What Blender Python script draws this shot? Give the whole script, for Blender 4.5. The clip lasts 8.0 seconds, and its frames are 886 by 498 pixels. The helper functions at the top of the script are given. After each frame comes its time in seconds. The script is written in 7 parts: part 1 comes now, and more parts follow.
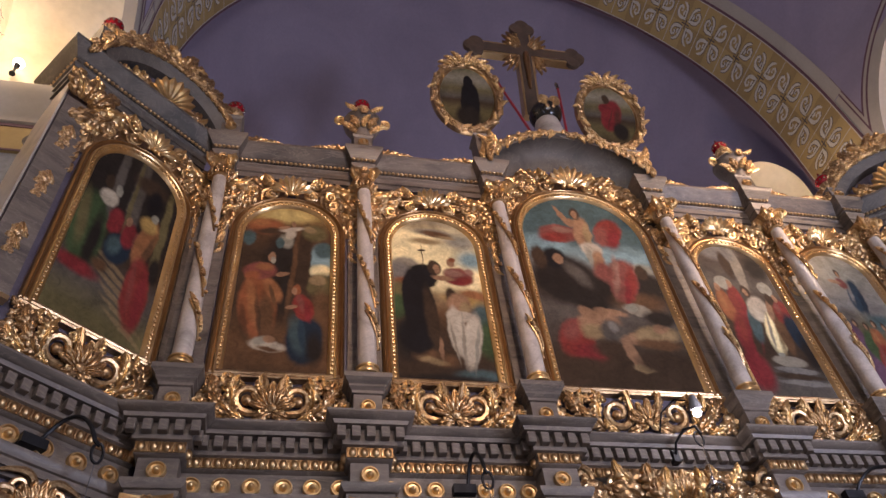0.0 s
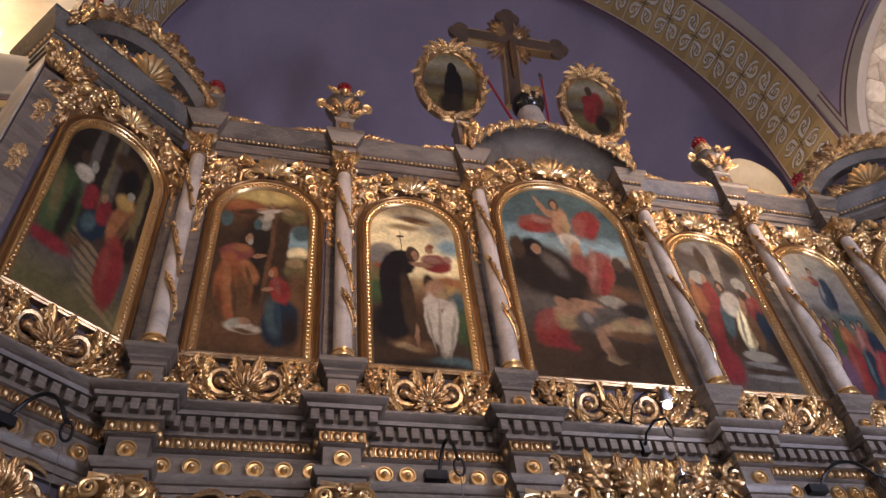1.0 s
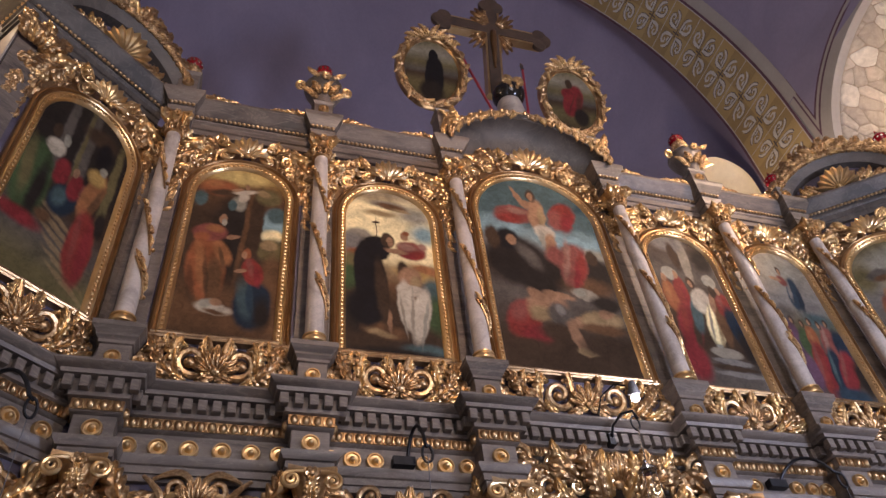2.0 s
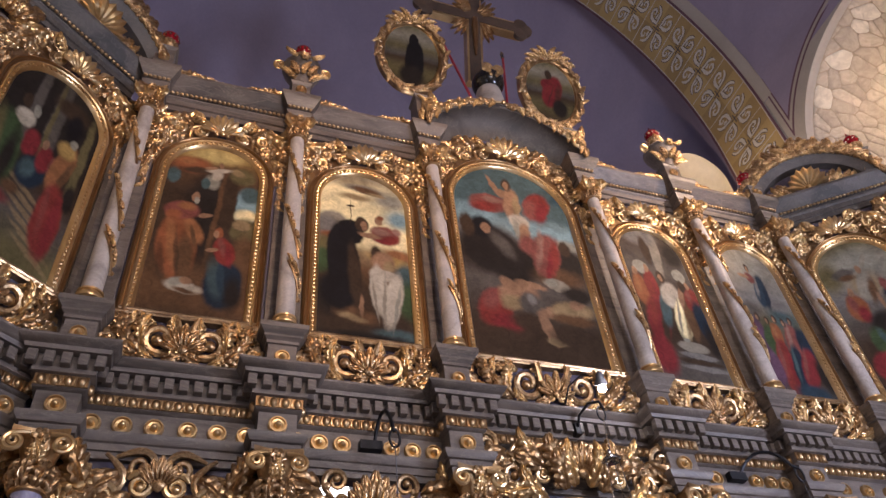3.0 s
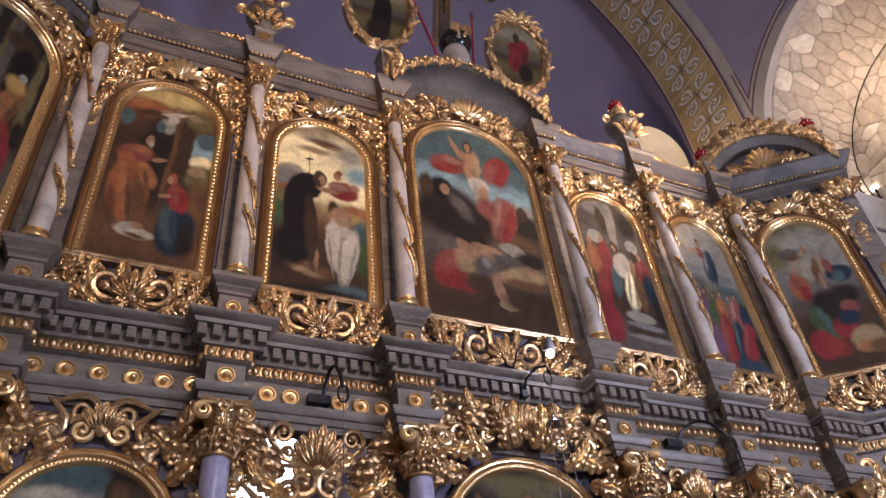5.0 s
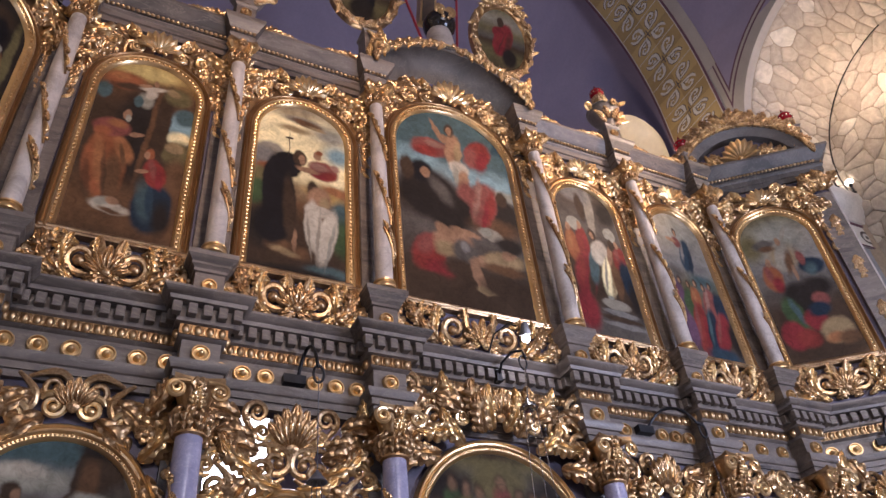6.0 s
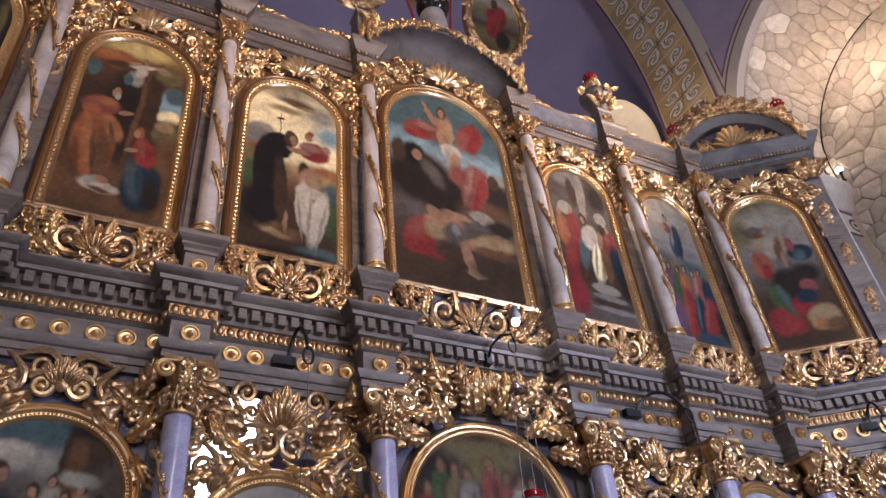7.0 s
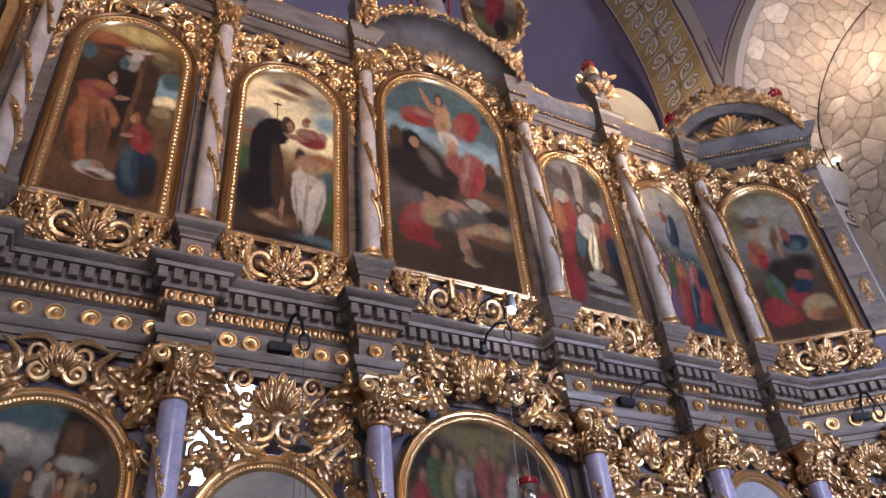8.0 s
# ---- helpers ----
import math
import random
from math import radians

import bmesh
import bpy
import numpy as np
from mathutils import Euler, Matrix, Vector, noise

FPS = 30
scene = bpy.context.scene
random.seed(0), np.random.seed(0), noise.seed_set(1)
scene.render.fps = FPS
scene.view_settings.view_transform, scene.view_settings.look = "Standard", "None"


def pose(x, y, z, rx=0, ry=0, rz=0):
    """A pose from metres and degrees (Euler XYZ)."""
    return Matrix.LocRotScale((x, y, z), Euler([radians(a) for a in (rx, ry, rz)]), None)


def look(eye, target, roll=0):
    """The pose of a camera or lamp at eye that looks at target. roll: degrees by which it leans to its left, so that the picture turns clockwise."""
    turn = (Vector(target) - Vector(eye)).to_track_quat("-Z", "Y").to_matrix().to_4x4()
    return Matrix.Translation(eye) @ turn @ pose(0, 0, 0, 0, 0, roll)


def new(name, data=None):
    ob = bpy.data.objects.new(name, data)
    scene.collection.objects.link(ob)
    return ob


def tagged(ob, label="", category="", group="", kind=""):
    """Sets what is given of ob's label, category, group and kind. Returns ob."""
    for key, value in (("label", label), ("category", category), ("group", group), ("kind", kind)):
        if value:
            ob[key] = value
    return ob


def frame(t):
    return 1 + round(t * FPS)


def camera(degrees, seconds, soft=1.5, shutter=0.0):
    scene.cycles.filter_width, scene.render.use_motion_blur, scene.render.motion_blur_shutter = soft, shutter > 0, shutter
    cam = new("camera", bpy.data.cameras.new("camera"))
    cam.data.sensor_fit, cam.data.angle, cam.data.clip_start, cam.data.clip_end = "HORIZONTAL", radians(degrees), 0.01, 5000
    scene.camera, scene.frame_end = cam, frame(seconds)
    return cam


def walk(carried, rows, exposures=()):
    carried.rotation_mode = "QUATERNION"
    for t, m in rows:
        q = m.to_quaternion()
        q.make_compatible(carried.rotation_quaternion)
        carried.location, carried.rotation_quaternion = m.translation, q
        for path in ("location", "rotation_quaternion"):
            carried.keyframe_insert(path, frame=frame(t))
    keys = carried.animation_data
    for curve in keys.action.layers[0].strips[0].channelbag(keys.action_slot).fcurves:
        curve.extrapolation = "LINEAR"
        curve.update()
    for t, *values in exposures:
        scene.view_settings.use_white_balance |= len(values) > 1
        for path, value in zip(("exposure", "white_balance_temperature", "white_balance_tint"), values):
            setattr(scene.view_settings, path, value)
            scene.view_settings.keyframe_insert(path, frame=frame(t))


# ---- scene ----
# ---------------------------------------------------------------- camera and its way
cam = camera(60.7, 8.0, soft=1.5)
PATH = [
    (0, pose(0, 0, 1.6, 137.90, 5.10, -10.70)),
    (0.5, pose(0, 0, 1.6, 137.36, 5.11, -11.89)),
    (1, pose(0, 0, 1.6, 136.70, 5.12, -13.08)),
    (1.5, pose(0, 0, 1.6, 136.11, 5.12, -14.37)),
    (3, pose(0, 0, 1.6, 134.26, 5.12, -18.60)),
    (3.5, pose(0, 0, 1.6, 133.41, 5.11, -19.81)),
    (4, pose(0, 0, 1.6, 132.26, 5.07, -21.05)),
    (4.5, pose(0, 0, 1.6, 131.53, 5.05, -22.01)),
    (6, pose(0, 0, 1.6, 129.39, 5.02, -25.23)),
    (6.5, pose(0, 0, 1.6, 128.74, 4.98, -25.86)),
    (7, pose(0, 0, 1.6, 128.02, 4.94, -26.18)),
    (7.5, pose(0, 0, 1.6, 127.27, 4.91, -26.44)),
    (8, pose(0, 0, 1.6, 127.05, 4.77, -26.65)),
]
walk(cam, PATH, ((0.0, -0.16, 6900, 23), (4.0, -0.07, 6620, 22), (8.0, 0.03, 6250, 23)))

# ---------------------------------------------------------------- world and lights
world = bpy.data.worlds.new("world")
scene.world = world
world.use_nodes = True
wn = world.node_tree
sky = wn.nodes.new("ShaderNodeTexSky")
sky.sky_type = "NISHITA"
sky.sun_disc = False
sky.sun_elevation, sky.sun_rotation = radians(40), radians(150)
wn.links.new(sky.outputs[0], wn.nodes["Background"].inputs[0])
wn.nodes["Background"].inputs[1].default_value = 0.08

AX = 2.27          # middle axis of the screen and of the church
FACE = 3.80        # plane of the screen's panels


def lamp(name, kind, where, power, colour, size=0.1, aim=None, spot=60, blend=0.5, size_y=None):
    data = bpy.data.lights.new(name, kind)
    data.energy, data.color = power, colour
    if kind == "AREA":
        data.size = size
        if size_y:
            data.shape, data.size_y = "RECTANGLE", size_y
    else:
        data.shadow_soft_size = size
    if kind == "SPOT":
        data.spot_size, data.spot_blend = radians(spot), blend
    ob = new(name, data)
    ob.matrix_world = look(where, aim) if aim else Matrix.Translation(where)
    return ob


# daylight from the windows of the nave, behind the viewer
lamp("nave_window_light", "AREA", (2.9, -6.6, 6.2), 165, (1.0, 0.83, 0.70), 2.6, (2.2, 4, 5), size_y=3.4)
# cool fill added low at both sides, out of view; no windows stand there
lamp("side_window_light", "AREA", (5.98, -1.2, 3.4), 440, (0.60, 0.73, 1.0), 1.0, (3.6, 3.8, 4.0), size_y=1.6)
lamp("side_fill_light_west", "AREA", (-1.45, -1.6, 3.0), 32, (0.58, 0.70, 1.0), 1.0, (3.4, 3.8, 3.6), size_y=1.6)
# warm wall lamps at both ends of the screen, over the cornice
lamp("wall_lamp_light_left", "POINT", (-2.05, 2.80, 7.25), 26, (1.0, 0.78, 0.50), 0.05)
lamp("wall_lamp_light_right", "POINT", (6.36, 2.45, 7.75), 25, (1.0, 0.77, 0.54), 0.05)
# warm flood lamp high on the side wall of the nave, and a softer one opposite
lamp("flood_lamp_light", "SPOT", (5.85, 0.6, 7.9), 860, (1.0, 0.76, 0.54), 0.05, (3.7, 3.8, 6.7), 38, 0.7)
lamp("flood_lamp_light_west", "SPOT", (1.6, -3.0, 7.6), 820, (1.0, 0.67, 0.41), 0.12, (0.95, 3.8, 6.15), 38, 1.0)
# the clip lamp on the carved panel
lamp("clip_lamp_light", "POINT", (2.52, 3.40, 4.215), 1.2, (0.90, 0.92, 1.0), 0.03)
# daylight of the sanctuary behind the screen
lamp("sanctuary_window_light", "AREA", (1.75, 7.2, 5.2), 60, (0.82, 0.88, 1.0), 1.2, (1.2, 3.8, 3.4), size_y=1.6)

# ---------------------------------------------------------------- materials


def material(name):
    m = bpy.data.materials.new(name)
    m.use_nodes = True
    nt = m.node_tree
    return m, nt, nt.nodes["Principled BSDF"]


def noise_node(nt, scale, detail=4, rough=0.55, coord="Object", distort=0.0, stretch=None):
    tc = nt.nodes.new("ShaderNodeTexCoord")
    n = nt.nodes.new("ShaderNodeTexNoise")
    n.inputs["Scale"].default_value, n.inputs["Detail"].default_value = scale, detail
    n.inputs["Roughness"].default_value, n.inputs["Distortion"].default_value = rough, distort
    if stretch:
        mp = nt.nodes.new("ShaderNodeMapping")
        mp.inputs["Scale"].default_value = stretch
        nt.links.new(tc.outputs[coord], mp.inputs[0])
        nt.links.new(mp.outputs[0], n.inputs["Vector"])
    else:
        nt.links.new(tc.outputs[coord], n.inputs["Vector"])
    return n


def ramp_node(nt, src, stops):
    r = nt.nodes.new("ShaderNodeValToRGB")
    el = r.color_ramp.elements
    while len(el) < len(stops):
        el.new(0.5)
    for e, (p, c) in zip(el, stops):
        e.position, e.color = p, (*c, 1)
    nt.links.new(src, r.inputs[0])
    return r


def mix_node(nt, fac, a, b, mode="MIX"):
    m = nt.nodes.new("ShaderNodeMix")
    m.data_type, m.blend_type = "RGBA", mode
    for sock, v in ((m.inputs[0], fac), (m.inputs[6], a), (m.inputs[7], b)):
        if isinstance(v, (int, float)):
            sock.default_value = v
        elif isinstance(v, tuple):
            sock.default_value = (*v, 1)
        else:
            nt.links.new(v, sock)
    return m.outputs[2]


def bump_node(nt, bsdf, src, strength, dist=0.01):
    b = nt.nodes.new("ShaderNodeBump")
    b.inputs["Strength"].default_value, b.inputs["Distance"].default_value = strength, dist
    nt.links.new(src, b.inputs["Height"])
    nt.links.new(b.outputs[0], bsdf.inputs["Normal"])


def rough_range(nt, bsdf, src, lo, hi):
    r = nt.nodes.new("ShaderNodeMapRange")
    r.inputs["To Min"].default_value, r.inputs["To Max"].default_value = lo, hi
    nt.links.new(src, r.inputs["Value"])
    nt.links.new(r.outputs[0], bsdf.inputs["Roughness"])


def mottled(name, stops, scale=3.0, fine=40.0, rough=(0.5, 0.7), metal=0.0, bump=0.15, dist=0.004, distort=0.6, grain=0.18):
    """Two scales of variation: broad stains through a ramp, and fine grain on top."""
    m, nt, p = material(name)
    big = noise_node(nt, scale, 5, 0.6, distort=distort)
    col = ramp_node(nt, big.outputs[0], stops).outputs[0]
    small = noise_node(nt, fine, 4, 0.6)
    g = ramp_node(nt, small.outputs[0], ((0.25, (1 - grain * 2,) * 3), (0.75, (1.0,) * 3))).outputs[0]
    nt.links.new(mix_node(nt, 1.0, col, g, "MULTIPLY"), p.inputs["Base Color"])
    rough_range(nt, p, small.outputs[0], *rough)
    p.inputs["Metallic"].default_value = metal
    bump_node(nt, p, small.outputs[0], bump, dist)
    return m


GOLD = mottled("gilding", ((0.28, (0.27, 0.150, 0.075)), (0.50, (0.53, 0.335, 0.165)), (0.74, (0.82, 0.60, 0.35))), 9, 110, (0.25, 0.40), 0.92, 0.12, 0.001, 0.5, 0.12)
GOLD_OLD = mottled("worn_gilding", ((0.28, (0.22, 0.125, 0.065)), (0.52, (0.46, 0.285, 0.14)), (0.74, (0.70, 0.49, 0.27))), 10, 120, (0.24, 0.42), 0.90, 0.15, 0.001, 0.5, 0.14)
GOLD_BRIGHT = mottled("burnished_gilding", ((0.25, (0.56, 0.345, 0.15)), (0.55, (0.74, 0.505, 0.25)), (0.80, (0.86, 0.66, 0.39))), 4, 120, (0.24, 0.36), 0.90, 0.06, 0.001, 0.4, 0.06)
BRONZE = mottled("brown_lacquered_gilding", ((0.30, (0.24, 0.125, 0.05)), (0.60, (0.36, 0.20, 0.085)), (0.80, (0.46, 0.28, 0.13))), 5, 90, (0.26, 0.40), 0.85, 0.06, 0.001, 0.4, 0.08)


def marble(name, base, dark, vein, scale=2.6, rough=(0.28, 0.45), stretch=None):
    """Painted marble: cloudy ground with thin wandering veins."""
    m, nt, p = material(name)
    cloud = noise_node(nt, scale, 6, 0.6, distort=1.2, stretch=stretch)
    col = ramp_node(nt, cloud.outputs[0], ((0.30, dark), (0.55, base), (0.80, tuple(min(1, c * 1.25) for c in base)))).outputs[0]
    v = noise_node(nt, scale * 1.7, 5, 0.62, distort=1.8, stretch=stretch)
    line = ramp_node(nt, v.outputs[0], ((0.480, (0, 0, 0)), (0.498, (0.38,) * 3), (0.502, (0.38,) * 3), (0.530, (0, 0, 0)))).outputs[0]
    grain = noise_node(nt, 60, 3)
    c2 = mix_node(nt, line, col, vein)
    g = ramp_node(nt, grain.outputs[0], ((0.2, (0.78,) * 3), (0.8, (1.0,) * 3))).outputs[0]
    nt.links.new(mix_node(nt, 1.0, c2, g, "MULTIPLY"), p.inputs["Base Color"])
    rough_range(nt, p, grain.outputs[0], *rough)
    bump_node(nt, p, grain.outputs[0], 0.08, 0.002)
    return m


MARBLE = marble("grey_painted_marble", (0.180, 0.143, 0.116), (0.060, 0.049, 0.043), (0.33, 0.27, 0.215), 2.6, (0.36, 0.55), (0.55, 1.2, 2.4))
MARBLE_PALE = marble("pale_painted_marble", (0.52, 0.45, 0.39), (0.30, 0.255, 0.22), (0.64, 0.55, 0.46), 3.0, (0.25, 0.4))
# dark marble; on the canted top cornices its darkness is painted shade
DARK_AND_SHADED = marble("dark_and_shaded_marble", (0.118, 0.099, 0.084), (0.052, 0.045, 0.040), (0.20, 0.17, 0.14), 2.4, (0.5, 0.65))
# lower shafts: the violet cast of cool daylight is mixed into the colour
MARBLE_COOL = marble("cool_tinted_marble", (0.36, 0.34, 0.46), (0.26, 0.25, 0.36), (0.55, 0.52, 0.60), 3.5, (0.14, 0.25))
BACKING = mottled("violet_ground_paint", ((0.3, (0.085, 0.070, 0.100)), (0.7, (0.140, 0.118, 0.160))), 4, 50, (0.5, 0.7))
BLUE = mottled("blue_limewash", ((0.30, (0.205, 0.180, 0.262)), (0.55, (0.240, 0.212, 0.305)), (0.80, (0.275, 0.245, 0.345))), 0.7, 22, (0.75, 0.9), 0, 0.12, 0.004, 0.8, 0.05)
GREY_WASH = mottled("grey_limewash", ((0.3, (0.30, 0.275, 0.25)), (0.7, (0.37, 0.34, 0.31))), 1.2, 25, (0.75, 0.9), 0, 0.12, 0.004, 0.5, 0.05)
PURPLE = mottled("purple_line_paint", ((0.3, (0.10, 0.045, 0.07)), (0.7, (0.145, 0.07, 0.10))), 5, 40, (0.7, 0.85))
OCHRE = mottled("ochre_paint", ((0.3, (0.34, 0.24, 0.10)), (0.7, (0.43, 0.31, 0.14))), 2.5, 40, (0.7, 0.9), 0, 0.1, 0.003, 0.4, 0.07)
OCHRE_DARK = mottled("dark_ochre_paint", ((0.3, (0.27, 0.19, 0.08)), (0.7, (0.34, 0.24, 0.105))), 2.5, 40, (0.7, 0.9), 0, 0.1, 0.003, 0.4, 0.07)
WHITE_WASH = mottled("pale_grey_paint", ((0.3, (0.52, 0.50, 0.47)), (0.7, (0.62, 0.60, 0.56))), 4, 40, (0.7, 0.9))
DARK_LINE = mottled("dark_outline_paint", ((0.3, (0.06, 0.05, 0.05)), (0.7, (0.10, 0.085, 0.08))), 5, 40, (0.7, 0.85))
CREAM = mottled("cream_plaster", ((0.28, (0.60, 0.50, 0.34)), (0.55, (0.76, 0.67, 0.50)), (0.80, (0.82, 0.75, 0.60))), 0.9, 16, (0.8, 0.92), 0, 0.3, 0.008, 0.8, 0.06)
MORTAR = mottled("stone_mortar", ((0.28, (0.30, 0.24, 0.18)), (0.60, (0.42, 0.35, 0.27)), (0.80, (0.52, 0.45, 0.37))), 1.6, 26, (0.85, 0.95), 0, 0.6, 0.012, 0.8, 0.14)
WHITE_MARBLE = marble("white_marble", (0.62, 0.60, 0.56), (0.48, 0.46, 0.44), (0.40, 0.39, 0.38), 2.2)
BLUE_GREY = mottled("blue_grey_paint", ((0.3, (0.24, 0.25, 0.28)), (0.7, (0.33, 0.34, 0.37))), 1.0, 22, (0.7, 0.85), 0, 0.15, 0.004)
FLOOR = marble("floor_stone", (0.34, 0.30, 0.26), (0.22, 0.20, 0.18), (0.45, 0.42, 0.38), 1.2)
IRON = mottled("black_iron", ((0.3, (0.012, 0.012, 0.014)), (0.7, (0.03, 0.03, 0.034))), 8, 90, (0.35, 0.55), 0.6, 0.2, 0.002)
STEEL = mottled("polished_steel", ((0.3, (0.55, 0.55, 0.57)), (0.7, (0.75, 0.75, 0.77))), 8, 90, (0.12, 0.25), 1.0, 0.05, 0.001)
SILVER = mottled("tarnished_silver", ((0.3, (0.35, 0.32, 0.28)), (0.7, (0.70, 0.66, 0.58))), 20, 90, (0.15, 0.3), 1.0, 0.1, 0.002)
EBONY = mottled("black_lacquer", ((0.3, (0.012, 0.010, 0.009)), (0.7, (0.03, 0.025, 0.02))), 6, 60, (0.12, 0.25))
BROWN_WOOD = mottled("dark_brown_wood", ((0.3, (0.05, 0.03, 0.02)), (0.7, (0.11, 0.065, 0.04))), 6, 60, (0.4, 0.6))
CORPUS_WOOD = mottled("carved_pale_wood", ((0.3, (0.34, 0.22, 0.12)), (0.7, (0.48, 0.33, 0.2))), 6, 60, (0.4, 0.6))
PLAIN_PANEL = mottled("olive_grey_panel", ((0.3, (0.15, 0.135, 0.105)), (0.7, (0.22, 0.20, 0.16))), 2, 40, (0.35, 0.5))


def stone_material():
    """Rubble, every stone with a tone of its own."""
    m, nt, p = material("rubble_stone")
    info = nt.nodes.new("ShaderNodeObjectInfo")
    tone = ramp_node(nt, info.outputs["Random"], ((0.0, (0.50, 0.43, 0.35)), (0.70, (0.62, 0.55, 0.45)), (0.88, (0.66, 0.59, 0.49)), (1.0, (0.84, 0.79, 0.68)))).outputs[0]
    n = noise_node(nt, 9, 6, 0.65, distort=1.2)
    g = ramp_node(nt, n.outputs[0], ((0.28, (0.58,) * 3), (0.75, (1.0,) * 3))).outputs[0]
    nt.links.new(mix_node(nt, 1.0, tone, g, "MULTIPLY"), p.inputs["Base Color"])
    p.inputs["Roughness"].default_value = 0.9
    bump_node(nt, p, n.outputs[0], 0.5, 0.01)
    return m


STONE = stone_material()


def glass_material(name, colour, rough=0.05, glow=0.0):
    m, nt, p = material(name)
    n = noise_node(nt, 30, 2)
    rough_range(nt, p, n.outputs[0], rough, rough + 0.05)
    p.inputs["Base Color"].default_value = (*colour, 1)
    p.inputs["Transmission Weight"].default_value = 0.3
    p.inputs["IOR"].default_value = 1.45
    return m


RED_GLASS = glass_material("ruby_glass", (0.30, 0.008, 0.015))


def emitter(name, colour, strength):
    m, nt, p = material(name)
    p.inputs["Base Color"].default_value = (*colour, 1)
    p.inputs["Emission Color"].default_value = (*colour, 1)
    p.inputs["Emission Strength"].default_value = strength
    return m


BULB = emitter("lit_bulb", (1.0, 0.90, 0.72), 14)
LAMP_GREY = mottled("grey_enamel", ((0.3, (0.10, 0.10, 0.11)), (0.7, (0.15, 0.15, 0.16))), 8, 80, (0.45, 0.6))
LED = emitter("lit_cold_bulb", (0.93, 0.95, 1.0), 60)
DAYLIGHT = emitter("bright_window_pane", (0.85, 0.92, 1.0), 7)

# ---------------------------------------------------------------- mesh helpers


def mesh_of(name, bm, mat, smooth=True):
    me = bpy.data.meshes.new(name)
    bmesh.ops.recalc_face_normals(bm, faces=bm.faces)
    bm.to_mesh(me)
    bm.free()
    me.materials.append(mat)
    if smooth:
        me.polygons.foreach_set("use_smooth", [True] * len(me.polygons))
        me.set_sharp_from_angle(angle=radians(38))
    return me


def part(name, bm, mat, parent=None, label="", m=None, smooth=True):
    """Links a bmesh (or a ready mesh) as one object, under parent if one is given."""
    me = bm if isinstance(bm, bpy.types.Mesh) else mesh_of(name, bm, mat, smooth)
    ob = new(name, me)
    if parent:
        ob.parent = parent
    if m is not None:
        ob.matrix_basis = m
    return tagged(ob, label)


def thing(name, label, category, m=None, group="", kind=""):
    ob = new(name)
    ob.empty_display_size = 0.1
    if m is not None:
        ob.matrix_basis = m
    return tagged(ob, label, category, group, kind)


def box(bm, x0, x1, y0, y1, z0, z1):
    v = [bm.verts.new((x, y, z)) for z in (z0, z1) for x, y in ((x0, y0), (x1, y0), (x1, y1), (x0, y1))]
    for f in ((0, 3, 2, 1), (4, 5, 6, 7), (0, 1, 5, 4), (1, 2, 6, 5), (2, 3, 7, 6), (3, 0, 4, 7)):
        bm.faces.new([v[i] for i in f])
    return v


def boxed(*dims):
    bm = bmesh.new()
    box(bm, *dims)
    return bm


def grid_faces(bm, rows, closed=False):
    """Quads between rows of points of equal length."""
    vs = [[bm.verts.new(p) for p in row] for row in rows]
    n = len(vs[0])
    for a, b in zip(vs, vs[1:]):
        for i in range(n if closed else n - 1):
            j = (i + 1) % n
            bm.faces.new((a[i], a[j], b[j], b[i]))
    return vs


def moulding(bm, profile, plan):
    """A moulding: profile of (out, height), plan(out) gives its line as (along, out)."""
    rows = [[(s, -o, z) for s, o in plan(p)] for p, z in profile]
    vs = grid_faces(bm, rows)
    for end in (0, -1):
        line = [r[end] for r in vs]
        if len(line) > 2:
            bm.faces.new(line)


def straight(s0, s1):
    return lambda p: ((s0, p), (s1, p))


def mitred(s0, s1, far):
    """A straight line whose outer end is cut for a corner."""
    return lambda p: ((s0 - (p if far < 0 else 0), p), (s1 + (p if far > 0 else 0), p))


def broken(c, w, b):
    """Line of a block that stands b out of the wall, 2 w wide, wrapped on three sides."""
    return lambda p: ((c - w - p, -0.01), (c - w - p, b + p), (c + w + p, b + p), (c + w + p, -0.01))


def lathe(bm, profile, n=14, centre=(0, 0, 0)):
    cx, cy, cz = centre
    rows = [[(cx + r * math.cos(2 * math.pi * i / n), cy + r * math.sin(2 * math.pi * i / n), cz + z) for i in range(n)] for r, z in profile]
    vs = grid_faces(bm, rows, True)
    bm.faces.new(vs[0][::-1])
    bm.faces.new(vs[-1])


def ball(bm, c, r, n=8, k=5, sx=1, sy=1, sz=1):
    prof = [(math.sin(math.pi * i / k), -math.cos(math.pi * i / k)) for i in range(k + 1)]
    rows = [[(c[0] + sx * r * max(q, 0.02) * math.cos(2 * math.pi * j / n), c[1] + sy * r * max(q, 0.02) * math.sin(2 * math.pi * j / n), c[2] + sz * r * h) for j in range(n)] for q, h in prof]
    vs = grid_faces(bm, rows, True)
    bm.faces.new(vs[0][::-1])
    bm.faces.new(vs[-1])


def tube(bm, pts, radii, n=6):
    """A tube along points, with a radius at each."""
    pts = [Vector(p) for p in pts]
    rows, side = [], None
    for i, p in enumerate(pts):
        d = (pts[min(i + 1, len(pts) - 1)] - pts[max(i - 1, 0)]).normalized()
        if side is None:
            side = d.orthogonal().normalized()
        side = (side - d * side.dot(d)).normalized()
        up = d.cross(side)
        r = radii[i] if isinstance(radii, (list, tuple)) else radii
        rows.append([p + (side * math.cos(2 * math.pi * j / n) + up * math.sin(2 * math.pi * j / n)) * r for j in range(n)])
    vs = grid_faces(bm, rows, True)
    bm.faces.new(vs[0][::-1])
    bm.faces.new(vs[-1])


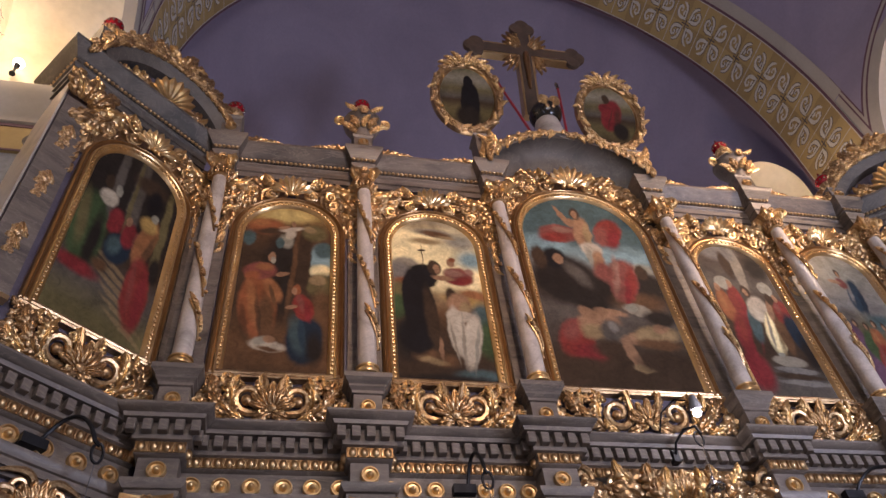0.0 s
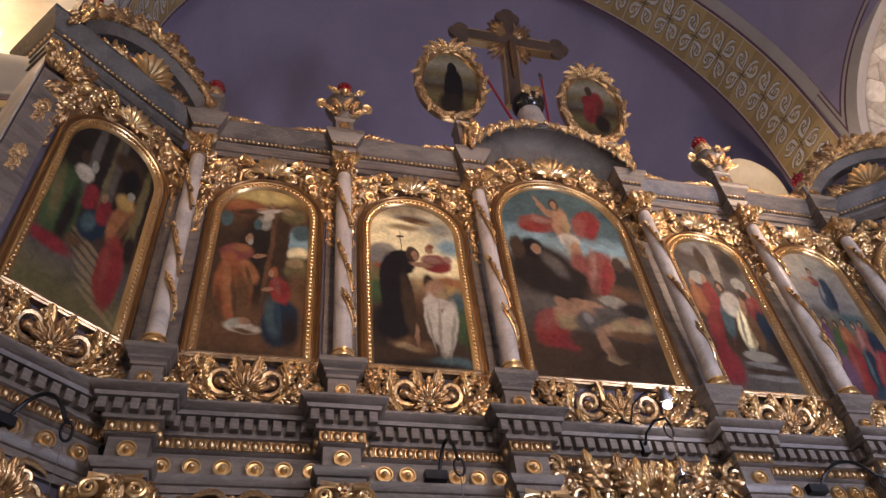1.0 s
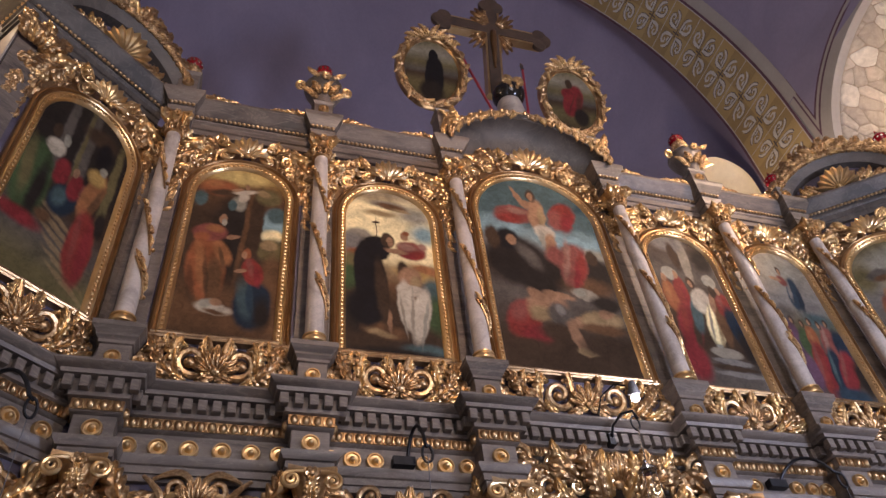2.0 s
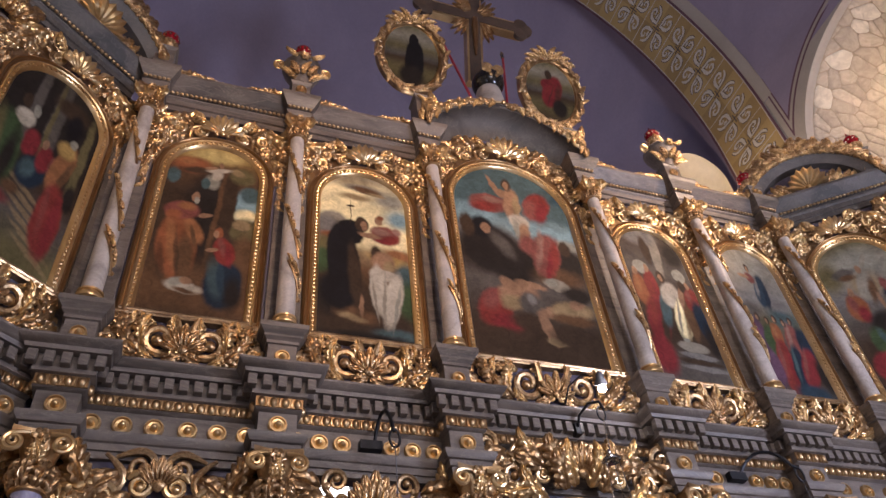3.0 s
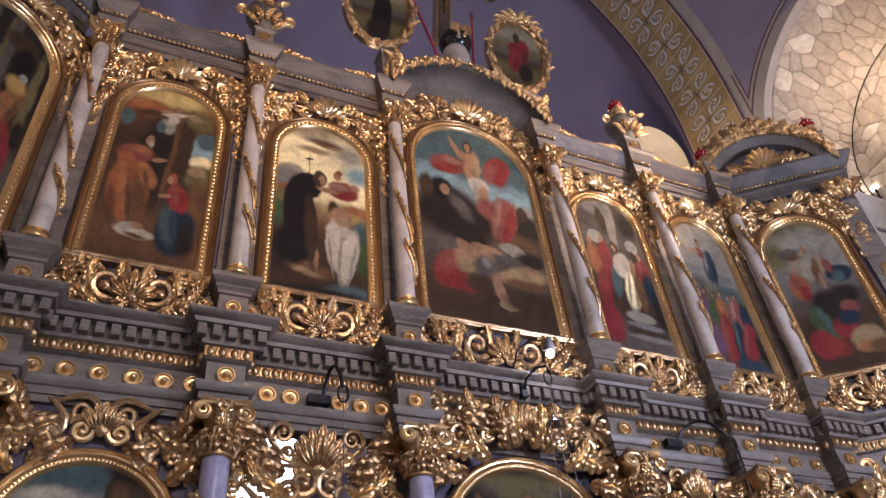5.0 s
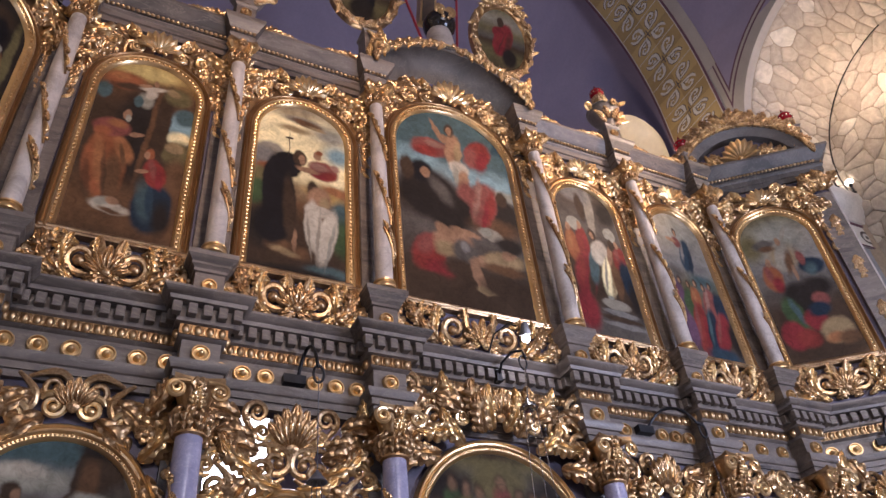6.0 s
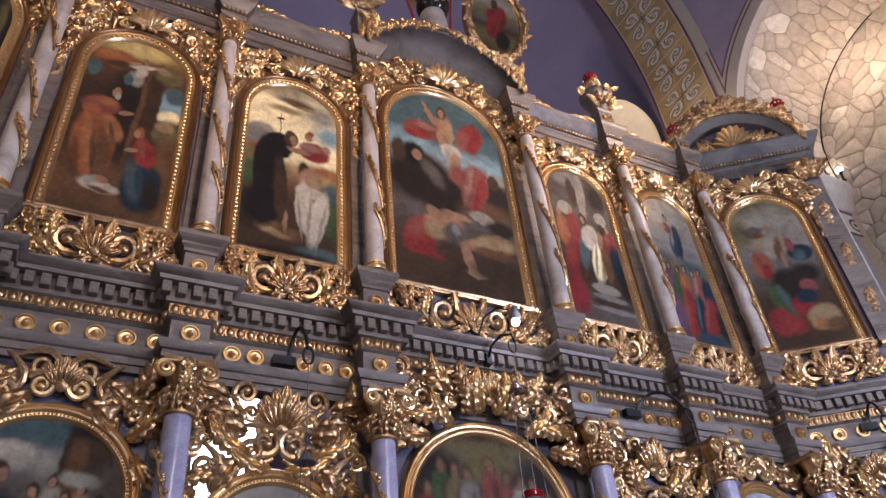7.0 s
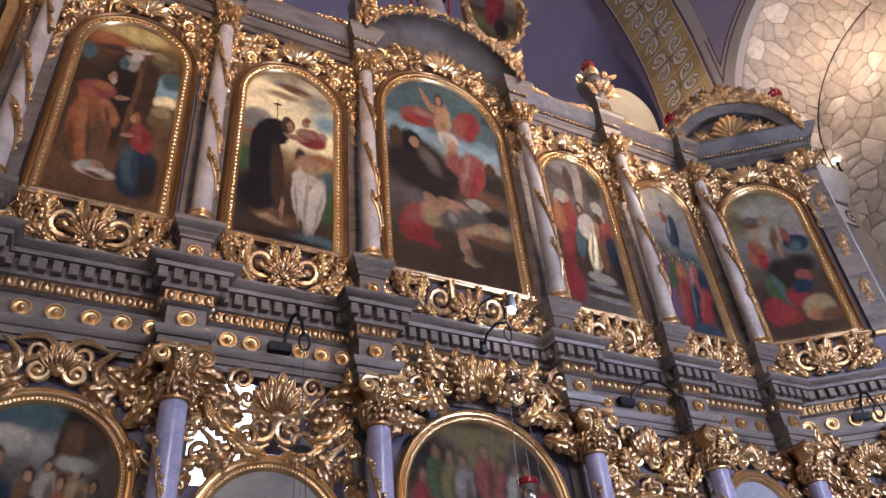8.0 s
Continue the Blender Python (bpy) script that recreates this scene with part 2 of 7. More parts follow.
def arch_line(w, z0, zs, n=18):
    """Line of a round-headed opening: half width w, foot z0, springing zs, as (x, z) from left foot to right foot."""
    return [(-w, z0), (-w, (z0 + zs) / 2)] + [(-w * math.cos(math.pi * i / n), zs + w * math.sin(math.pi * i / n)) for i in range(n + 1)] + [(w, (z0 + zs) / 2), (w, z0)]


def arch_sweep(bm, profile, w, z0, zs, n=18):
    """Frame moulding along a round-headed line: profile of (inward, out)."""
    rows = []
    for inn, out in profile:
        rows.append([(x, -out, z) for x, z in arch_line(w - inn, z0, zs, n)])
    vs = grid_faces(bm, rows)
    for end in (0, -1):
        bm.faces.new([r[end] for r in vs])


def arch_sheet(bm, w, z0, zs, y=0.0, n=18):
    line = arch_line(w, z0, zs, n)
    c = bm.verts.new((0, y, (z0 + zs) / 2))
    vs = [bm.verts.new((x, y, z)) for x, z in line]
    for a, b in zip(vs, vs[1:] + vs[:1]):
        bm.faces.new((c, a, b))


# places of the screen: along-wall frames of its straight front and its two canted ends
FRONT = Matrix.Translation((0, FACE, 0))
CANT_L = Matrix.Translation((-1.120, 3.500, 0)) @ pose(0, 0, 0, 0, 0, 39.0)
CANT_R = Matrix.Translation((5.593, 3.491, 0)) @ pose(0, 0, 0, 0, 0, -38.3)

COLUMNS = (-0.617, 0.486, 1.587, 3.070, 4.126, 5.110)      # along the front
ICONS = ((-0.493, 0.352), (0.602, 1.471), (1.703, 2.952), (3.186, 4.010), (4.242, 5.008))

# ---------------------------------------------------------------- the building
floor = part("floor", boxed(-7, 12, -7.2, 9.5, -0.2, 0), FLOOR)
tagged(floor, "worn stone church floor in front of the screen", "floor", kind="structure")

ARCH_Z, ARCH_R, ARCH_RZ = 9.00, 3.838, 4.585     # springing, half width and rise of the great arch
ARCH_NEAR, ARCH_FAR = 3.66, 4.53


def arch_pt(a, y, d=0.0):
    """Point of the arch at angle a; past the springing it runs straight down the jamb."""
    if a < 0 or a > math.pi:
        down = -a if a < 0 else a - math.pi
        return (AX + (ARCH_R + d) * (1 if a < 0 else -1), y, ARCH_Z - 4.1 * down)
    return (AX + (ARCH_R + d) * math.cos(a), y, ARCH_Z + (ARCH_RZ + d) * math.sin(a))


def great_arch():
    """The transverse arch over the screen: wall with a round opening, its painted soffit and borders."""
    root = thing("wall_arch", "grey limewashed transverse arch with a painted soffit", "arch", kind="structure")
    n = 64
    bm = bmesh.new()
    lo = 0.0
    inner = [(AX + ARCH_R, lo)] + [(arch_pt(math.pi * i / n, 0)[0], arch_pt(math.pi * i / n, 0)[2]) for i in range(n + 1)] + [(AX - ARCH_R, lo)]
    outer = [(AX + 6, lo)] + [(AX + max(-6, min(6, 9 * math.cos(math.pi * i / n))), ARCH_Z + min(6.2, 9 * math.sin(math.pi * i / n))) for i in range(n + 1)] + [(AX - 6, lo)]
    rows = [[(x, ARCH_NEAR, z) for x, z in outer], [(x, ARCH_NEAR, z) for x, z in inner], [(x, ARCH_FAR, z) for x, z in inner], [(x, ARCH_FAR, z) for x, z in outer]]
    grid_faces(bm, rows)
    part("masonry", bm, GREY_WASH, root)

    def band(name, mat, y0, y1, d, label=""):
        bm = bmesh.new()
        rows = [[arch_pt(math.pi * i / n, y, e) for i in range(-10, n + 11)] for y, e in ((y0, -d), (y1, -d))]
        grid_faces(bm, rows)
        return part(name, bm, mat, root, label)

    band("soffit_paint", OCHRE, ARCH_NEAR + 0.035, ARCH_FAR - 0.035, 0.004, "ochre painted soffit band")
    band("border_line", PURPLE, ARCH_NEAR - 0.004, ARCH_NEAR + 0.032, 0.007, "dark purple border")
    band("border_line", PURPLE, ARCH_FAR - 0.032, ARCH_FAR + 0.004, 0.007, "dark purple border")
    band("light_line", WHITE_WASH, ARCH_NEAR + 0.032, ARCH_NEAR + 0.044, 0.006)
    band("light_line", WHITE_WASH, ARCH_FAR - 0.044, ARCH_FAR - 0.032, 0.006)
    # stencilled cells: four curls round a dark cross, light lines between the cells
    cells = 27
    mid, half = (ARCH_NEAR + ARCH_FAR) / 2, (ARCH_FAR - ARCH_NEAR) / 2 - 0.05
    curl, outline, cross, line, lozenge = (bmesh.new() for _ in range(5))

    def at(a, v, d):
        return Vector(arch_pt(a, mid + v, -d))

    step = math.pi / cells

    def blob(bm, ca, cv, pts, d):
        vs = [bm.verts.new(at(ca + u * step, cv + v, d)) for u, v in pts]
        bm.faces.new(vs)

    length = 4.28 * step

    def stroke(bm, ca, su, sv, pts, widths, d):
        """A tapering painted stroke; points in metres along the arch and across it."""
        ps = [Vector(p) for p in pts]
        left, right = [], []
        for k, p in enumerate(ps):
            t = (ps[min(k + 1, len(ps) - 1)] - ps[max(k - 1, 0)]).normalized()
            nrm = Vector((-t.y, t.x)) * widths[k]
            left.append(p + nrm)
            right.append(p - nrm)
        lv, rv = ([bm.verts.new(at(ca + su * q.x * 0.86 / length * step, sv * q.y * 1.28, d)) for q in side] for side in (left, right))
        for k in range(len(ps) - 1):
            bm.faces.new((lv[k], lv[k + 1], rv[k + 1], rv[k]))

    strokes = (
        (((0.035, 0.045), (0.085, 0.050), (0.140, 0.050), (0.190, 0.065), (0.220, 0.105), (0.215, 0.150), (0.180, 0.172), (0.145, 0.155), (0.145, 0.125), (0.170, 0.118)), (0.010, 0.017, 0.021, 0.021, 0.019, 0.018, 0.016, 0.014, 0.011, 0.007)),
        (((0.045, 0.060), (0.055, 0.105), (0.060, 0.150), (0.085, 0.190), (0.125, 0.212), (0.165, 0.222)), (0.012, 0.017, 0.019, 0.018, 0.014, 0.006)),
        (((0.095, 0.085), (0.105, 0.110), (0.095, 0.140)), (0.016, 0.018, 0.008)),
    )
    for c in range(-4, cells + 4):
        a = (c + 0.5) * step
        for su in (-1, 1):
            for sv in (-1, 1):
                for pts, wd in strokes:
                    stroke(curl, a, su, sv, pts, wd, 0.009)
                    stroke(outline, a, su, sv, pts, [q + 0.009 for q in wd], 0.0068)
        for pts in ([(-0.13, -0.009), (0.13, -0.009), (0.13, 0.009), (-0.13, 0.009)], [(-0.016, -0.075), (0.016, -0.075), (0.016, 0.075), (-0.016, 0.075)]):
            blob(cross, a, 0, pts, 0.0075)
        blob(line, a + step / 2, 0, [(-0.010, -half), (0.010, -half), (0.010, half), (-0.010, half)], 0.0060)
        blob(lozenge, a + (0.25 if c % 2 else -0.25) * step, 0, [(-0.24, -half), (0.24, -half), (0.24, -0.006), (-0.24, -0.006)], 0.0055)
        blob(lozenge, a - (0.25 if c % 2 else -0.25) * step, 0, [(-0.24, 0.006), (0.24, 0.006), (0.24, half), (-0.24, half)], 0.0055)
    for nm, bm, mat in (("curl_stencil", curl, WHITE_WASH), ("curl_outline", outline, DARK_LINE), ("cross_stencil", cross, DARK_LINE), ("cell_line", line, WHITE_WASH), ("darker_ground", lozenge, OCHRE_DARK)):
        tagged(part(nm, bm, mat, root, smooth=False), kind="stuff")
    return root


great_arch()


def apse():
    """Blue sanctuary vault behind the screen: a half round wall with a half dome."""
    n, k = 40, 16
    bm = bmesh.new()
    R, depth = ARCH_R + 0.15, 3.6
    rows = []
    for z in (0.0, ARCH_Z):
        rows.append([(AX + R * math.cos(math.pi * i / n), ARCH_FAR + depth * math.sin(math.pi * i / n), z) for i in range(n + 1)])
    for j in range(1, k + 1):
        b = math.pi / 2 * j / k
        rows.append([(AX + R * math.cos(b) * math.cos(math.pi * i / n), ARCH_FAR + depth * math.cos(b) * math.sin(math.pi * i / n), ARCH_Z + (ARCH_RZ + 0.15) * math.sin(b)) for i in range(n + 1)])
    grid_faces(bm, rows)
    tagged(part("wall_apse", bm, BLUE), "blue limewashed sanctuary vault behind the screen", "vault", kind="structure")


apse()


def arched_hole_wall(name, label, x, thick, y0, y1, z0, z1, cy, cz, r, mat):
    """A wall along y at x, with a round-headed opening down to the floor."""
    n = 28
    hole = [(cy - r, 2.2)] + [(cy - r * math.cos(math.pi * i / n), cz + r * math.sin(math.pi * i / n)) for i in range(n + 1)] + [(cy + r, 2.2)]
    rim = []
    for y, z in hole:
        dy, dz = y - cy, z - cz
        if z <= 2.2:
            rim.append((y0 if dy < 0 else y1, 2.2))
            continue
        k = min((y1 - cy if dy > 0 else cy - y0) / max(abs(dy), 1e-6), (z1 - cz) / max(dz, 1e-6))
        rim.append((cy + dy * k, cz + dz * k))
    bm = bmesh.new()
    rows = [[(x, y, z) for y, z in rim], [(x, y, z) for y, z in hole], [(x + thick, y, z) for y, z in hole], [(x + thick, y, z) for y, z in rim]]
    grid_faces(bm, rows)
    box(bm, min(x, x + thick), max(x, x + thick), y0, y1, z0, 2.2)
    return tagged(part(name, bm, mat), label, "wall", kind="structure")


WALL_R, WALL_L = 6.12, -1.58
RECESS = 0.80
NICHE_Y, NICHE_Z, NICHE_R = 2.10, 7.52, 1.46
arched_hole_wall("wall_east", "grey limewashed side wall with a round arch to a stone recess", WALL_R, 0.12, -7.0, ARCH_NEAR, 0, 15, NICHE_Y, NICHE_Z, NICHE_R, GREY_WASH)
arched_hole_wall("wall_west", "grey limewashed side wall with a round arch to a plastered recess", WALL_L, -0.12, -7.0, ARCH_NEAR, 0, 15, NICHE_Y, NICHE_Z, NICHE_R, GREY_WASH)


def recess(name, label, x, sign, mat):
    """A flared reveal behind the side wall's arch, and its end wall."""
    root = thing(name, label, "wall", kind="structure")
    n = 32
    bm = bmesh.new()

    def ring(xx, cy, cz, r):
        return [(xx, cy - r, 1.0)] + [(xx, cy - r * math.cos(math.pi * i / n), cz + r * math.sin(math.pi * i / n)) for i in range(n + 1)] + [(xx, cy + r, 1.0)]
    grid_faces(bm, [ring(x + sign * 0.11, NICHE_Y, NICHE_Z, NICHE_R), ring(x + sign * RECESS, 2.02, 7.02, 1.27)])
    part("reveal", bm, mat, root)
    xe = x + sign * RECESS
    part("end_wall", boxed(min(xe, xe + sign * 0.2), max(xe, xe + sign * 0.2), -2, 4.6, 0, 9.5), mat, root)
    return root


stone_recess = recess("wall_stone_recess", "rough rubble stone reveal lit by small lamps", WALL_R, 1, MORTAR)
recess("wall_plaster_recess", "cracked cream plaster reveal lit by a small lamp", WALL_L, -1, CREAM)

# nave behind the viewer: end wall with a window, and the vault
part_wall = part("wall_nave_end", boxed(-2.2, 6.8, -7.2, -7.0, 0, 15), GREY_WASH)
tagged(part_wall, "plain limewashed end wall of the nave", "wall", kind="structure")
bm = bmesh.new()
n = 40
rows = [[(AX + 3.85 * math.cos(math.pi * i / n), y, 9.0 + 4.6 * math.sin(math.pi * i / n)) for i in range(n + 1)] for y in (-7.0, ARCH_NEAR)]
grid_faces(bm, rows)
tagged(part("ceiling", bm, BLUE), "blue limewashed barrel vault of the nave", "ceiling", kind="structure")
bm = bmesh.new()
box(bm, 0.0, 3.4, -7.0, -6.93, 4.3, 8.0)
tagged(part("window_1", bm, WHITE_WASH), "tall pale framed nave window", "window", kind="structure")
win = boxed(0.15, 3.25, -6.93, -6.915, 4.45, 7.85)
part("pane", win, DAYLIGHT, bpy.data.objects["window_1"], smooth=False)

# ---------------------------------------------------------------- the screen's body


def screen_wall(name, m, s0, s1, openings, z1=6.62, thick=0.10, hole=None):
    """Panelled wall of one side of the screen, built of boards round an optional pierced field."""
    bm = bmesh.new()
    if hole:
        h0, h1, hz0, hz1 = hole
        for d in ((s0, h0, 0, z1), (h1, s1, 0, z1), (h0, h1, 0, hz0), (h0, h1, hz1, z1)):
            box(bm, d[0], d[1], 0, thick, d[2], d[3])
    else:
        box(bm, s0, s1, 0, thick, 0, z1)
    ob = part(name, bm, BACKING, m=m, smooth=False)
    return tagged(ob, "violet painted wooden icon screen wall", "screen wall", kind="structure")


screen_wall("wall_screen_front", FRONT, -0.755, 5.235, None, hole=(0.60, 1.47, 3.02, 3.66))
screen_wall("wall_screen_west", CANT_L, -0.68, 0.475, None)
screen_wall("wall_screen_east", CANT_R, -0.475, 0.69, None)

LOWER = [(0, 3.645), (0.03, 3.645), (0.03, 3.685), (0.045, 3.685), (0.045, 3.725), (0.058, 3.73), (0.075, 3.76), (0.075, 3.78), (0.02, 3.785), (0.02, 3.925), (0.035, 3.93), (0.045, 3.94), (0.045, 4.005), (0.068, 4.012), (0.068, 4.112), (0.122, 4.114), (0.128, 4.138), (0.142, 4.144), (0.164, 4.172), (0.164, 4.186), (0.0, 4.19)]
UPPER = [(0, 6.60), (0.03, 6.60), (0.03, 6.655), (0.045, 6.66), (0.045, 6.715), (0.06, 6.73), (0.06, 6.745), (0.03, 6.75), (0.03, 6.775), (0.05, 6.78), (0.05, 6.80), (0.075, 6.81), (0.09, 6.835), (0.125, 6.87), (0.15, 6.90), (0.15, 6.93), (0.0, 6.94)]

bm = bmesh.new()
box(bm, -0.025, 0.025, -0.046, 0, 0, 0.07)
bmesh.ops.bevel(bm, geom=[e for e in bm.edges], offset=0.003, segments=1, affect="EDGES")
DENTIL = mesh_of("dentil", bm, MARBLE, False)
bm = bmesh.new()
ball(bm, (0, 0, 0), 1.0, 10, 6, 0.023, 0.024, 0.032)
EGG = mesh_of("egg", bm, GOLD)
bm = bmesh.new()
ball(bm, (0, 0, 0), 1.0, 6, 4, 0.007, 0.022, 0.034)
DART = mesh_of("dart", bm, GOLD)
bm = bmesh.new()
ball(bm, (0, 0, 0), 1.0, 8, 5, 0.017, 0.015, 0.014)
BEAD = mesh_of("bead", bm, GOLD)


def rosette_mesh(r):
    """Turned rosette: ring, hollow and a knob. Faces -y."""
    bm = bmesh.new()
    prof = [(r, 0), (r, 0.014), (r * 0.93, 0.024), (r * 0.80, 0.024), (r * 0.72, 0.012), (r * 0.42, 0.010), (r * 0.38, 0.020), (r * 0.28, 0.034), (r * 0.12, 0.040), (0.001, 0.041)]
    rows = [[(q * math.cos(2 * math.pi * i / 20), -o, q * math.sin(2 * math.pi * i / 20)) for i in range(20)] for q, o in prof]
    grid_faces(bm, rows, True)
    return mesh_of("rosette", bm, GOLD_BRIGHT)


ROSETTE = rosette_mesh(0.052)
ROSETTE_SMALL = rosette_mesh(0.046)


def spread(s0, s1, pitch):
    k = max(1, round((s1 - s0) / pitch))
    return [s0 + (i + 0.5) * (s1 - s0) / k for i in range(k)]


def run_of(root, name, mesh, places, o, z):
    for s in places:
        part(name, mesh, None, root, m=Matrix.Translation((s, -o, z)))


def lower_run(m, s0, s1, rosettes, far=0, label="grey marbled entablature with gilded egg moulding and dentils"):
    root = thing("lower_entablature", label, "entablature", m, "lower entablature")
    bm = bmesh.new()
    moulding(bm, LOWER, mitred(s0, s1, far))
    part("moulding", bm, MARBLE, root)
    run_of(root, "dentil", DENTIL, spread(s0, s1, 0.079), 0.068, 4.038)
    bm = bmesh.new()
    box(bm, s0, s1, -0.054, -0.044, 3.942, 4.003)
    part("egg_band", bm, GOLD_OLD, root, "gilded ground of the egg moulding", smooth=False)
    eggs = spread(s0, s1, 0.058)
    run_of(root, "egg", EGG, eggs, 0.05, 3.972)
    run_of(root, "dart", DART, [s + (eggs[1] - eggs[0]) / 2 for s in eggs[:-1]], 0.05, 3.972)
    run_of(root, "rosette", ROSETTE, rosettes, 0.02, 3.842)
    return root


def lower_block(m, c, w=0.085, b=0.14):
    root = thing("entablature_block", "grey marbled entablature block breaking forward over a column", "entablature", m, "entablature blocks")
    bm = bmesh.new()
    moulding(bm, LOWER, broken(c, w, b))
    part("moulding", bm, MARBLE, root)
    for s in spread(c - w - 0.12, c + w + 0.12, 0.078):
        part("dentil", DENTIL, None, root, m=Matrix.Translation((s, -b - 0.068, 4.038)))
    for sg in (-1, 1):
        for o in (0.06, 0.135):
            part("dentil", DENTIL, None, root, m=Matrix.Translation((c + sg * (w + 0.068), -o, 4.038)) @ pose(0, 0, 0, 0, 0, 90 * sg))
        for o in (0.05, 0.125):
            part("egg", EGG, None, root, m=Matrix.Translation((c + sg * (w + 0.05), -o, 3.972)) @ pose(0, 0, 0, 0, 0, 90))
    bm = bmesh.new()
    box(bm, c - w - 0.044, c + w + 0.044, -b - 0.054, -b - 0.044, 3.942, 4.003)
    part("egg_band", bm, GOLD_OLD, root, "gilded ground of the egg moulding", smooth=False)
    eggs = spread(c - w - 0.045, c + w + 0.045, 0.058)
    run_of(root, "egg", EGG, eggs, b + 0.05, 3.972)
    run_of(root, "dart", DART, [s + (eggs[1] - eggs[0]) / 2 for s in eggs[:-1]], b + 0.05, 3.972)
    part("rosette", ROSETTE, None, root, m=Matrix.Translation((c, -b - 0.02, 3.845)))
    # pedestal of the upper column
    ped = thing("pedestal", "grey marbled pedestal block with a gilded rosette under a column", "pedestal", m, "pedestals")
    bm = bmesh.new()
    moulding(bm, [(0.03, 4.19), (0.03, 4.215), (0.0, 4.225), (0.0, 4.405), (0.012, 4.41), (0.012, 4.43), (0.03, 4.45), (0.03, 4.465), (0.05, 4.49), (0.06, 4.50), (0.06, 4.535), (-0.03, 4.538)], broken(c, w, b))
    part("block", bm, MARBLE, ped)
    part("rosette", ROSETTE_SMALL, None, ped, m=Matrix.Translation((c, -b, 4.312)))


def upper_run(m, s0, s1, far=0, mat=None):
    root = thing("upper_entablature", "grey marbled top entablature with a gilded bead course", "entablature", m, "upper entablature")
    bm = bmesh.new()
    moulding(bm, UPPER, mitred(s0, s1, far))
    part("moulding", bm, mat or MARBLE, root)
    run_of(root, "bead", BEAD, spread(s0, s1, 0.036), 0.055, 6.79)
    return root


def upper_block(m, c, w=0.065, b=0.13):
    root = thing("upper_entablature_block", "grey marbled block of the top entablature over a column", "entablature", m, "upper entablature blocks")
    bm = bmesh.new()
    moulding(bm, [(p * 0.62, z) for p, z in UPPER], broken(c, w, b))
    part("moulding", bm, MARBLE, root)
    run_of(root, "bead", BEAD, spread(c - w - 0.035, c + w + 0.035, 0.036), b + 0.036, 6.79)
    return root


ROSETTES = ((-0.452, -0.298, -0.140, 0.030, 0.184, 0.336), (0.615, 0.742, 0.874, 1.163, 1.294, 1.424), (), (3.200, 3.400, 3.725, 3.850, 3.965), (4.300, 4.480, 4.684, 4.895))
for i, (a, b) in enumerate(zip(COLUMNS, COLUMNS[1:])):
    s0, s1 = a + 0.086, b - 0.086
    ros = ROSETTES[i]
    lower_run(FRONT, s0, s1, ros)
    if i != 2:
        upper_run(FRONT, a + 0.066, b - 0.066)
for c in COLUMNS:
    lower_block(FRONT, c)
    upper_block(FRONT, c)
for m, s0, s1, far in ((CANT_L, -0.68, 0.43, -1), (CANT_R, -0.43, 0.68, 1)):
    lower_run(m, s0, s1, [s for s in spread(s0 + 0.02, s1 - 0.02, 0.18)], far)
    # same grey marble as the front, darkened here to stand in for shade
    upper_run(m, s0, s1, far, DARK_AND_SHADED)


def shaft_profile(r0, r1, z0, z1):
    return [(r0 * 1.0, z0), (r0 * 1.0, z0 + (z1 - z0) * 0.33), (r0 * 0.96, z0 + (z1 - z0) * 0.66), (r1, z1)]


# ---------------------------------------------------------------- columns


def leaf_mesh(name, mat, curl=0.45, lobes=4, width=0.42, thick=0.05, bend=0.25):
    """An acanthus leaf that grows along +x, about one long, its face towards +z: swelling body, deep rounded lobes swept to the tip, grooved midrib."""
    bm = bmesh.new()
    nu, nv = 29, 11
    rows = []
    x = z = 0.0
    for i in range(nu):
        u = i / (nu - 1)
        phi = 0.42 * math.cos(math.pi * 0.95 * u) + curl * 1.5 * u ** 7
        if i:
            x += math.cos(phi) / (nu - 1) * 1.05
            z += math.sin(phi) / (nu - 1) * 1.05
        env = math.sin(math.pi * (0.10 + 0.84 * u)) ** 0.75 * (1 - 0.28 * u)
        lob = abs(math.sin(math.pi * (lobes * u + 0.12))) if lobes > 1 else 0.9
        w = width * 1.22 * env * (0.52 + 0.50 * lob ** 0.6)
        side = bend * u * u
        row = []
        for j in range(nv):
            v = j / (nv - 1) * 2 - 1
            av = abs(v)
            h = 0.17 * (1 - av ** 2.4) * env + 0.075 * lob * av * (1.15 - av) * 2 - 0.075 * math.exp(-(v / 0.17) ** 2) * (1 - u) + 0.022 * math.cos(math.pi * 2 * (2.5 * av + 1.2 * u))
            row.append((x + 0.24 * av * av * w - math.sin(phi) * h, side + v * w * 0.5, z + math.cos(phi) * h))
        rows.append(row)
    grid_faces(bm, rows)
    geo = bmesh.ops.extrude_face_region(bm, geom=bm.faces[:])
    for v in [g for g in geo["geom"] if isinstance(g, bmesh.types.BMVert)]:
        v.co.z -= thick * 1.6
    return mesh_of(name, bm, mat)


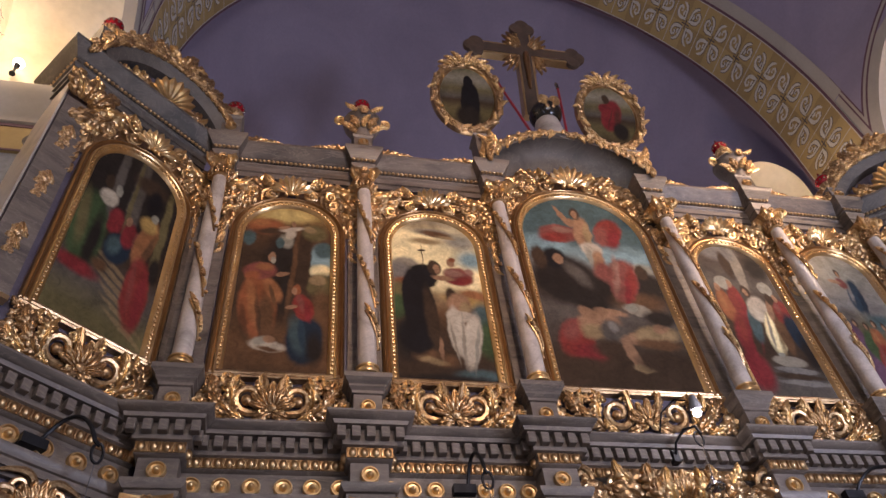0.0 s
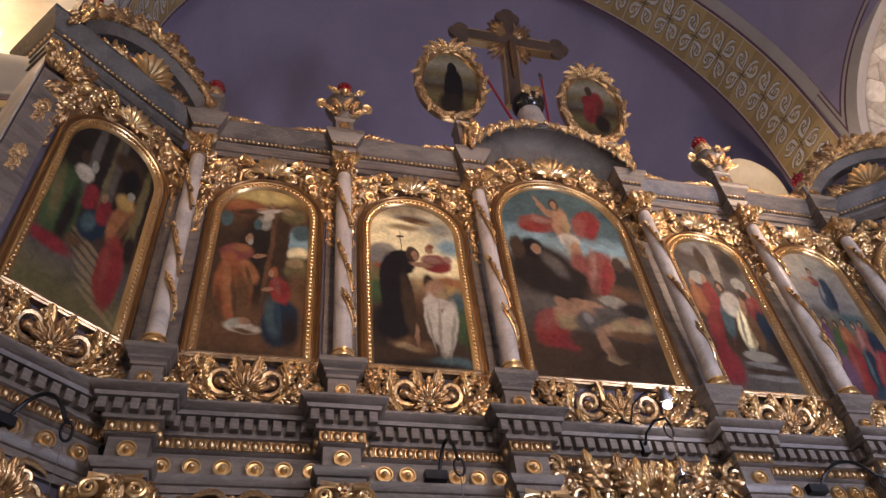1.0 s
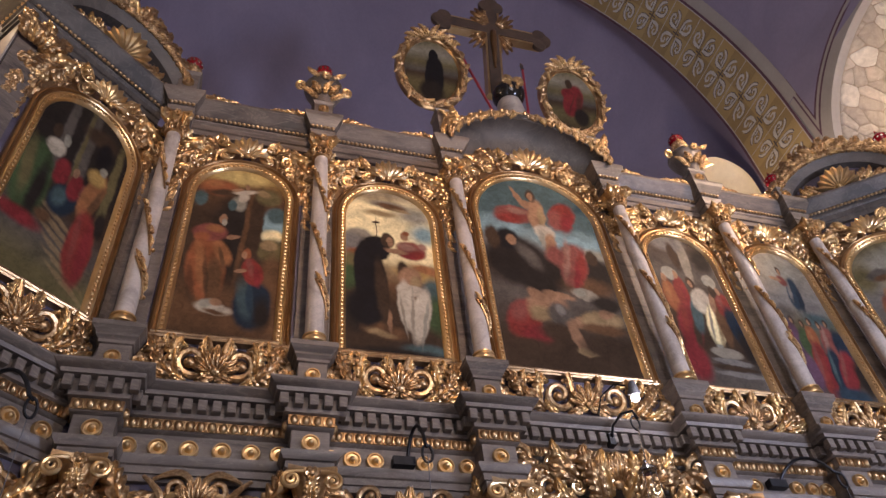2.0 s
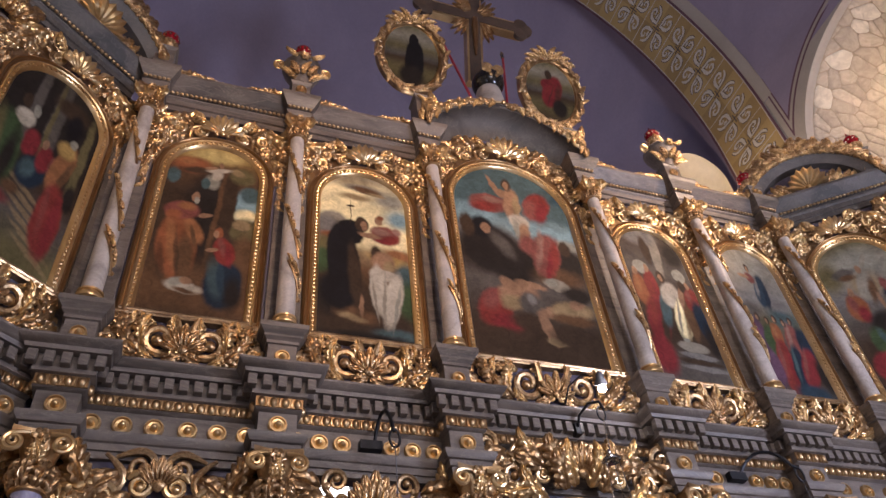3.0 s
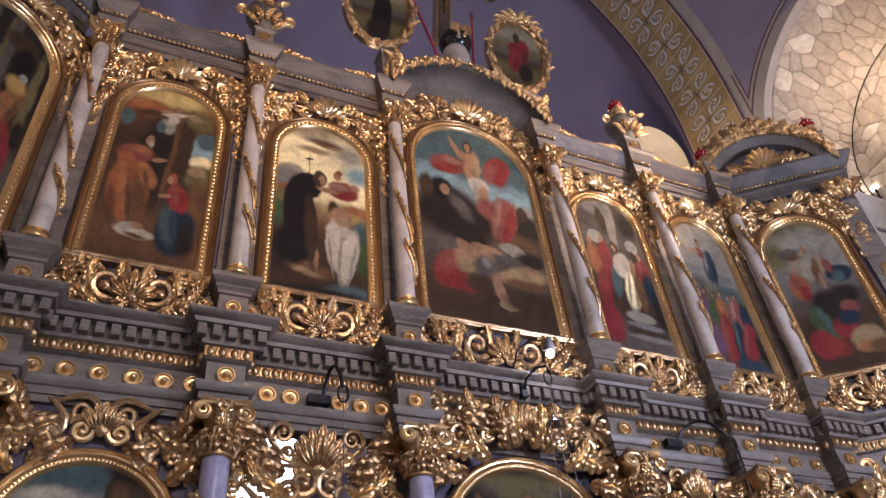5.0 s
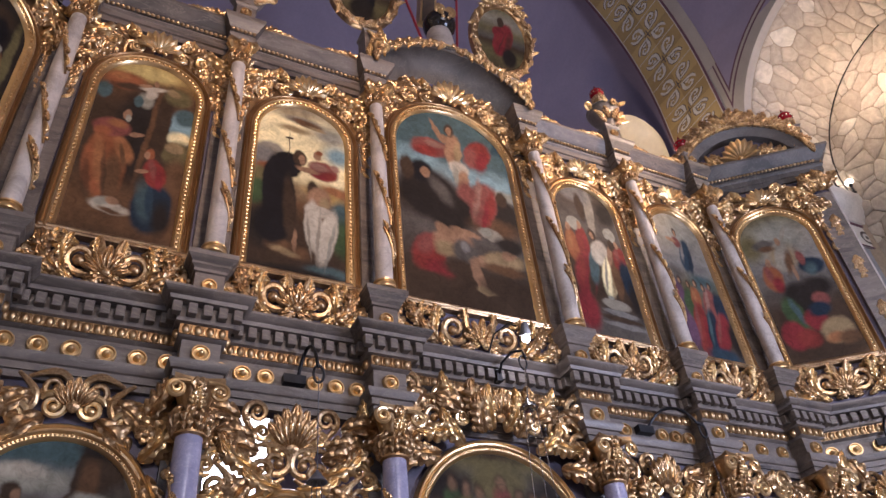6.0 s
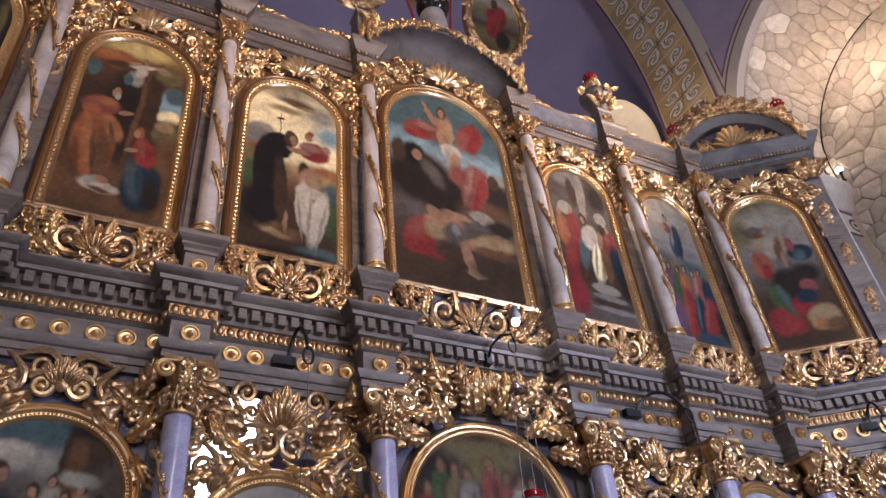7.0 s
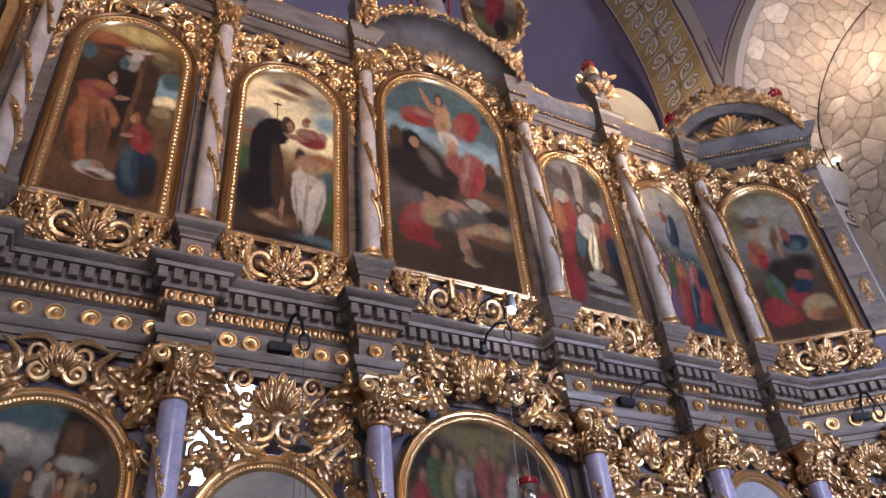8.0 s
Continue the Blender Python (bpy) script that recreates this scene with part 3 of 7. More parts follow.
def scroll_mesh(name, mat, turns=1.35, r=0.5, thick=0.135, tail=0.7):
    """A volute: a stem that comes from -x and winds up to a boss, about one across."""
    bm = bmesh.new()
    pts, rad = [], []
    for i in range(6):
        u = i / 6
        pts.append((-tail * (1 - u), -r + 0.10 * (1 - u) ** 2, 0.02))
        rad.append(thick * (0.45 + 0.55 * u))
    k = 26
    for i in range(k + 1):
        a = -math.pi / 2 + 2 * math.pi * turns * i / k
        q = r * (1 - 0.80 * i / k)
        pts.append((q * math.cos(a), q * math.sin(a), 0.02 + 0.10 * i / k))
        rad.append(thick * (1 - 0.45 * i / k))
    tube(bm, pts, rad, 7)
    ball(bm, pts[-1], thick * 1.25, 8, 5)
    return mesh_of(name, bm, mat)


def shell_mesh(name, mat, ribs=9):
    """A scallop shell, one wide, its hinge at the origin, opening along +y."""
    bm = bmesh.new()
    nr, na = 7, ribs * 4
    rows = []
    for i in range(nr):
        q = 0.08 + 0.92 * i / (nr - 1)
        row = []
        for j in range(na + 1):
            a = math.pi * (0.03 + 0.94 * j / na)
            wave = math.cos(2 * math.pi * ribs * j / na)
            rr = q * (0.5 + 0.035 * -wave * q) * (1 + 0.12 * math.sin(a))
            row.append((rr * math.cos(a), rr * math.sin(a) * 0.98, 0.16 * math.sin(math.pi * q * 0.75) - 0.035 * wave * q + 0.05 * q))
        rows.append(row)
    grid_faces(bm, rows)
    geo = bmesh.ops.extrude_face_region(bm, geom=bm.faces[:])
    for v in [g for g in geo["geom"] if isinstance(g, bmesh.types.BMVert)]:
        v.co.z -= 0.06
    ball(bm, (0, 0.03, 0.08), 0.085, 8, 5)
    ball(bm, (-0.14, 0.0, 0.06), 0.065, 8, 5)
    ball(bm, (0.14, 0.0, 0.06), 0.065, 8, 5)
    return mesh_of(name, bm, mat)


def flower_mesh(name, mat, petals=6):
    """A carved flower, one across: lobed petals round a raised heart, one surface."""
    bm = bmesh.new()
    n = petals * 6
    rows = []
    for q, h in ((1.0, -0.05), (0.97, 0.06), (0.78, 0.13), (0.52, 0.06), (0.34, 0.05), (0.30, 0.16), (0.20, 0.24), (0.02, 0.27)):
        rows.append([(q * 0.5 * (1 - (0.24 * (1 - abs(math.cos(petals * math.pi * i / n))) if q > 0.4 else 0)) * math.cos(2 * math.pi * i / n), q * 0.5 * (1 - (0.24 * (1 - abs(math.cos(petals * math.pi * i / n))) if q > 0.4 else 0)) * math.sin(2 * math.pi * i / n), h - (0.05 * (1 - abs(math.cos(petals * math.pi * i / n))) if q > 0.4 else 0)) for i in range(n)])
    grid_faces(bm, rows, True)
    return mesh_of(name, bm, mat)


def berry_mesh(name, mat):
    """A knobbed fruit, a little over half across, one surface."""
    bm = bmesh.new()
    n, k = 16, 9
    rows = []
    for i in range(k + 1):
        b = math.pi * i / k
        r = [0.40 * (1 + 0.10 * math.cos(4 * (2 * math.pi * j / n) + (i % 2) * math.pi) * math.sin(b) + 0.06 * math.cos(b * 6)) for j in range(n)]
        rows.append([(r[j] * max(0.03, math.sin(b)) * math.cos(2 * math.pi * j / n), r[j] * max(0.03, math.sin(b)) * math.sin(2 * math.pi * j / n), 0.18 - r[j] * 0.8 * math.cos(b)) for j in range(n)])
    grid_faces(bm, rows, True)
    return mesh_of(name, bm, mat)


LEAF = leaf_mesh("acanthus_leaf", GOLD, 0.30, 5, 0.56)
LEAF_B = leaf_mesh("acanthus_leaf", GOLD_OLD, 0.30, 3, 0.66, 0.05, -0.2)
LEAF_C = leaf_mesh("acanthus_leaf", GOLD_BRIGHT, 0.36, 5, 0.50, 0.05, 0.45)
PETAL = leaf_mesh("petal", GOLD, 0.55, 1, 0.36, 0.05, 0.0)
SCROLL = scroll_mesh("scroll", GOLD)
SCROLL_B = scroll_mesh("scroll", GOLD_BRIGHT, 1.6, 0.5, 0.15, 0.3)
SHELL = shell_mesh("shell", GOLD_BRIGHT)
FLOWER = flower_mesh("flower", GOLD)
BERRY = berry_mesh("fruit", GOLD)


def on_wall(s, z, o, turn, size, flip=1, tip=0.0, roll=0.0, lean=16.0):
    """Pose of a carved piece on the wall: its face outward, its length turned by degrees from the wall's line."""
    a = radians(turn)
    u, v, w = Vector((math.cos(a), 0, math.sin(a))), Vector((-math.sin(a), 0, math.cos(a))), Vector((0, -1, 0))
    r = Matrix((u, v, w)).transposed().to_4x4()
    return Matrix.Translation((s, -o - 0.006, z)) @ pose(0, 0, 0, lean, 0, 0) @ r @ pose(0, 0, 0, roll, -0.4 * tip, 0) @ Matrix.Diagonal((size, size * flip, size * 0.75, 1))


def carve(root, mesh, s, z, o, turn, size, flip=1, tip=0.0, roll=0.0, lean=16.0):
    return part(mesh.name.split(".")[0], mesh, None, root, m=on_wall(s, z, o, turn, size, flip, tip, roll, lean))


def twin(root, mesh, c, ds, z, o, turn, size, tip=0.0):
    """A piece and its mirror image about the line s = c."""
    carve(root, mesh, c + ds, z, o, turn, size, 1, tip)
    carve(root, mesh, c - ds, z, o, 180 - turn, size, -1, tip)


def ring_leaf(root, mesh, c, o, z, a, r, size, tip):
    """A leaf standing on a round shaft, at angle a round it."""
    d = Vector((math.sin(a), -math.cos(a), 0))
    u, w = Vector((0, 0, 1)), d
    v = w.cross(u)
    m = Matrix((u, v, w)).transposed().to_4x4()
    part(mesh.name.split(".")[0], mesh, None, root, m=Matrix.Translation(Vector((c, -o, z)) + d * r) @ m @ pose(0, 0, 0, 0, -tip, 0) @ Matrix.Diagonal((size, size, size, 1)))


def column(m, c, o, z0, z1, zc, r, mat, label, garland=True, size=0.2):
    """Column with base, shaft, Corinthian capital and a gilded garland winding down it."""
    root = thing("column", label, "column", m, "columns")
    bm = bmesh.new()
    lathe(bm, [(r * 1.30, 0), (r * 1.36, 0.012), (r * 1.30, 0.028), (r * 1.10, 0.034), (r * 1.08, 0.044), (r * 1.22, 0.050), (r * 1.24, 0.06), (r * 1.04, 0.068)], 18, (c, -o, z0))
    part("base", bm, GOLD_BRIGHT, root, "gilded turned base")
    bm = bmesh.new()
    lathe(bm, shaft_profile(r, r * 0.86, z0 + 0.066, zc), 20, (c, -o, 0))
    part("shaft", bm, mat, root)
    h = z1 - zc
    bm = bmesh.new()
    lathe(bm, [(r * 0.95, -0.012), (r * 1.08, -0.006), (r * 1.08, 0.006), (r * 0.9, 0.014), (r * 0.9, h * 0.5), (r * 1.25, h * 0.85), (r * 1.5, h * 0.90)], 16, (c, -o, zc))
    w = size / 2
    arc = []
    for k in range(4):
        for j in range(6):
            q = j / 6
            x, y = (-w + 2 * w * q), -w + 0.028 * math.sin(math.pi * q)
            for _ in range(k):
                x, y = -y, x
            arc.append((c + x, -o + y))
    grid_faces(bm, [[(x, y, zc + z) for x, y in arc] for z in (h * 0.88, h * 0.94, h)], True)
    bm.faces.new([bm.verts.new((x, y, zc + h)) for x, y in arc])
    bm.faces.new([bm.verts.new((x, y, zc + h * 0.88)) for x, y in arc])
    cap = part("capital", bm, GOLD, root, "gilded Corinthian capital")
    for i in range(8):
        ring_leaf(cap, LEAF_B, c, o, zc + 0.005, math.pi * 2 * (i + 0.5) / 8, r * 0.92, h * 0.46, 4)
    for i in range(4):
        a = math.pi / 2 * i + math.pi / 4
        if size < 0.22:
            ring_leaf(cap, LEAF_C, c, o, zc + h * 0.30, a, r * 1.0, h * 0.50, 26)
        d = Vector((math.sin(a), -math.cos(a), 0))
        if size > 0.22:
            continue
        bm = bmesh.new()
        pts = [Vector((c, -o, zc + h * 0.70)) + d * (w * 1.12 + 0.23 * h * q * math.cos(t)) + Vector((0, 0, 0.24 * h * q * math.sin(t))) for t, q in [(2 * math.pi * 1.4 * j / 16 + 2.2, 1 - 0.75 * j / 16) for j in range(17)]]
        tube(bm, pts, [0.023 * h / 0.2 * (1 - 0.45 * j / 16) for j in range(17)], 6)
        part("volute", bm, GOLD_BRIGHT, cap)
    carve(cap, FLOWER, c, zc + h * 0.86, o + w * 0.80, 0, h * 0.30)
    if size > 0.22:
        for sg in (-1, 1):
            bm = bmesh.new()
            turns = [(0.048 * (1 - 0.80 * j / 26), 2 * math.pi * 1.9 * j / 26) for j in range(27)]
            pts = [(c + sg * (w * 0.35 + 0.03 * j), -o - w * 0.90, zc + h * 0.885) for j in range(2)]
            pts += [(c + sg * (w * 0.84 + q * math.sin(t)), -o - w * 0.92 - 0.014 * j / 26, zc + h * 0.70 + q * math.cos(t)) for j, (q, t) in enumerate(turns)]
            tube(bm, pts, [0.013] * 10 + [0.013 - 0.0003 * j for j in range(19)], 7)
            part("volute", bm, GOLD_BRIGHT, cap)
            carve(cap, LEAF_C, c + sg * 0.012, zc + h * 0.40, o + r * 1.1, 90 - sg * 12, h * 0.36, sg)
    if garland:
        L = zc - z0
        bm = bmesh.new()
        for f0, f1, a0 in ((0.92, 0.64, -1.2), (0.56, 0.30, -0.9), (0.27, 0.12, -0.2)):
            pts = []
            for j in range(12):
                q = j / 11
                a = a0 + 1.9 * q
                zz = z0 + L * (f0 + (f1 - f0) * q)
                pts.append((c + (r + 0.008) * math.sin(a), -o - (r + 0.008) * math.cos(a), zz))
                if j % 2 == 0 and 0 < j < 11:
                    ring_leaf(root, (LEAF, LEAF_C)[j % 4 // 2], c, o, zz + 0.03, a, r + 0.002, 0.070, 10)
                if j % 3 == 1:
                    ball(bm, (c + (r + 0.018) * math.sin(a + 0.25), -o - (r + 0.018) * math.cos(a + 0.25), zz), 0.015, 7, 5)
            tube(bm, pts, 0.008, 5)
        part("garland", bm, GOLD_OLD, root, "gilded carved vine garland")
    return root


for c in COLUMNS:
    column(FRONT, c, 0.145, 4.535, 6.60, 6.385, 0.060, MARBLE_PALE, "grey marbled wooden column with gilded capital and vine garland")
for c in COLUMNS:
    column(FRONT, c, 0.165, 1.10, 3.648, 3.365, 0.078, MARBLE_COOL, "marbled column tinted violet as in cool light, with gilded capital on the lower tier", True, 0.25)

for c in COLUMNS:
    back = thing("pilaster", "grey marbled flat pilaster behind a column", "pilaster", FRONT, "pilasters")
    part("shaft", boxed(c - 0.112, c + 0.112, -0.020, 0.0, 4.19, 6.60), MARBLE, back, smooth=False)
    for sg in (-1, 1):
        lo, hi = sorted((c + sg * 0.100, c + sg * 0.112))
        part("fillet", boxed(lo, hi, -0.028, -0.020, 4.54, 6.38), MARBLE, back, smooth=False)
    low = thing("lower_pilaster", "dark violet grey flat pilaster behind a lower column", "pilaster", FRONT, "lower pilasters")
    part("shaft", boxed(c - 0.105, c + 0.105, -0.030, 0.0, 0.0, 3.645), DARK_AND_SHADED, low, smooth=False)

# ---------------------------------------------------------------- paintings

TONES = {
    "umber": (0.050, 0.030, 0.018), "dark": (0.018, 0.014, 0.012), "black": (0.008, 0.008, 0.010), "brown": (0.12, 0.060, 0.028), "rust": (0.26, 0.085, 0.035),
    "orange": (0.30, 0.125, 0.05), "red": (0.21, 0.032, 0.025), "crimson": (0.20, 0.024, 0.026), "rose": (0.21, 0.062, 0.048), "pink": (0.28, 0.145, 0.105), "flesh": (0.30, 0.165, 0.092),
    "white": (0.47, 0.40, 0.30), "cream": (0.90, 0.74, 0.40), "yellow": (0.56, 0.42, 0.16), "gold": (0.40, 0.25, 0.08), "sand": (0.28, 0.19, 0.095), "olive": (0.13, 0.105, 0.045),
    "green": (0.045, 0.075, 0.03), "teal": (0.060, 0.100, 0.100), "sky": (0.20, 0.30, 0.31), "blue": (0.022, 0.044, 0.062), "navy": (0.012, 0.024, 0.038), "violet": (0.11, 0.055, 0.085),
    "grey": (0.20, 0.18, 0.155), "mist": (0.28, 0.26, 0.20), "smoke": (0.095, 0.08, 0.065), "stone": (0.27, 0.23, 0.17),
}


class Picture:
    """A painted panel: a ground of colour bands from foot to head, and soft patches of paint over it."""

    def __init__(self, name, half, height, bands, gloss=0.6):
        self.m, self.nt, self.p = material(name)
        nt = self.nt
        tc = nt.nodes.new("ShaderNodeTexCoord")
        scale = nt.nodes.new("ShaderNodeVectorMath")
        scale.operation = "MULTIPLY"
        scale.inputs[1].default_value = (1 / half, 0, 1 / half)
        self.k = height / half
        nt.links.new(tc.outputs["Object"], scale.inputs[0])
        warp = nt.nodes.new("ShaderNodeTexNoise")
        warp.inputs["Scale"].default_value, warp.inputs["Detail"].default_value = 7, 5
        nt.links.new(tc.outputs["Object"], warp.inputs["Vector"])
        off = nt.nodes.new("ShaderNodeVectorMath")
        off.operation = "MULTIPLY_ADD"
        off.inputs[1].default_value, off.inputs[2].default_value = (0.12, 0, 0.12), (-0.085, 0, -0.085)
        nt.links.new(warp.outputs["Color"], off.inputs[0])
        add = nt.nodes.new("ShaderNodeVectorMath")
        nt.links.new(scale.outputs[0], add.inputs[0])
        fine = nt.nodes.new("ShaderNodeTexNoise")
        fine.inputs["Scale"].default_value, fine.inputs["Detail"].default_value = 24, 3
        nt.links.new(tc.outputs["Object"], fine.inputs["Vector"])
        both = nt.nodes.new("ShaderNodeVectorMath")
        both.operation = "MULTIPLY_ADD"
        both.inputs[1].default_value = (0.05, 0, 0.05)
        nt.links.new(fine.outputs["Color"], both.inputs[0])
        nt.links.new(off.outputs[0], both.inputs[2])
        nt.links.new(both.outputs[0], add.inputs[1])
        self.at = add.outputs[0]
        sep = nt.nodes.new("ShaderNodeSeparateXYZ")
        nt.links.new(self.at, sep.inputs[0])
        up = nt.nodes.new("ShaderNodeMath")
        up.operation = "DIVIDE"
        up.inputs[1].default_value = self.k
        nt.links.new(sep.outputs[2], up.inputs[0])
        self.col = ramp_node(nt, up.outputs[0], [(p, TONES[c]) for p, c in bands]).outputs[0]
        self.p.inputs["Roughness"].default_value = gloss
        self.tc = tc

    def dab(self, tone, x, z, rx, rz, turn=0, soft=0.25, amount=1.0):
        nt = self.nt
        mp = nt.nodes.new("ShaderNodeMapping")
        mp.vector_type = "TEXTURE"
        mp.inputs["Location"].default_value = (x, 0, z * self.k)
        mp.inputs["Rotation"].default_value = (0, radians(-turn), 0)
        mp.inputs["Scale"].default_value = (rx, 1, rz * self.k)
        nt.links.new(self.at, mp.inputs[0])
        ln = nt.nodes.new("ShaderNodeVectorMath")
        ln.operation = "LENGTH"
        nt.links.new(mp.outputs[0], ln.inputs[0])
        mr = nt.nodes.new("ShaderNodeMapRange")
        mr.interpolation_type = "SMOOTHSTEP"
        for key, v in (("From Min", 1 - soft), ("From Max", 1 + soft), ("To Min", amount), ("To Max", 0.0)):
            mr.inputs[key].default_value = v
        nt.links.new(ln.outputs["Value"], mr.inputs["Value"])
        self.col = mix_node(nt, mr.outputs[0], self.col, TONES[tone])
        return self

    def robe(self, tone, fold, x, z, rx, rz, turn=0, amount=1.0):
        """A draped mass: the cloth, with a darker side and a lighter fold."""
        rx, rz = rx * 1.12, rz * 1.06
        self.dab(tone, x, z, rx, rz, turn, 0.14, amount)
        self.dab("umber", x + rx * 0.58, z - rz * 0.22, rx * 0.30, rz * 0.72, turn + 6, 0.5, 0.65 * amount)
        self.dab(fold, x - rx * 0.38, z + rz * 0.22, rx * 0.17, rz * 0.58, turn - 10, 0.45, 0.7 * amount)
        self.dab("umber", x - rx * 0.12, z - rz * 0.15, rx * 0.07, rz * 0.62, turn - 5, 0.5, 0.55 * amount)
        self.dab(fold, x + rx * 0.14, z + rz * 0.05, rx * 0.09, rz * 0.55, turn + 8, 0.5, 0.5 * amount)
        return self

    def done(self):
        nt = self.nt
        brush = noise_node(nt, 15, 6, 0.65, distort=2.0)
        g = ramp_node(nt, brush.outputs[0], ((0.22, (0.56,) * 3), (0.50, (0.84,) * 3), (0.78, (1.08,) * 3))).outputs[0]
        c = mix_node(nt, 1.0, self.col, g, "MULTIPLY")
        fold = noise_node(nt, 5, 4, 0.6, distort=0.8)
        f = ramp_node(nt, fold.outputs[0], ((0.36, (0.55,) * 3), (0.50, (1.0,) * 3), (0.64, (1.40,) * 3))).outputs[0]
        c = mix_node(nt, 0.45, c, f, "MULTIPLY")
        c = mix_node(nt, 0.05, c, (0.10, 0.062, 0.034))
        crack = noise_node(nt, 160, 3, 0.7)
        nt.links.new(c, self.p.inputs["Base Color"])
        bump_node(nt, self.p, crack.outputs[0], 0.06, 0.002)
        self.p.inputs["Specular IOR Level"].default_value = 0.08
        return self.m


def paint_nativity(w, h):
    p = Picture("nativity_painting", w, h, ((0.0, "umber"), (0.08, "brown"), (0.22, "brown"), (0.36, "umber"), (0.70, "umber"), (0.86, "brown"), (1.0, "gold")))
    p.dab("dark", -0.05, 0.58, 0.45, 0.26, 0, 0.4).dab("sky", 0.80, 0.66, 0.30, 0.10, 0, 0.3).dab("cream", 0.78, 0.60, 0.26, 0.035, 6, 0.4).dab("teal", 0.84, 0.73, 0.22, 0.05).dab("olive", 0.80, 0.51, 0.30, 0.07).dab("sand", 0.74, 0.54, 0.20, 0.03).dab("brown", 0.84, 0.34, 0.24, 0.14, 0, 0.35)
    p.dab("umber", 0.34, 0.60, 0.20, 0.30, -3, 0.18).dab("brown", 0.18, 0.60, 0.06, 0.27, -3, 0.5).dab("teal", -0.86, 0.78, 0.14, 0.05)
    p.dab("yellow", -0.05, 0.95, 0.60, 0.045, 0, 0.6).dab("rust", -0.52, 0.865, 0.40, 0.050, 8, 0.35).dab("orange", -0.62, 0.885, 0.20, 0.022, 10, 0.5).dab("umber", -0.4, 0.835, 0.34, 0.02, 6, 0.5)
    p.dab("olive", 0.62, 0.84, 0.28, 0.055, -24, 0.3).dab("sand", 0.50, 0.86, 0.16, 0.022, -20, 0.4).dab("mist", -0.02, 0.775, 0.17, 0.045, 14, 0.3).dab("teal", -0.16, 0.76, 0.10, 0.035).dab("white", 0.08, 0.855, 0.26, 0.015, 12, 0.35).dab("white", 0.06, 0.82, 0.13, 0.035, -10, 0.3).dab("flesh", 0.12, 0.89, 0.055, 0.020).dab("flesh", -0.10, 0.865, 0.14, 0.010, 18)
    p.dab("rust", -0.50, 0.37, 0.40, 0.175, 6, 0.14).dab("brown", -0.30, 0.31, 0.18, 0.14, 4, 0.4).dab("orange", -0.62, 0.40, 0.10, 0.13, 10, 0.5).dab("umber", -0.46, 0.32, 0.05, 0.12, 8, 0.5, 0.7).dab("umber", -0.74, 0.28, 0.08, 0.10, 10, 0.5, 0.6).dab("orange", -0.22, 0.47, 0.16, 0.075, 24, 0.3).dab("brown", -0.20, 0.43, 0.05, 0.06, 14, 0.5)
    p.dab("rose", -0.54, 0.575, 0.36, 0.050, 4, 0.2).dab("orange", -0.44, 0.60, 0.18, 0.022, 0, 0.5).dab("rust", -0.68, 0.545, 0.16, 0.028, 10, 0.4).dab("flesh", -0.05, 0.565, 0.14, 0.013, 14).dab("flesh", -0.30, 0.665, 0.085, 0.030).dab("mist", -0.26, 0.645, 0.05, 0.022)
    p.dab("navy", 0.52, 0.20, 0.38, 0.120, -4, 0.16).dab("teal", 0.36, 0.23, 0.16, 0.10, 10, 0.4, 0.7).dab("blue", 0.46, 0.24, 0.07, 0.09, 6, 0.5).dab("dark", 0.72, 0.16, 0.16, 0.08, 0, 0.5).dab("red", 0.46, 0.375, 0.22, 0.075, 14, 0.16).dab("rose", 0.40, 0.40, 0.08, 0.05, 16, 0.5).dab("crimson", 0.56, 0.35, 0.07, 0.05, 10, 0.5).dab("rust", 0.30, 0.475, 0.10, 0.030).dab("flesh", 0.25, 0.465, 0.065, 0.024).dab("flesh", 0.20, 0.375, 0.12, 0.012, 20)
    p.dab("white", -0.22, 0.165, 0.36, 0.026, -8, 0.25).dab("mist", -0.36, 0.185, 0.16, 0.022, 10, 0.4).dab("brown", -0.18, 0.150, 0.22, 0.010, -8, 0.5).dab("flesh", -0.18, 0.195, 0.13, 0.018, -14, 0.3)
    return p.done()


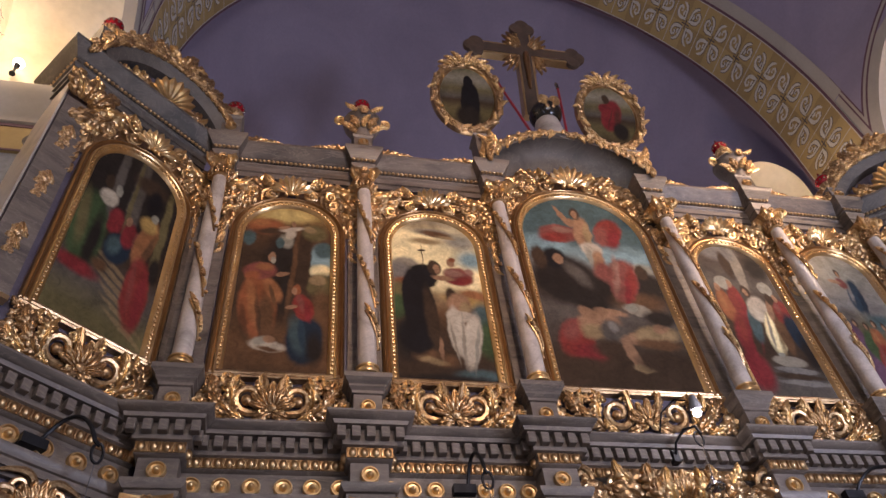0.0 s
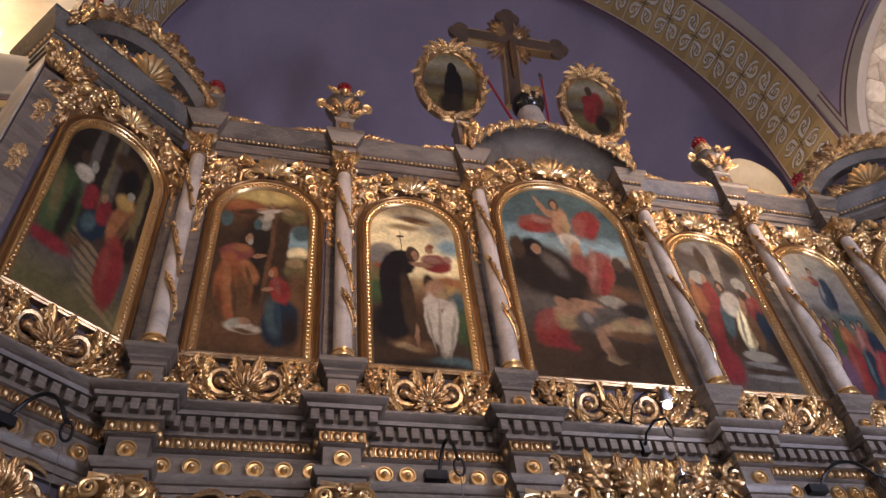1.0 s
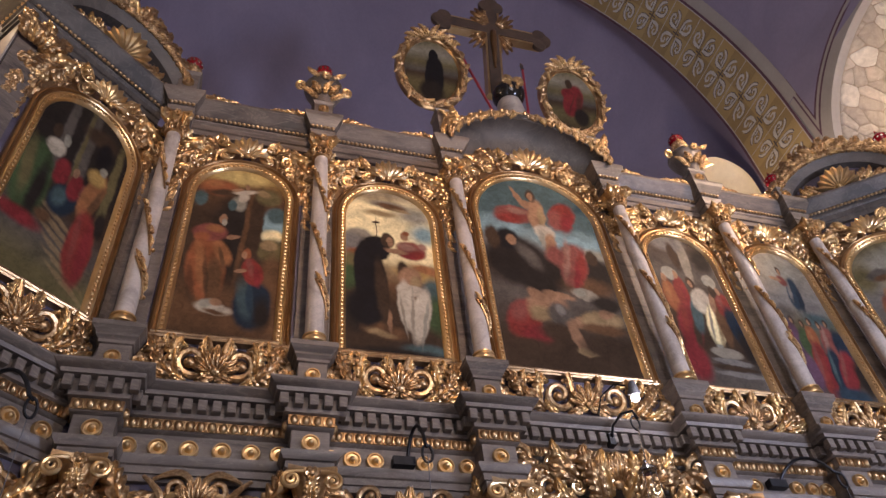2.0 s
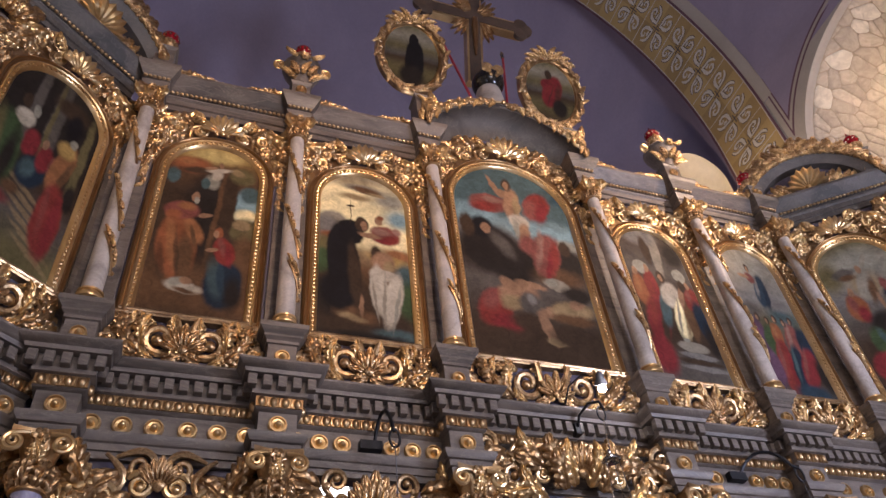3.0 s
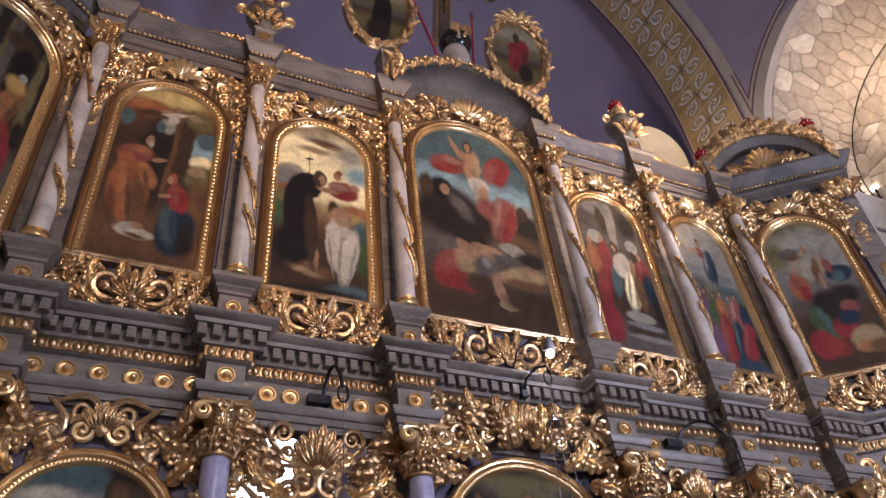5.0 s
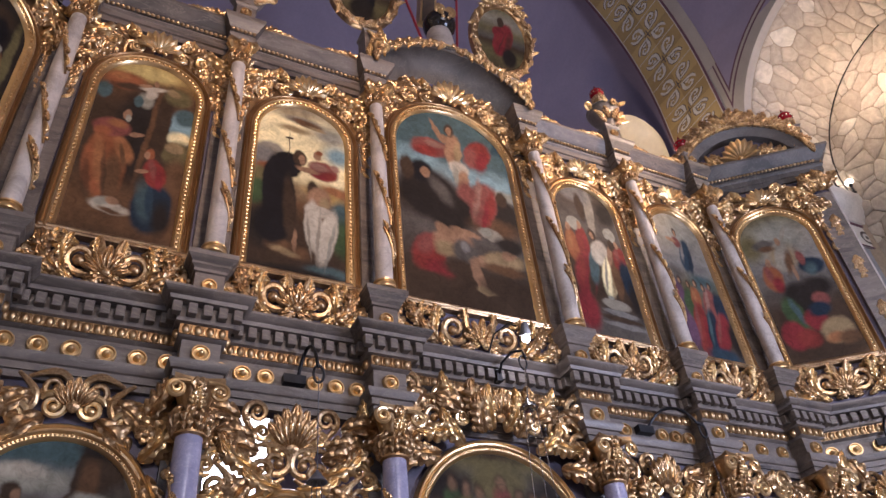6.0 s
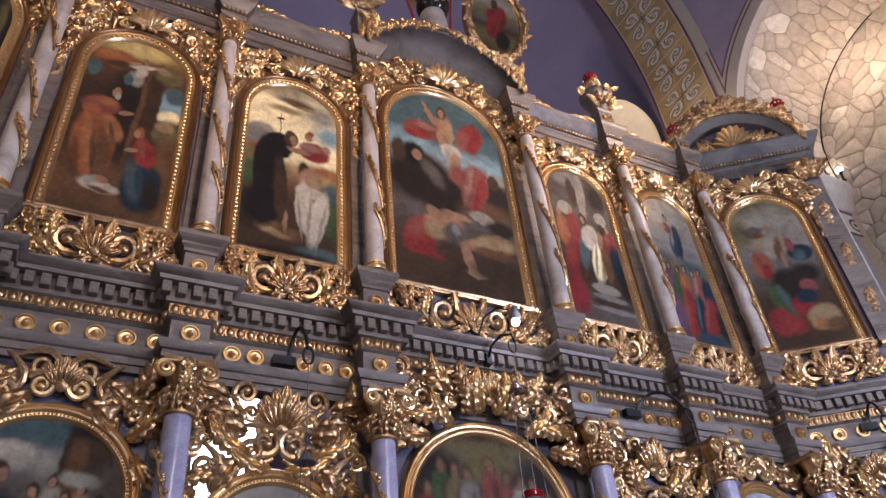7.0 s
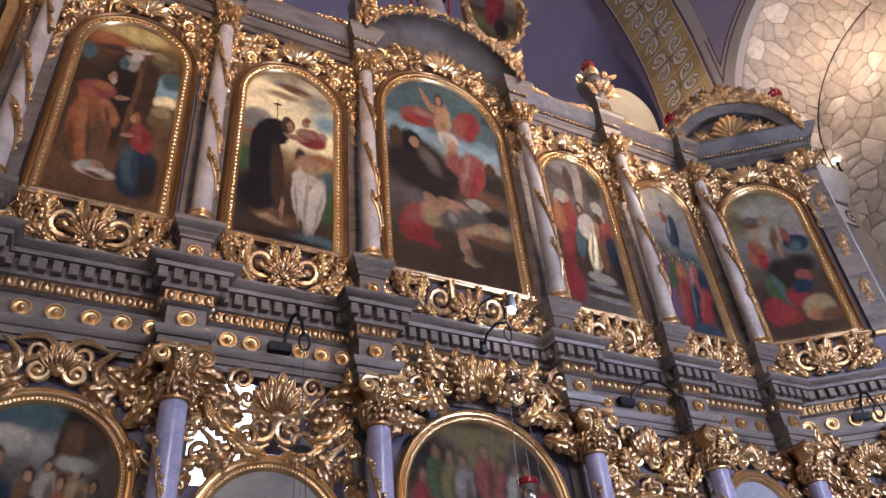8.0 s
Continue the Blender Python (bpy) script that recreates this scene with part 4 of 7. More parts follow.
def paint_solitary(w, h):
    p = Picture("hermit_painting", w, h, ((0.0, "dark"), (0.12, "umber"), (0.28, "umber"), (0.40, "brown"), (0.50, "sand"), (0.57, "cream"), (0.90, "cream"), (1.0, "mist")))
    p.dab("sand", -0.3, 0.97, 0.8, 0.05, 0, 0.7, 0.6).dab("mist", 0.65, 0.86, 0.45, 0.06, 0, 0.7).dab("sky", 0.85, 0.74, 0.35, 0.06, 0, 0.6).dab("stone", 0.02, 0.915, 0.48, 0.026, -4, 0.4).dab("brown", 0.08, 0.905, 0.36, 0.022, -8, 0.4).dab("sand", 0.32, 0.885, 0.22, 0.012, -10, 0.5).dab("sand", -0.2, 0.85, 0.4, 0.02, 0, 0.6)
    p.dab("stone", -0.72, 0.655, 0.36, 0.075, 0, 0.2).dab("grey", -0.86, 0.62, 0.26, 0.08, 0, 0.3).dab("rust", -0.70, 0.575, 0.30, 0.030, 0, 0.4).dab("olive", -0.88, 0.50, 0.26, 0.07, 0, 0.35).dab("green", -0.92, 0.42, 0.24, 0.07)
    p.dab("orange", 0.78, 0.515, 0.34, 0.030, -12, 0.5).dab("gold", 0.60, 0.47, 0.5, 0.030, -14, 0.5).dab("teal", 0.92, 0.37, 0.28, 0.09, 0, 0.4).dab("green", 0.95, 0.26, 0.26, 0.10, 0, 0.4).dab("dark", -0.7, 0.24, 0.5, 0.12, 0, 0.5)
    p.dab("brown", -0.20, 0.145, 0.45, 0.040, -10, 0.35).dab("sand", -0.30, 0.135, 0.28, 0.018, -14, 0.45).dab("umber", -0.55, 0.09, 0.4, 0.035, 0, 0.4).dab("teal", 0.62, 0.065, 0.45, 0.030, 0, 0.4).dab("dark", 0.1, 0.04, 0.9, 0.025, 0, 0.5)
    p.dab("black", -0.46, 0.43, 0.36, 0.235, 5, 0.10).dab("black", -0.30, 0.62, 0.30, 0.075, 10, 0.12).dab("black", -0.60, 0.26, 0.34, 0.10, 10, 0.2).dab("umber", -0.22, 0.36, 0.14, 0.18, 4, 0.35).dab("umber", -0.05, 0.675, 0.15, 0.050, 0, 0.2).dab("flesh", 0.0, 0.665, 0.065, 0.030, 0, 0.3).dab("flesh", -0.08, 0.20, 0.05, 0.05, 0, 0.4)
    p.dab("rose", 0.48, 0.625, 0.36, 0.058, -6, 0.2).dab("pink", 0.38, 0.645, 0.22, 0.022, -10, 0.5).dab("red", 0.62, 0.60, 0.18, 0.028, 6, 0.4).dab("crimson", 0.40, 0.59, 0.20, 0.018, -6, 0.5).dab("pink", 0.76, 0.66, 0.10, 0.022, 20, 0.4).dab("flesh", 0.36, 0.715, 0.095, 0.030, 0, 0.25).dab("rust", 0.40, 0.735, 0.08, 0.014, 0, 0.4).dab("flesh", 0.14, 0.61, 0.26, 0.016, -6, 0.3)
    p.dab("umber", 0.26, 0.505, 0.13, 0.045, 0, 0.3).dab("flesh", 0.42, 0.46, 0.27, 0.060, -16, 0.2).dab("sand", 0.54, 0.43, 0.12, 0.04, -10, 0.5).dab("white", 0.30, 0.30, 0.20, 0.135, 3, 0.16).dab("white", 0.60, 0.25, 0.20, 0.150, -10, 0.2).dab("white", 0.42, 0.385, 0.30, 0.030, -6, 0.25).dab("stone", 0.42, 0.25, 0.04, 0.12, -2, 0.5).dab("stone", 0.22, 0.24, 0.03, 0.10, 6, 0.5).dab("mist", 0.68, 0.22, 0.04, 0.12, -10, 0.5)
    p.dab("umber", -0.30, 0.745, 0.012, 0.075, 0, 0.3).dab("umber", -0.30, 0.785, 0.085, 0.008, 8, 0.3)
    return p.done()


def paint_rising(w, h):
    p = Picture("resurrection_painting", w, h, ((0.0, "umber"), (0.16, "umber"), (0.36, "smoke"), (0.50, "umber"), (0.60, "grey"), (0.72, "teal"), (0.88, "teal"), (1.0, "teal")))
    p.dab("sky", 0.50, 0.66, 0.7, 0.06, 0, 0.6).dab("sky", -0.7, 0.70, 0.4, 0.06, 0, 0.6).dab("mist", 0.75, 0.60, 0.4, 0.025, 0, 0.6)
    p.dab("dark", -0.50, 0.52, 0.52, 0.13, 0, 0.2).dab("dark", -0.15, 0.46, 0.34, 0.11, -10, 0.25).dab("black", -0.60, 0.63, 0.17, 0.060, 0, 0.25).dab("flesh", -0.54, 0.625, 0.075, 0.028, 0, 0.3).dab("umber", -0.85, 0.63, 0.13, 0.06, 0, 0.3).dab("smoke", -0.30, 0.55, 0.12, 0.07, 30, 0.5).dab("dark", 0.82, 0.50, 0.30, 0.08, 0, 0.3).dab("umber", 0.78, 0.58, 0.10, 0.04).dab("brown", 0.55, 0.42, 0.4, 0.05, 0, 0.5)
    p.dab("rose", -0.40, 0.775, 0.36, 0.052, 8, 0.18).dab("red", -0.48, 0.755, 0.24, 0.028, 10, 0.5).dab("pink", -0.32, 0.80, 0.16, 0.016, 0, 0.5).dab("red", 0.46, 0.805, 0.22, 0.085, -24, 0.2).dab("rose", 0.34, 0.78, 0.14, 0.06, -14, 0.4).dab("crimson", 0.52, 0.77, 0.10, 0.06, -20, 0.5)
    p.dab("flesh", 0.0, 0.795, 0.155, 0.090, -6, 0.2).dab("sand", 0.08, 0.775, 0.06, 0.07, -6, 0.5).dab("flesh", -0.26, 0.885, 0.045, 0.065, 22, 0.25).dab("flesh", -0.16, 0.85, 0.10, 0.020, -20, 0.3).dab("umber", -0.02, 0.905, 0.085, 0.036, 0, 0.25).dab("flesh", -0.02, 0.90, 0.05, 0.026, 0, 0.3).dab("white", 0.07, 0.695, 0.17, 0.040, -10, 0.25).dab("flesh", 0.12, 0.63, 0.10, 0.060, -8, 0.3).dab("mist", 0.0, 0.66, 0.06, 0.05, 0, 0.4)
    p.dab("rose", 0.42, 0.535, 0.24, 0.120, -14, 0.18).dab("pink", 0.32, 0.56, 0.06, 0.10, -12, 0.5).dab("red", 0.54, 0.52, 0.08, 0.10, -16, 0.5).dab("rose", 0.16, 0.57, 0.16, 0.05, 0, 0.4).dab("crimson", 0.42, 0.47, 0.05, 0.08, -14, 0.5)
    p.dab("red", -0.60, 0.235, 0.26, 0.090, -20, 0.18).dab("rose", -0.66, 0.27, 0.12, 0.05, -24, 0.5).dab("crimson", -0.46, 0.17, 0.22, 0.04, -12, 0.4).dab("umber", -0.62, 0.10, 0.5, 0.05, 0, 0.4)
    p.dab("flesh", -0.20, 0.31, 0.32, 0.060, 14, 0.2).dab("sand", -0.30, 0.27, 0.20, 0.035, 10, 0.4).dab("flesh", 0.04, 0.365, 0.24, 0.018, -10, 0.3).dab("flesh", -0.36, 0.36, 0.10, 0.030, 40, 0.3).dab("smoke", -0.02, 0.27, 0.20, 0.055, 0, 0.25).dab("grey", 0.0, 0.295, 0.07, 0.024, 0, 0.4).dab("umber", -0.10, 0.19, 0.30, 0.04, 0, 0.4)
    p.dab("flesh", 0.40, 0.255, 0.34, 0.030, 14, 0.25).dab("sand", 0.62, 0.265, 0.34, 0.045, 6, 0.25).dab("brown", 0.60, 0.225, 0.34, 0.025, 0, 0.4).dab("flesh", 0.72, 0.30, 0.12, 0.022, 20, 0.3).dab("flesh", 0.16, 0.17, 0.09, 0.070, 16, 0.25).dab("sand", 0.26, 0.115, 0.16, 0.016, -10, 0.3).dab("umber", 0.6, 0.14, 0.4, 0.05, 0, 0.4).dab("stone", 0.48, 0.385, 0.22, 0.030, -16, 0.2).dab("mist", 0.40, 0.395, 0.10, 0.020, -16, 0.3).dab("dark", 0.78, 0.35, 0.24, 0.035, 0, 0.4)
    return p.done()


def paint_temple(w, h):
    p = Picture("temple_painting", w, h, ((0.0, "smoke"), (0.12, "smoke"), (0.24, "umber"), (0.55, "umber"), (0.72, "smoke"), (1.0, "umber")))
    p.dab("stone", 0.16, 0.84, 0.16, 0.16, -4, 0.2).dab("grey", -0.2, 0.95, 0.5, 0.06, 0, 0.4).dab("umber", -0.15, 0.86, 0.14, 0.10, 0, 0.3).dab("mist", -0.52, 0.725, 0.24, 0.048, 0, 0.12).dab("mist", 0.66, 0.70, 0.20, 0.048, 0, 0.12).dab("dark", 0.70, 0.84, 0.3, 0.08, 0, 0.4)
    p.dab("rust", -0.74, 0.57, 0.22, 0.110, 0, 0.2).dab("orange", -0.80, 0.60, 0.09, 0.06, 0, 0.5).dab("red", -0.36, 0.61, 0.20, 0.100, -4, 0.18).dab("crimson", -0.28, 0.56, 0.07, 0.08, 0, 0.5).dab("crimson", -0.55, 0.38, 0.32, 0.150, -8, 0.2).dab("red", -0.62, 0.42, 0.10, 0.10, -10, 0.5).dab("umber", -0.40, 0.34, 0.10, 0.12, -10, 0.5).dab("teal", -0.18, 0.46, 0.16, 0.12, -10, 0.25)
    p.dab("white", 0.14, 0.555, 0.30, 0.085, -10, 0.18).dab("cream", 0.26, 0.41, 0.24, 0.130, -12, 0.18).dab("sand", 0.36, 0.40, 0.07, 0.12, -12, 0.5).dab("stone", 0.16, 0.42, 0.04, 0.12, -12, 0.5).dab("umber", 0.02, 0.675, 0.11, 0.042, 0, 0.25).dab("flesh", 0.0, 0.665, 0.055, 0.024, 0, 0.3)
    p.dab("brown", 0.54, 0.44, 0.18, 0.170, -6, 0.2).dab("flesh", 0.46, 0.55, 0.08, 0.07, -10, 0.3).dab("red", 0.78, 0.545, 0.22, 0.080, -10, 0.2).dab("rose", 0.72, 0.57, 0.08, 0.04, 0, 0.5).dab("navy", 0.86, 0.41, 0.20, 0.120, 0, 0.25).dab("flesh", -0.36, 0.72, 0.075, 0.028).dab("flesh", -0.76, 0.69, 0.075, 0.028).dab("umber", 0.60, 0.63, 0.10, 0.04).dab("flesh", 0.78, 0.635, 0.07, 0.026)
    p.dab("stone", 0.22, 0.235, 0.46, 0.032, -4, 0.15).dab("grey", 0.3, 0.185, 0.55, 0.018, -4, 0.2).dab("umber", 0.3, 0.15, 0.7, 0.014, -4, 0.3).dab("grey", 0.35, 0.115, 0.7, 0.016, -4, 0.25).dab("mist", 0.10, 0.275, 0.10, 0.012, 0, 0.3).dab("crimson", -0.74, 0.17, 0.34, 0.110, 0, 0.35).dab("dark", 0.90, 0.28, 0.16, 0.1, 0, 0.5)
    return p.done()


def paint_ascent(w, h):
    p = Picture("ascension_painting", w, h, ((0.0, "smoke"), (0.15, "umber"), (0.36, "smoke"), (0.50, "olive"), (0.62, "grey"), (0.85, "stone"), (1.0, "stone")))
    p.dab("mist", -0.05, 0.86, 0.55, 0.12, 0, 0.7).dab("teal", 0.45, 0.52, 0.5, 0.07, 0, 0.6).dab("smoke", -0.7, 0.54, 0.4, 0.06, 0, 0.6).dab("grey", 0.5, 0.62, 0.5, 0.05, 0, 0.6)
    p.dab("blue", 0.12, 0.70, 0.22, 0.120, -14, 0.18).dab("navy", 0.24, 0.66, 0.10, 0.09, -14, 0.4).dab("grey", 0.04, 0.73, 0.06, 0.08, -12, 0.5).dab("rose", -0.08, 0.79, 0.16, 0.040, 10, 0.3).dab("flesh", -0.30, 0.80, 0.20, 0.014, -14, 0.35).dab("umber", -0.03, 0.865, 0.08, 0.030).dab("flesh", -0.03, 0.855, 0.05, 0.022)
    p.dab("violet", -0.78, 0.40, 0.28, 0.110, 0, 0.2).dab("rose", -0.84, 0.43, 0.08, 0.06, 0, 0.5).dab("green", -0.42, 0.36, 0.22, 0.100, -8, 0.2).dab("rust", -0.10, 0.40, 0.20, 0.080, -10, 0.2).dab("orange", -0.14, 0.42, 0.06, 0.05, 0, 0.5).dab("rose", 0.42, 0.37, 0.28, 0.120, -14, 0.2).dab("pink", 0.34, 0.40, 0.07, 0.09, -14, 0.5).dab("navy", 0.80, 0.36, 0.24, 0.110, -6, 0.25)
    p.dab("red", -0.28, 0.21, 0.28, 0.170, -10, 0.16).dab("rose", -0.36, 0.25, 0.07, 0.12, -10, 0.5).dab("crimson", -0.16, 0.18, 0.07, 0.14, -10, 0.5).dab("navy", 0.14, 0.20, 0.22, 0.150, -12, 0.2).dab("teal", 0.08, 0.23, 0.06, 0.10, -12, 0.5).dab("crimson", 0.52, 0.20, 0.28, 0.140, -20, 0.2).dab("rose", 0.44, 0.23, 0.07, 0.10, -20, 0.5).dab("violet", -0.76, 0.20, 0.26, 0.120, 0, 0.25).dab("blue", 0.24, 0.06, 0.6, 0.045, 0, 0.4).dab("dark", 0.92, 0.16, 0.2, 0.1, 0, 0.4)
    for i, x in enumerate((-0.84, -0.56, -0.24, 0.06, 0.36, 0.66)):
        p.dab("umber", x, 0.49 + 0.02 * (i % 2), 0.085, 0.028, 0, 0.3).dab("flesh", x - 0.02, 0.485 + 0.02 * (i % 2), 0.05, 0.018, 0, 0.35)
    return p.done()


def paint_stairs(w, h):
    p = Picture("presentation_painting", w, h, ((0.0, "olive"), (0.10, "olive"), (0.24, "smoke"), (0.40, "umber"), (0.60, "dark"), (1.0, "dark")))
    p.dab("smoke", -0.42, 0.80, 0.11, 0.30, 0, 0.3).dab("smoke", 0.06, 0.78, 0.15, 0.28, 0, 0.3).dab("olive", -0.02, 0.78, 0.05, 0.27, 0, 0.5).dab("umber", 0.30, 0.88, 0.40, 0.05, 0, 0.4).dab("olive", 0.80, 0.66, 0.10, 0.28, 0, 0.35).dab("black", 0.46, 0.80, 0.16, 0.08, 0, 0.4)
    for i in range(6):
        p.dab("sand", -0.05 + 0.12 * i, 0.365 - 0.052 * i, 0.50, 0.012, -30, 0.4, 0.7)
    p.dab("green", -0.70, 0.47, 0.38, 0.200, 4, 0.18).dab("olive", -0.86, 0.52, 0.12, 0.14, 6, 0.5).dab("dark", -0.52, 0.42, 0.12, 0.16, 0, 0.5).dab("white", -0.50, 0.68, 0.20, 0.045, 20, 0.25).dab("mist", -0.36, 0.745, 0.08, 0.035, 0, 0.3).dab("umber", -0.60, 0.77, 0.10, 0.04, 0, 0.3).dab("crimson", -0.66, 0.275, 0.44, 0.035, -8, 0.4)
    p.dab("crimson", -0.22, 0.58, 0.17, 0.070, 0, 0.25).dab("navy", -0.02, 0.45, 0.28, 0.085, -8, 0.2).dab("teal", -0.10, 0.46, 0.14, 0.05, -6, 0.5).dab("crimson", 0.12, 0.545, 0.16, 0.070, 0, 0.25).dab("rose", 0.30, 0.535, 0.08, 0.05, 0, 0.3).dab("flesh", 0.04, 0.62, 0.06, 0.026).dab("brown", -0.25, 0.33, 0.16, 0.03, 0, 0.4)
    p.dab("orange", 0.50, 0.56, 0.20, 0.140, -8, 0.2).dab("gold", 0.46, 0.66, 0.20, 0.045, 0, 0.35).dab("brown", 0.60, 0.52, 0.08, 0.10, -8, 0.5).dab("mist", 0.56, 0.715, 0.08, 0.026, 0, 0.3).dab("red", 0.58, 0.29, 0.28, 0.180, 3, 0.16).dab("crimson", 0.70, 0.27, 0.10, 0.15, 0, 0.5).dab("rose", 0.46, 0.33, 0.07, 0.12, 4, 0.5, 0.5).dab("dark", 0.84, 0.44, 0.11, 0.07, 0, 0.3)
    return p.done()


def paint_spirit(w, h):
    p = Picture("gethsemane_painting", w, h, ((0.0, "brown"), (0.08, "umber"), (0.35, "umber"), (0.50, "smoke"), (0.66, "grey"), (0.85, "stone"), (1.0, "olive")))
    p.dab("mist", 0.05, 0.84, 0.55, 0.10, 0, 0.7).dab("olive", -0.8, 0.80, 0.3, 0.1, 0, 0.6).dab("sand", 0.0, 0.70, 0.4, 0.08, 0, 0.6)
    p.dab("stone", -0.02, 0.70, 0.22, 0.100, -14, 0.2).dab("brown", 0.08, 0.66, 0.10, 0.08, -14, 0.5).dab("smoke", -0.42, 0.80, 0.30, 0.035, 10, 0.3).dab("brown", -0.36, 0.77, 0.20, 0.022, 0, 0.5).dab("stone", 0.24, 0.85, 0.07, 0.060, -24, 0.3).dab("flesh", 0.02, 0.81, 0.085, 0.030, 0, 0.3).dab("flesh", 0.10, 0.58, 0.05, 0.05, 0, 0.4)
    p.dab("rust", -0.52, 0.57, 0.26, 0.090, 0, 0.2).dab("rose", -0.58, 0.60, 0.10, 0.05, 0, 0.5).dab("crimson", -0.44, 0.52, 0.14, 0.05, 0, 0.4).dab("flesh", -0.48, 0.675, 0.075, 0.030).dab("navy", 0.62, 0.61, 0.36, 0.055, -8, 0.22).dab("teal", 0.56, 0.59, 0.16, 0.04, -10, 0.5).dab("rose", 0.42, 0.67, 0.10, 0.050, 0, 0.3).dab("dark", 0.0, 0.42, 0.44, 0.10, 10, 0.3).dab("dark", 0.5, 0.47, 0.4, 0.06, 0, 0.4)
    p.dab("green", -0.36, 0.31, 0.26, 0.130, 10, 0.2).dab("teal", -0.30, 0.34, 0.08, 0.08, 10, 0.5).dab("crimson", -0.62, 0.20, 0.32, 0.090, 0, 0.2).dab("red", -0.30, 0.17, 0.30, 0.055, -14, 0.3).dab("crimson", 0.08, 0.27, 0.30, 0.065, 16, 0.25).dab("rose", 0.44, 0.39, 0.22, 0.045, 14, 0.3).dab("navy", 0.30, 0.33, 0.30, 0.045, 10, 0.3).dab("sand", 0.50, 0.19, 0.44, 0.075, 14, 0.2).dab("orange", 0.36, 0.15, 0.26, 0.03, 10, 0.4).dab("brown", 0.70, 0.14, 0.3, 0.04, 10, 0.4).dab("umber", 0.0, 0.05, 0.8, 0.04, 0, 0.4)
    return p.done()


def paint_entry(w, h):
    p = Picture("entry_painting", w, h, ((0.0, "umber"), (0.30, "umber"), (0.48, "smoke"), (0.58, "olive"), (0.68, "smoke"), (0.80, "grey"), (0.92, "teal"), (1.0, "teal")))
    p.dab("mist", -0.3, 0.82, 0.6, 0.05, 0, 0.6).dab("white", -0.45, 0.86, 0.32, 0.03, 0, 0.6).dab("umber", 0.52, 0.78, 0.34, 0.30, 0, 0.10).dab("brown", 0.40, 0.74, 0.12, 0.24, 0, 0.4).dab("smoke", 0.82, 0.66, 0.3, 0.16, 0, 0.3).dab("dark", 0.5, 0.98, 0.3, 0.05, 0, 0.4)
    p.dab("navy", -0.46, 0.530, 0.34, 0.150, -16, 0.2).dab("red", -0.64, 0.620, 0.20, 0.090, -10, 0.2).dab("crimson", -0.72, 0.530, 0.16, 0.10, -10, 0.4).dab("umber", -0.46, 0.755, 0.12, 0.055, 0, 0.25).dab("flesh", -0.40, 0.745, 0.06, 0.032, 0, 0.3).dab("rust", -0.56, 0.690, 0.14, 0.04, 0, 0.4)
    for i, (x, z) in enumerate(((-0.02, 0.64), (0.18, 0.69), (0.36, 0.62), (0.54, 0.67), (0.74, 0.61), (0.06, 0.52), (0.30, 0.50), (0.62, 0.50))):
        p.dab(("brown", "stone", "rust", "sand", "smoke", "sand", "brown", "crimson")[i], x, z - 0.07, 0.13, 0.095, 0, 0.3).dab("umber", x + 0.05, z - 0.09, 0.05, 0.07, 0, 0.5, 0.7).dab("umber", x, z + 0.045, 0.07, 0.036, 0, 0.3).dab("flesh", x - 0.015, z + 0.035, 0.045, 0.024, 0, 0.35)
    p.dab("mist", 0.48, 0.745, 0.24, 0.035, -6, 0.35)
    return p.done()


def paint_supper(w, h):
    p = Picture("supper_painting", w, h, ((0.0, "umber"), (0.30, "violet"), (0.50, "smoke"), (0.70, "umber"), (0.84, "smoke"), (0.95, "olive"), (1.0, "umber")))
    p.dab("olive", 0.0, 0.86, 0.36, 0.10, 0, 0.3).dab("dark", -0.7, 0.8, 0.3, 0.12, 0, 0.5).dab("dark", 0.7, 0.8, 0.3, 0.12, 0, 0.5)
    for i, (x, z) in enumerate(((-0.80, 0.56), (-0.62, 0.68), (-0.44, 0.66), (-0.26, 0.64), (0.02, 0.70), (0.24, 0.64), (0.42, 0.63), (0.60, 0.62), (0.80, 0.56))):
        p.dab(("crimson", "green", "olive", "grey", "rose", "rose", "mist", "violet", "crimson")[i], x, z + 0.03, 0.13, 0.110, 0, 0.3).dab("umber", x + 0.05, z + 0.01, 0.05, 0.08, 0, 0.5, 0.7).dab("umber", x, z + 0.165, 0.07, 0.042, 0, 0.6, 0.8).dab("flesh", x, z + 0.155, 0.045, 0.028, 0, 0.8, 0.6)
    p.dab("mist", 0.06, 0.58, 0.62, 0.035, -3, 0.2).dab("white", -0.05, 0.595, 0.4, 0.015, -3, 0.3).dab("stone", 0.1, 0.53, 0.55, 0.03, 0, 0.5).dab("violet", -0.6, 0.46, 0.34, 0.12, 0, 0.4).dab("navy", 0.2, 0.41, 0.5, 0.08, 0, 0.4).dab("crimson", 0.75, 0.46, 0.25, 0.12, 0, 0.4)
    return p.done()


# ---------------------------------------------------------------- icons in their frames


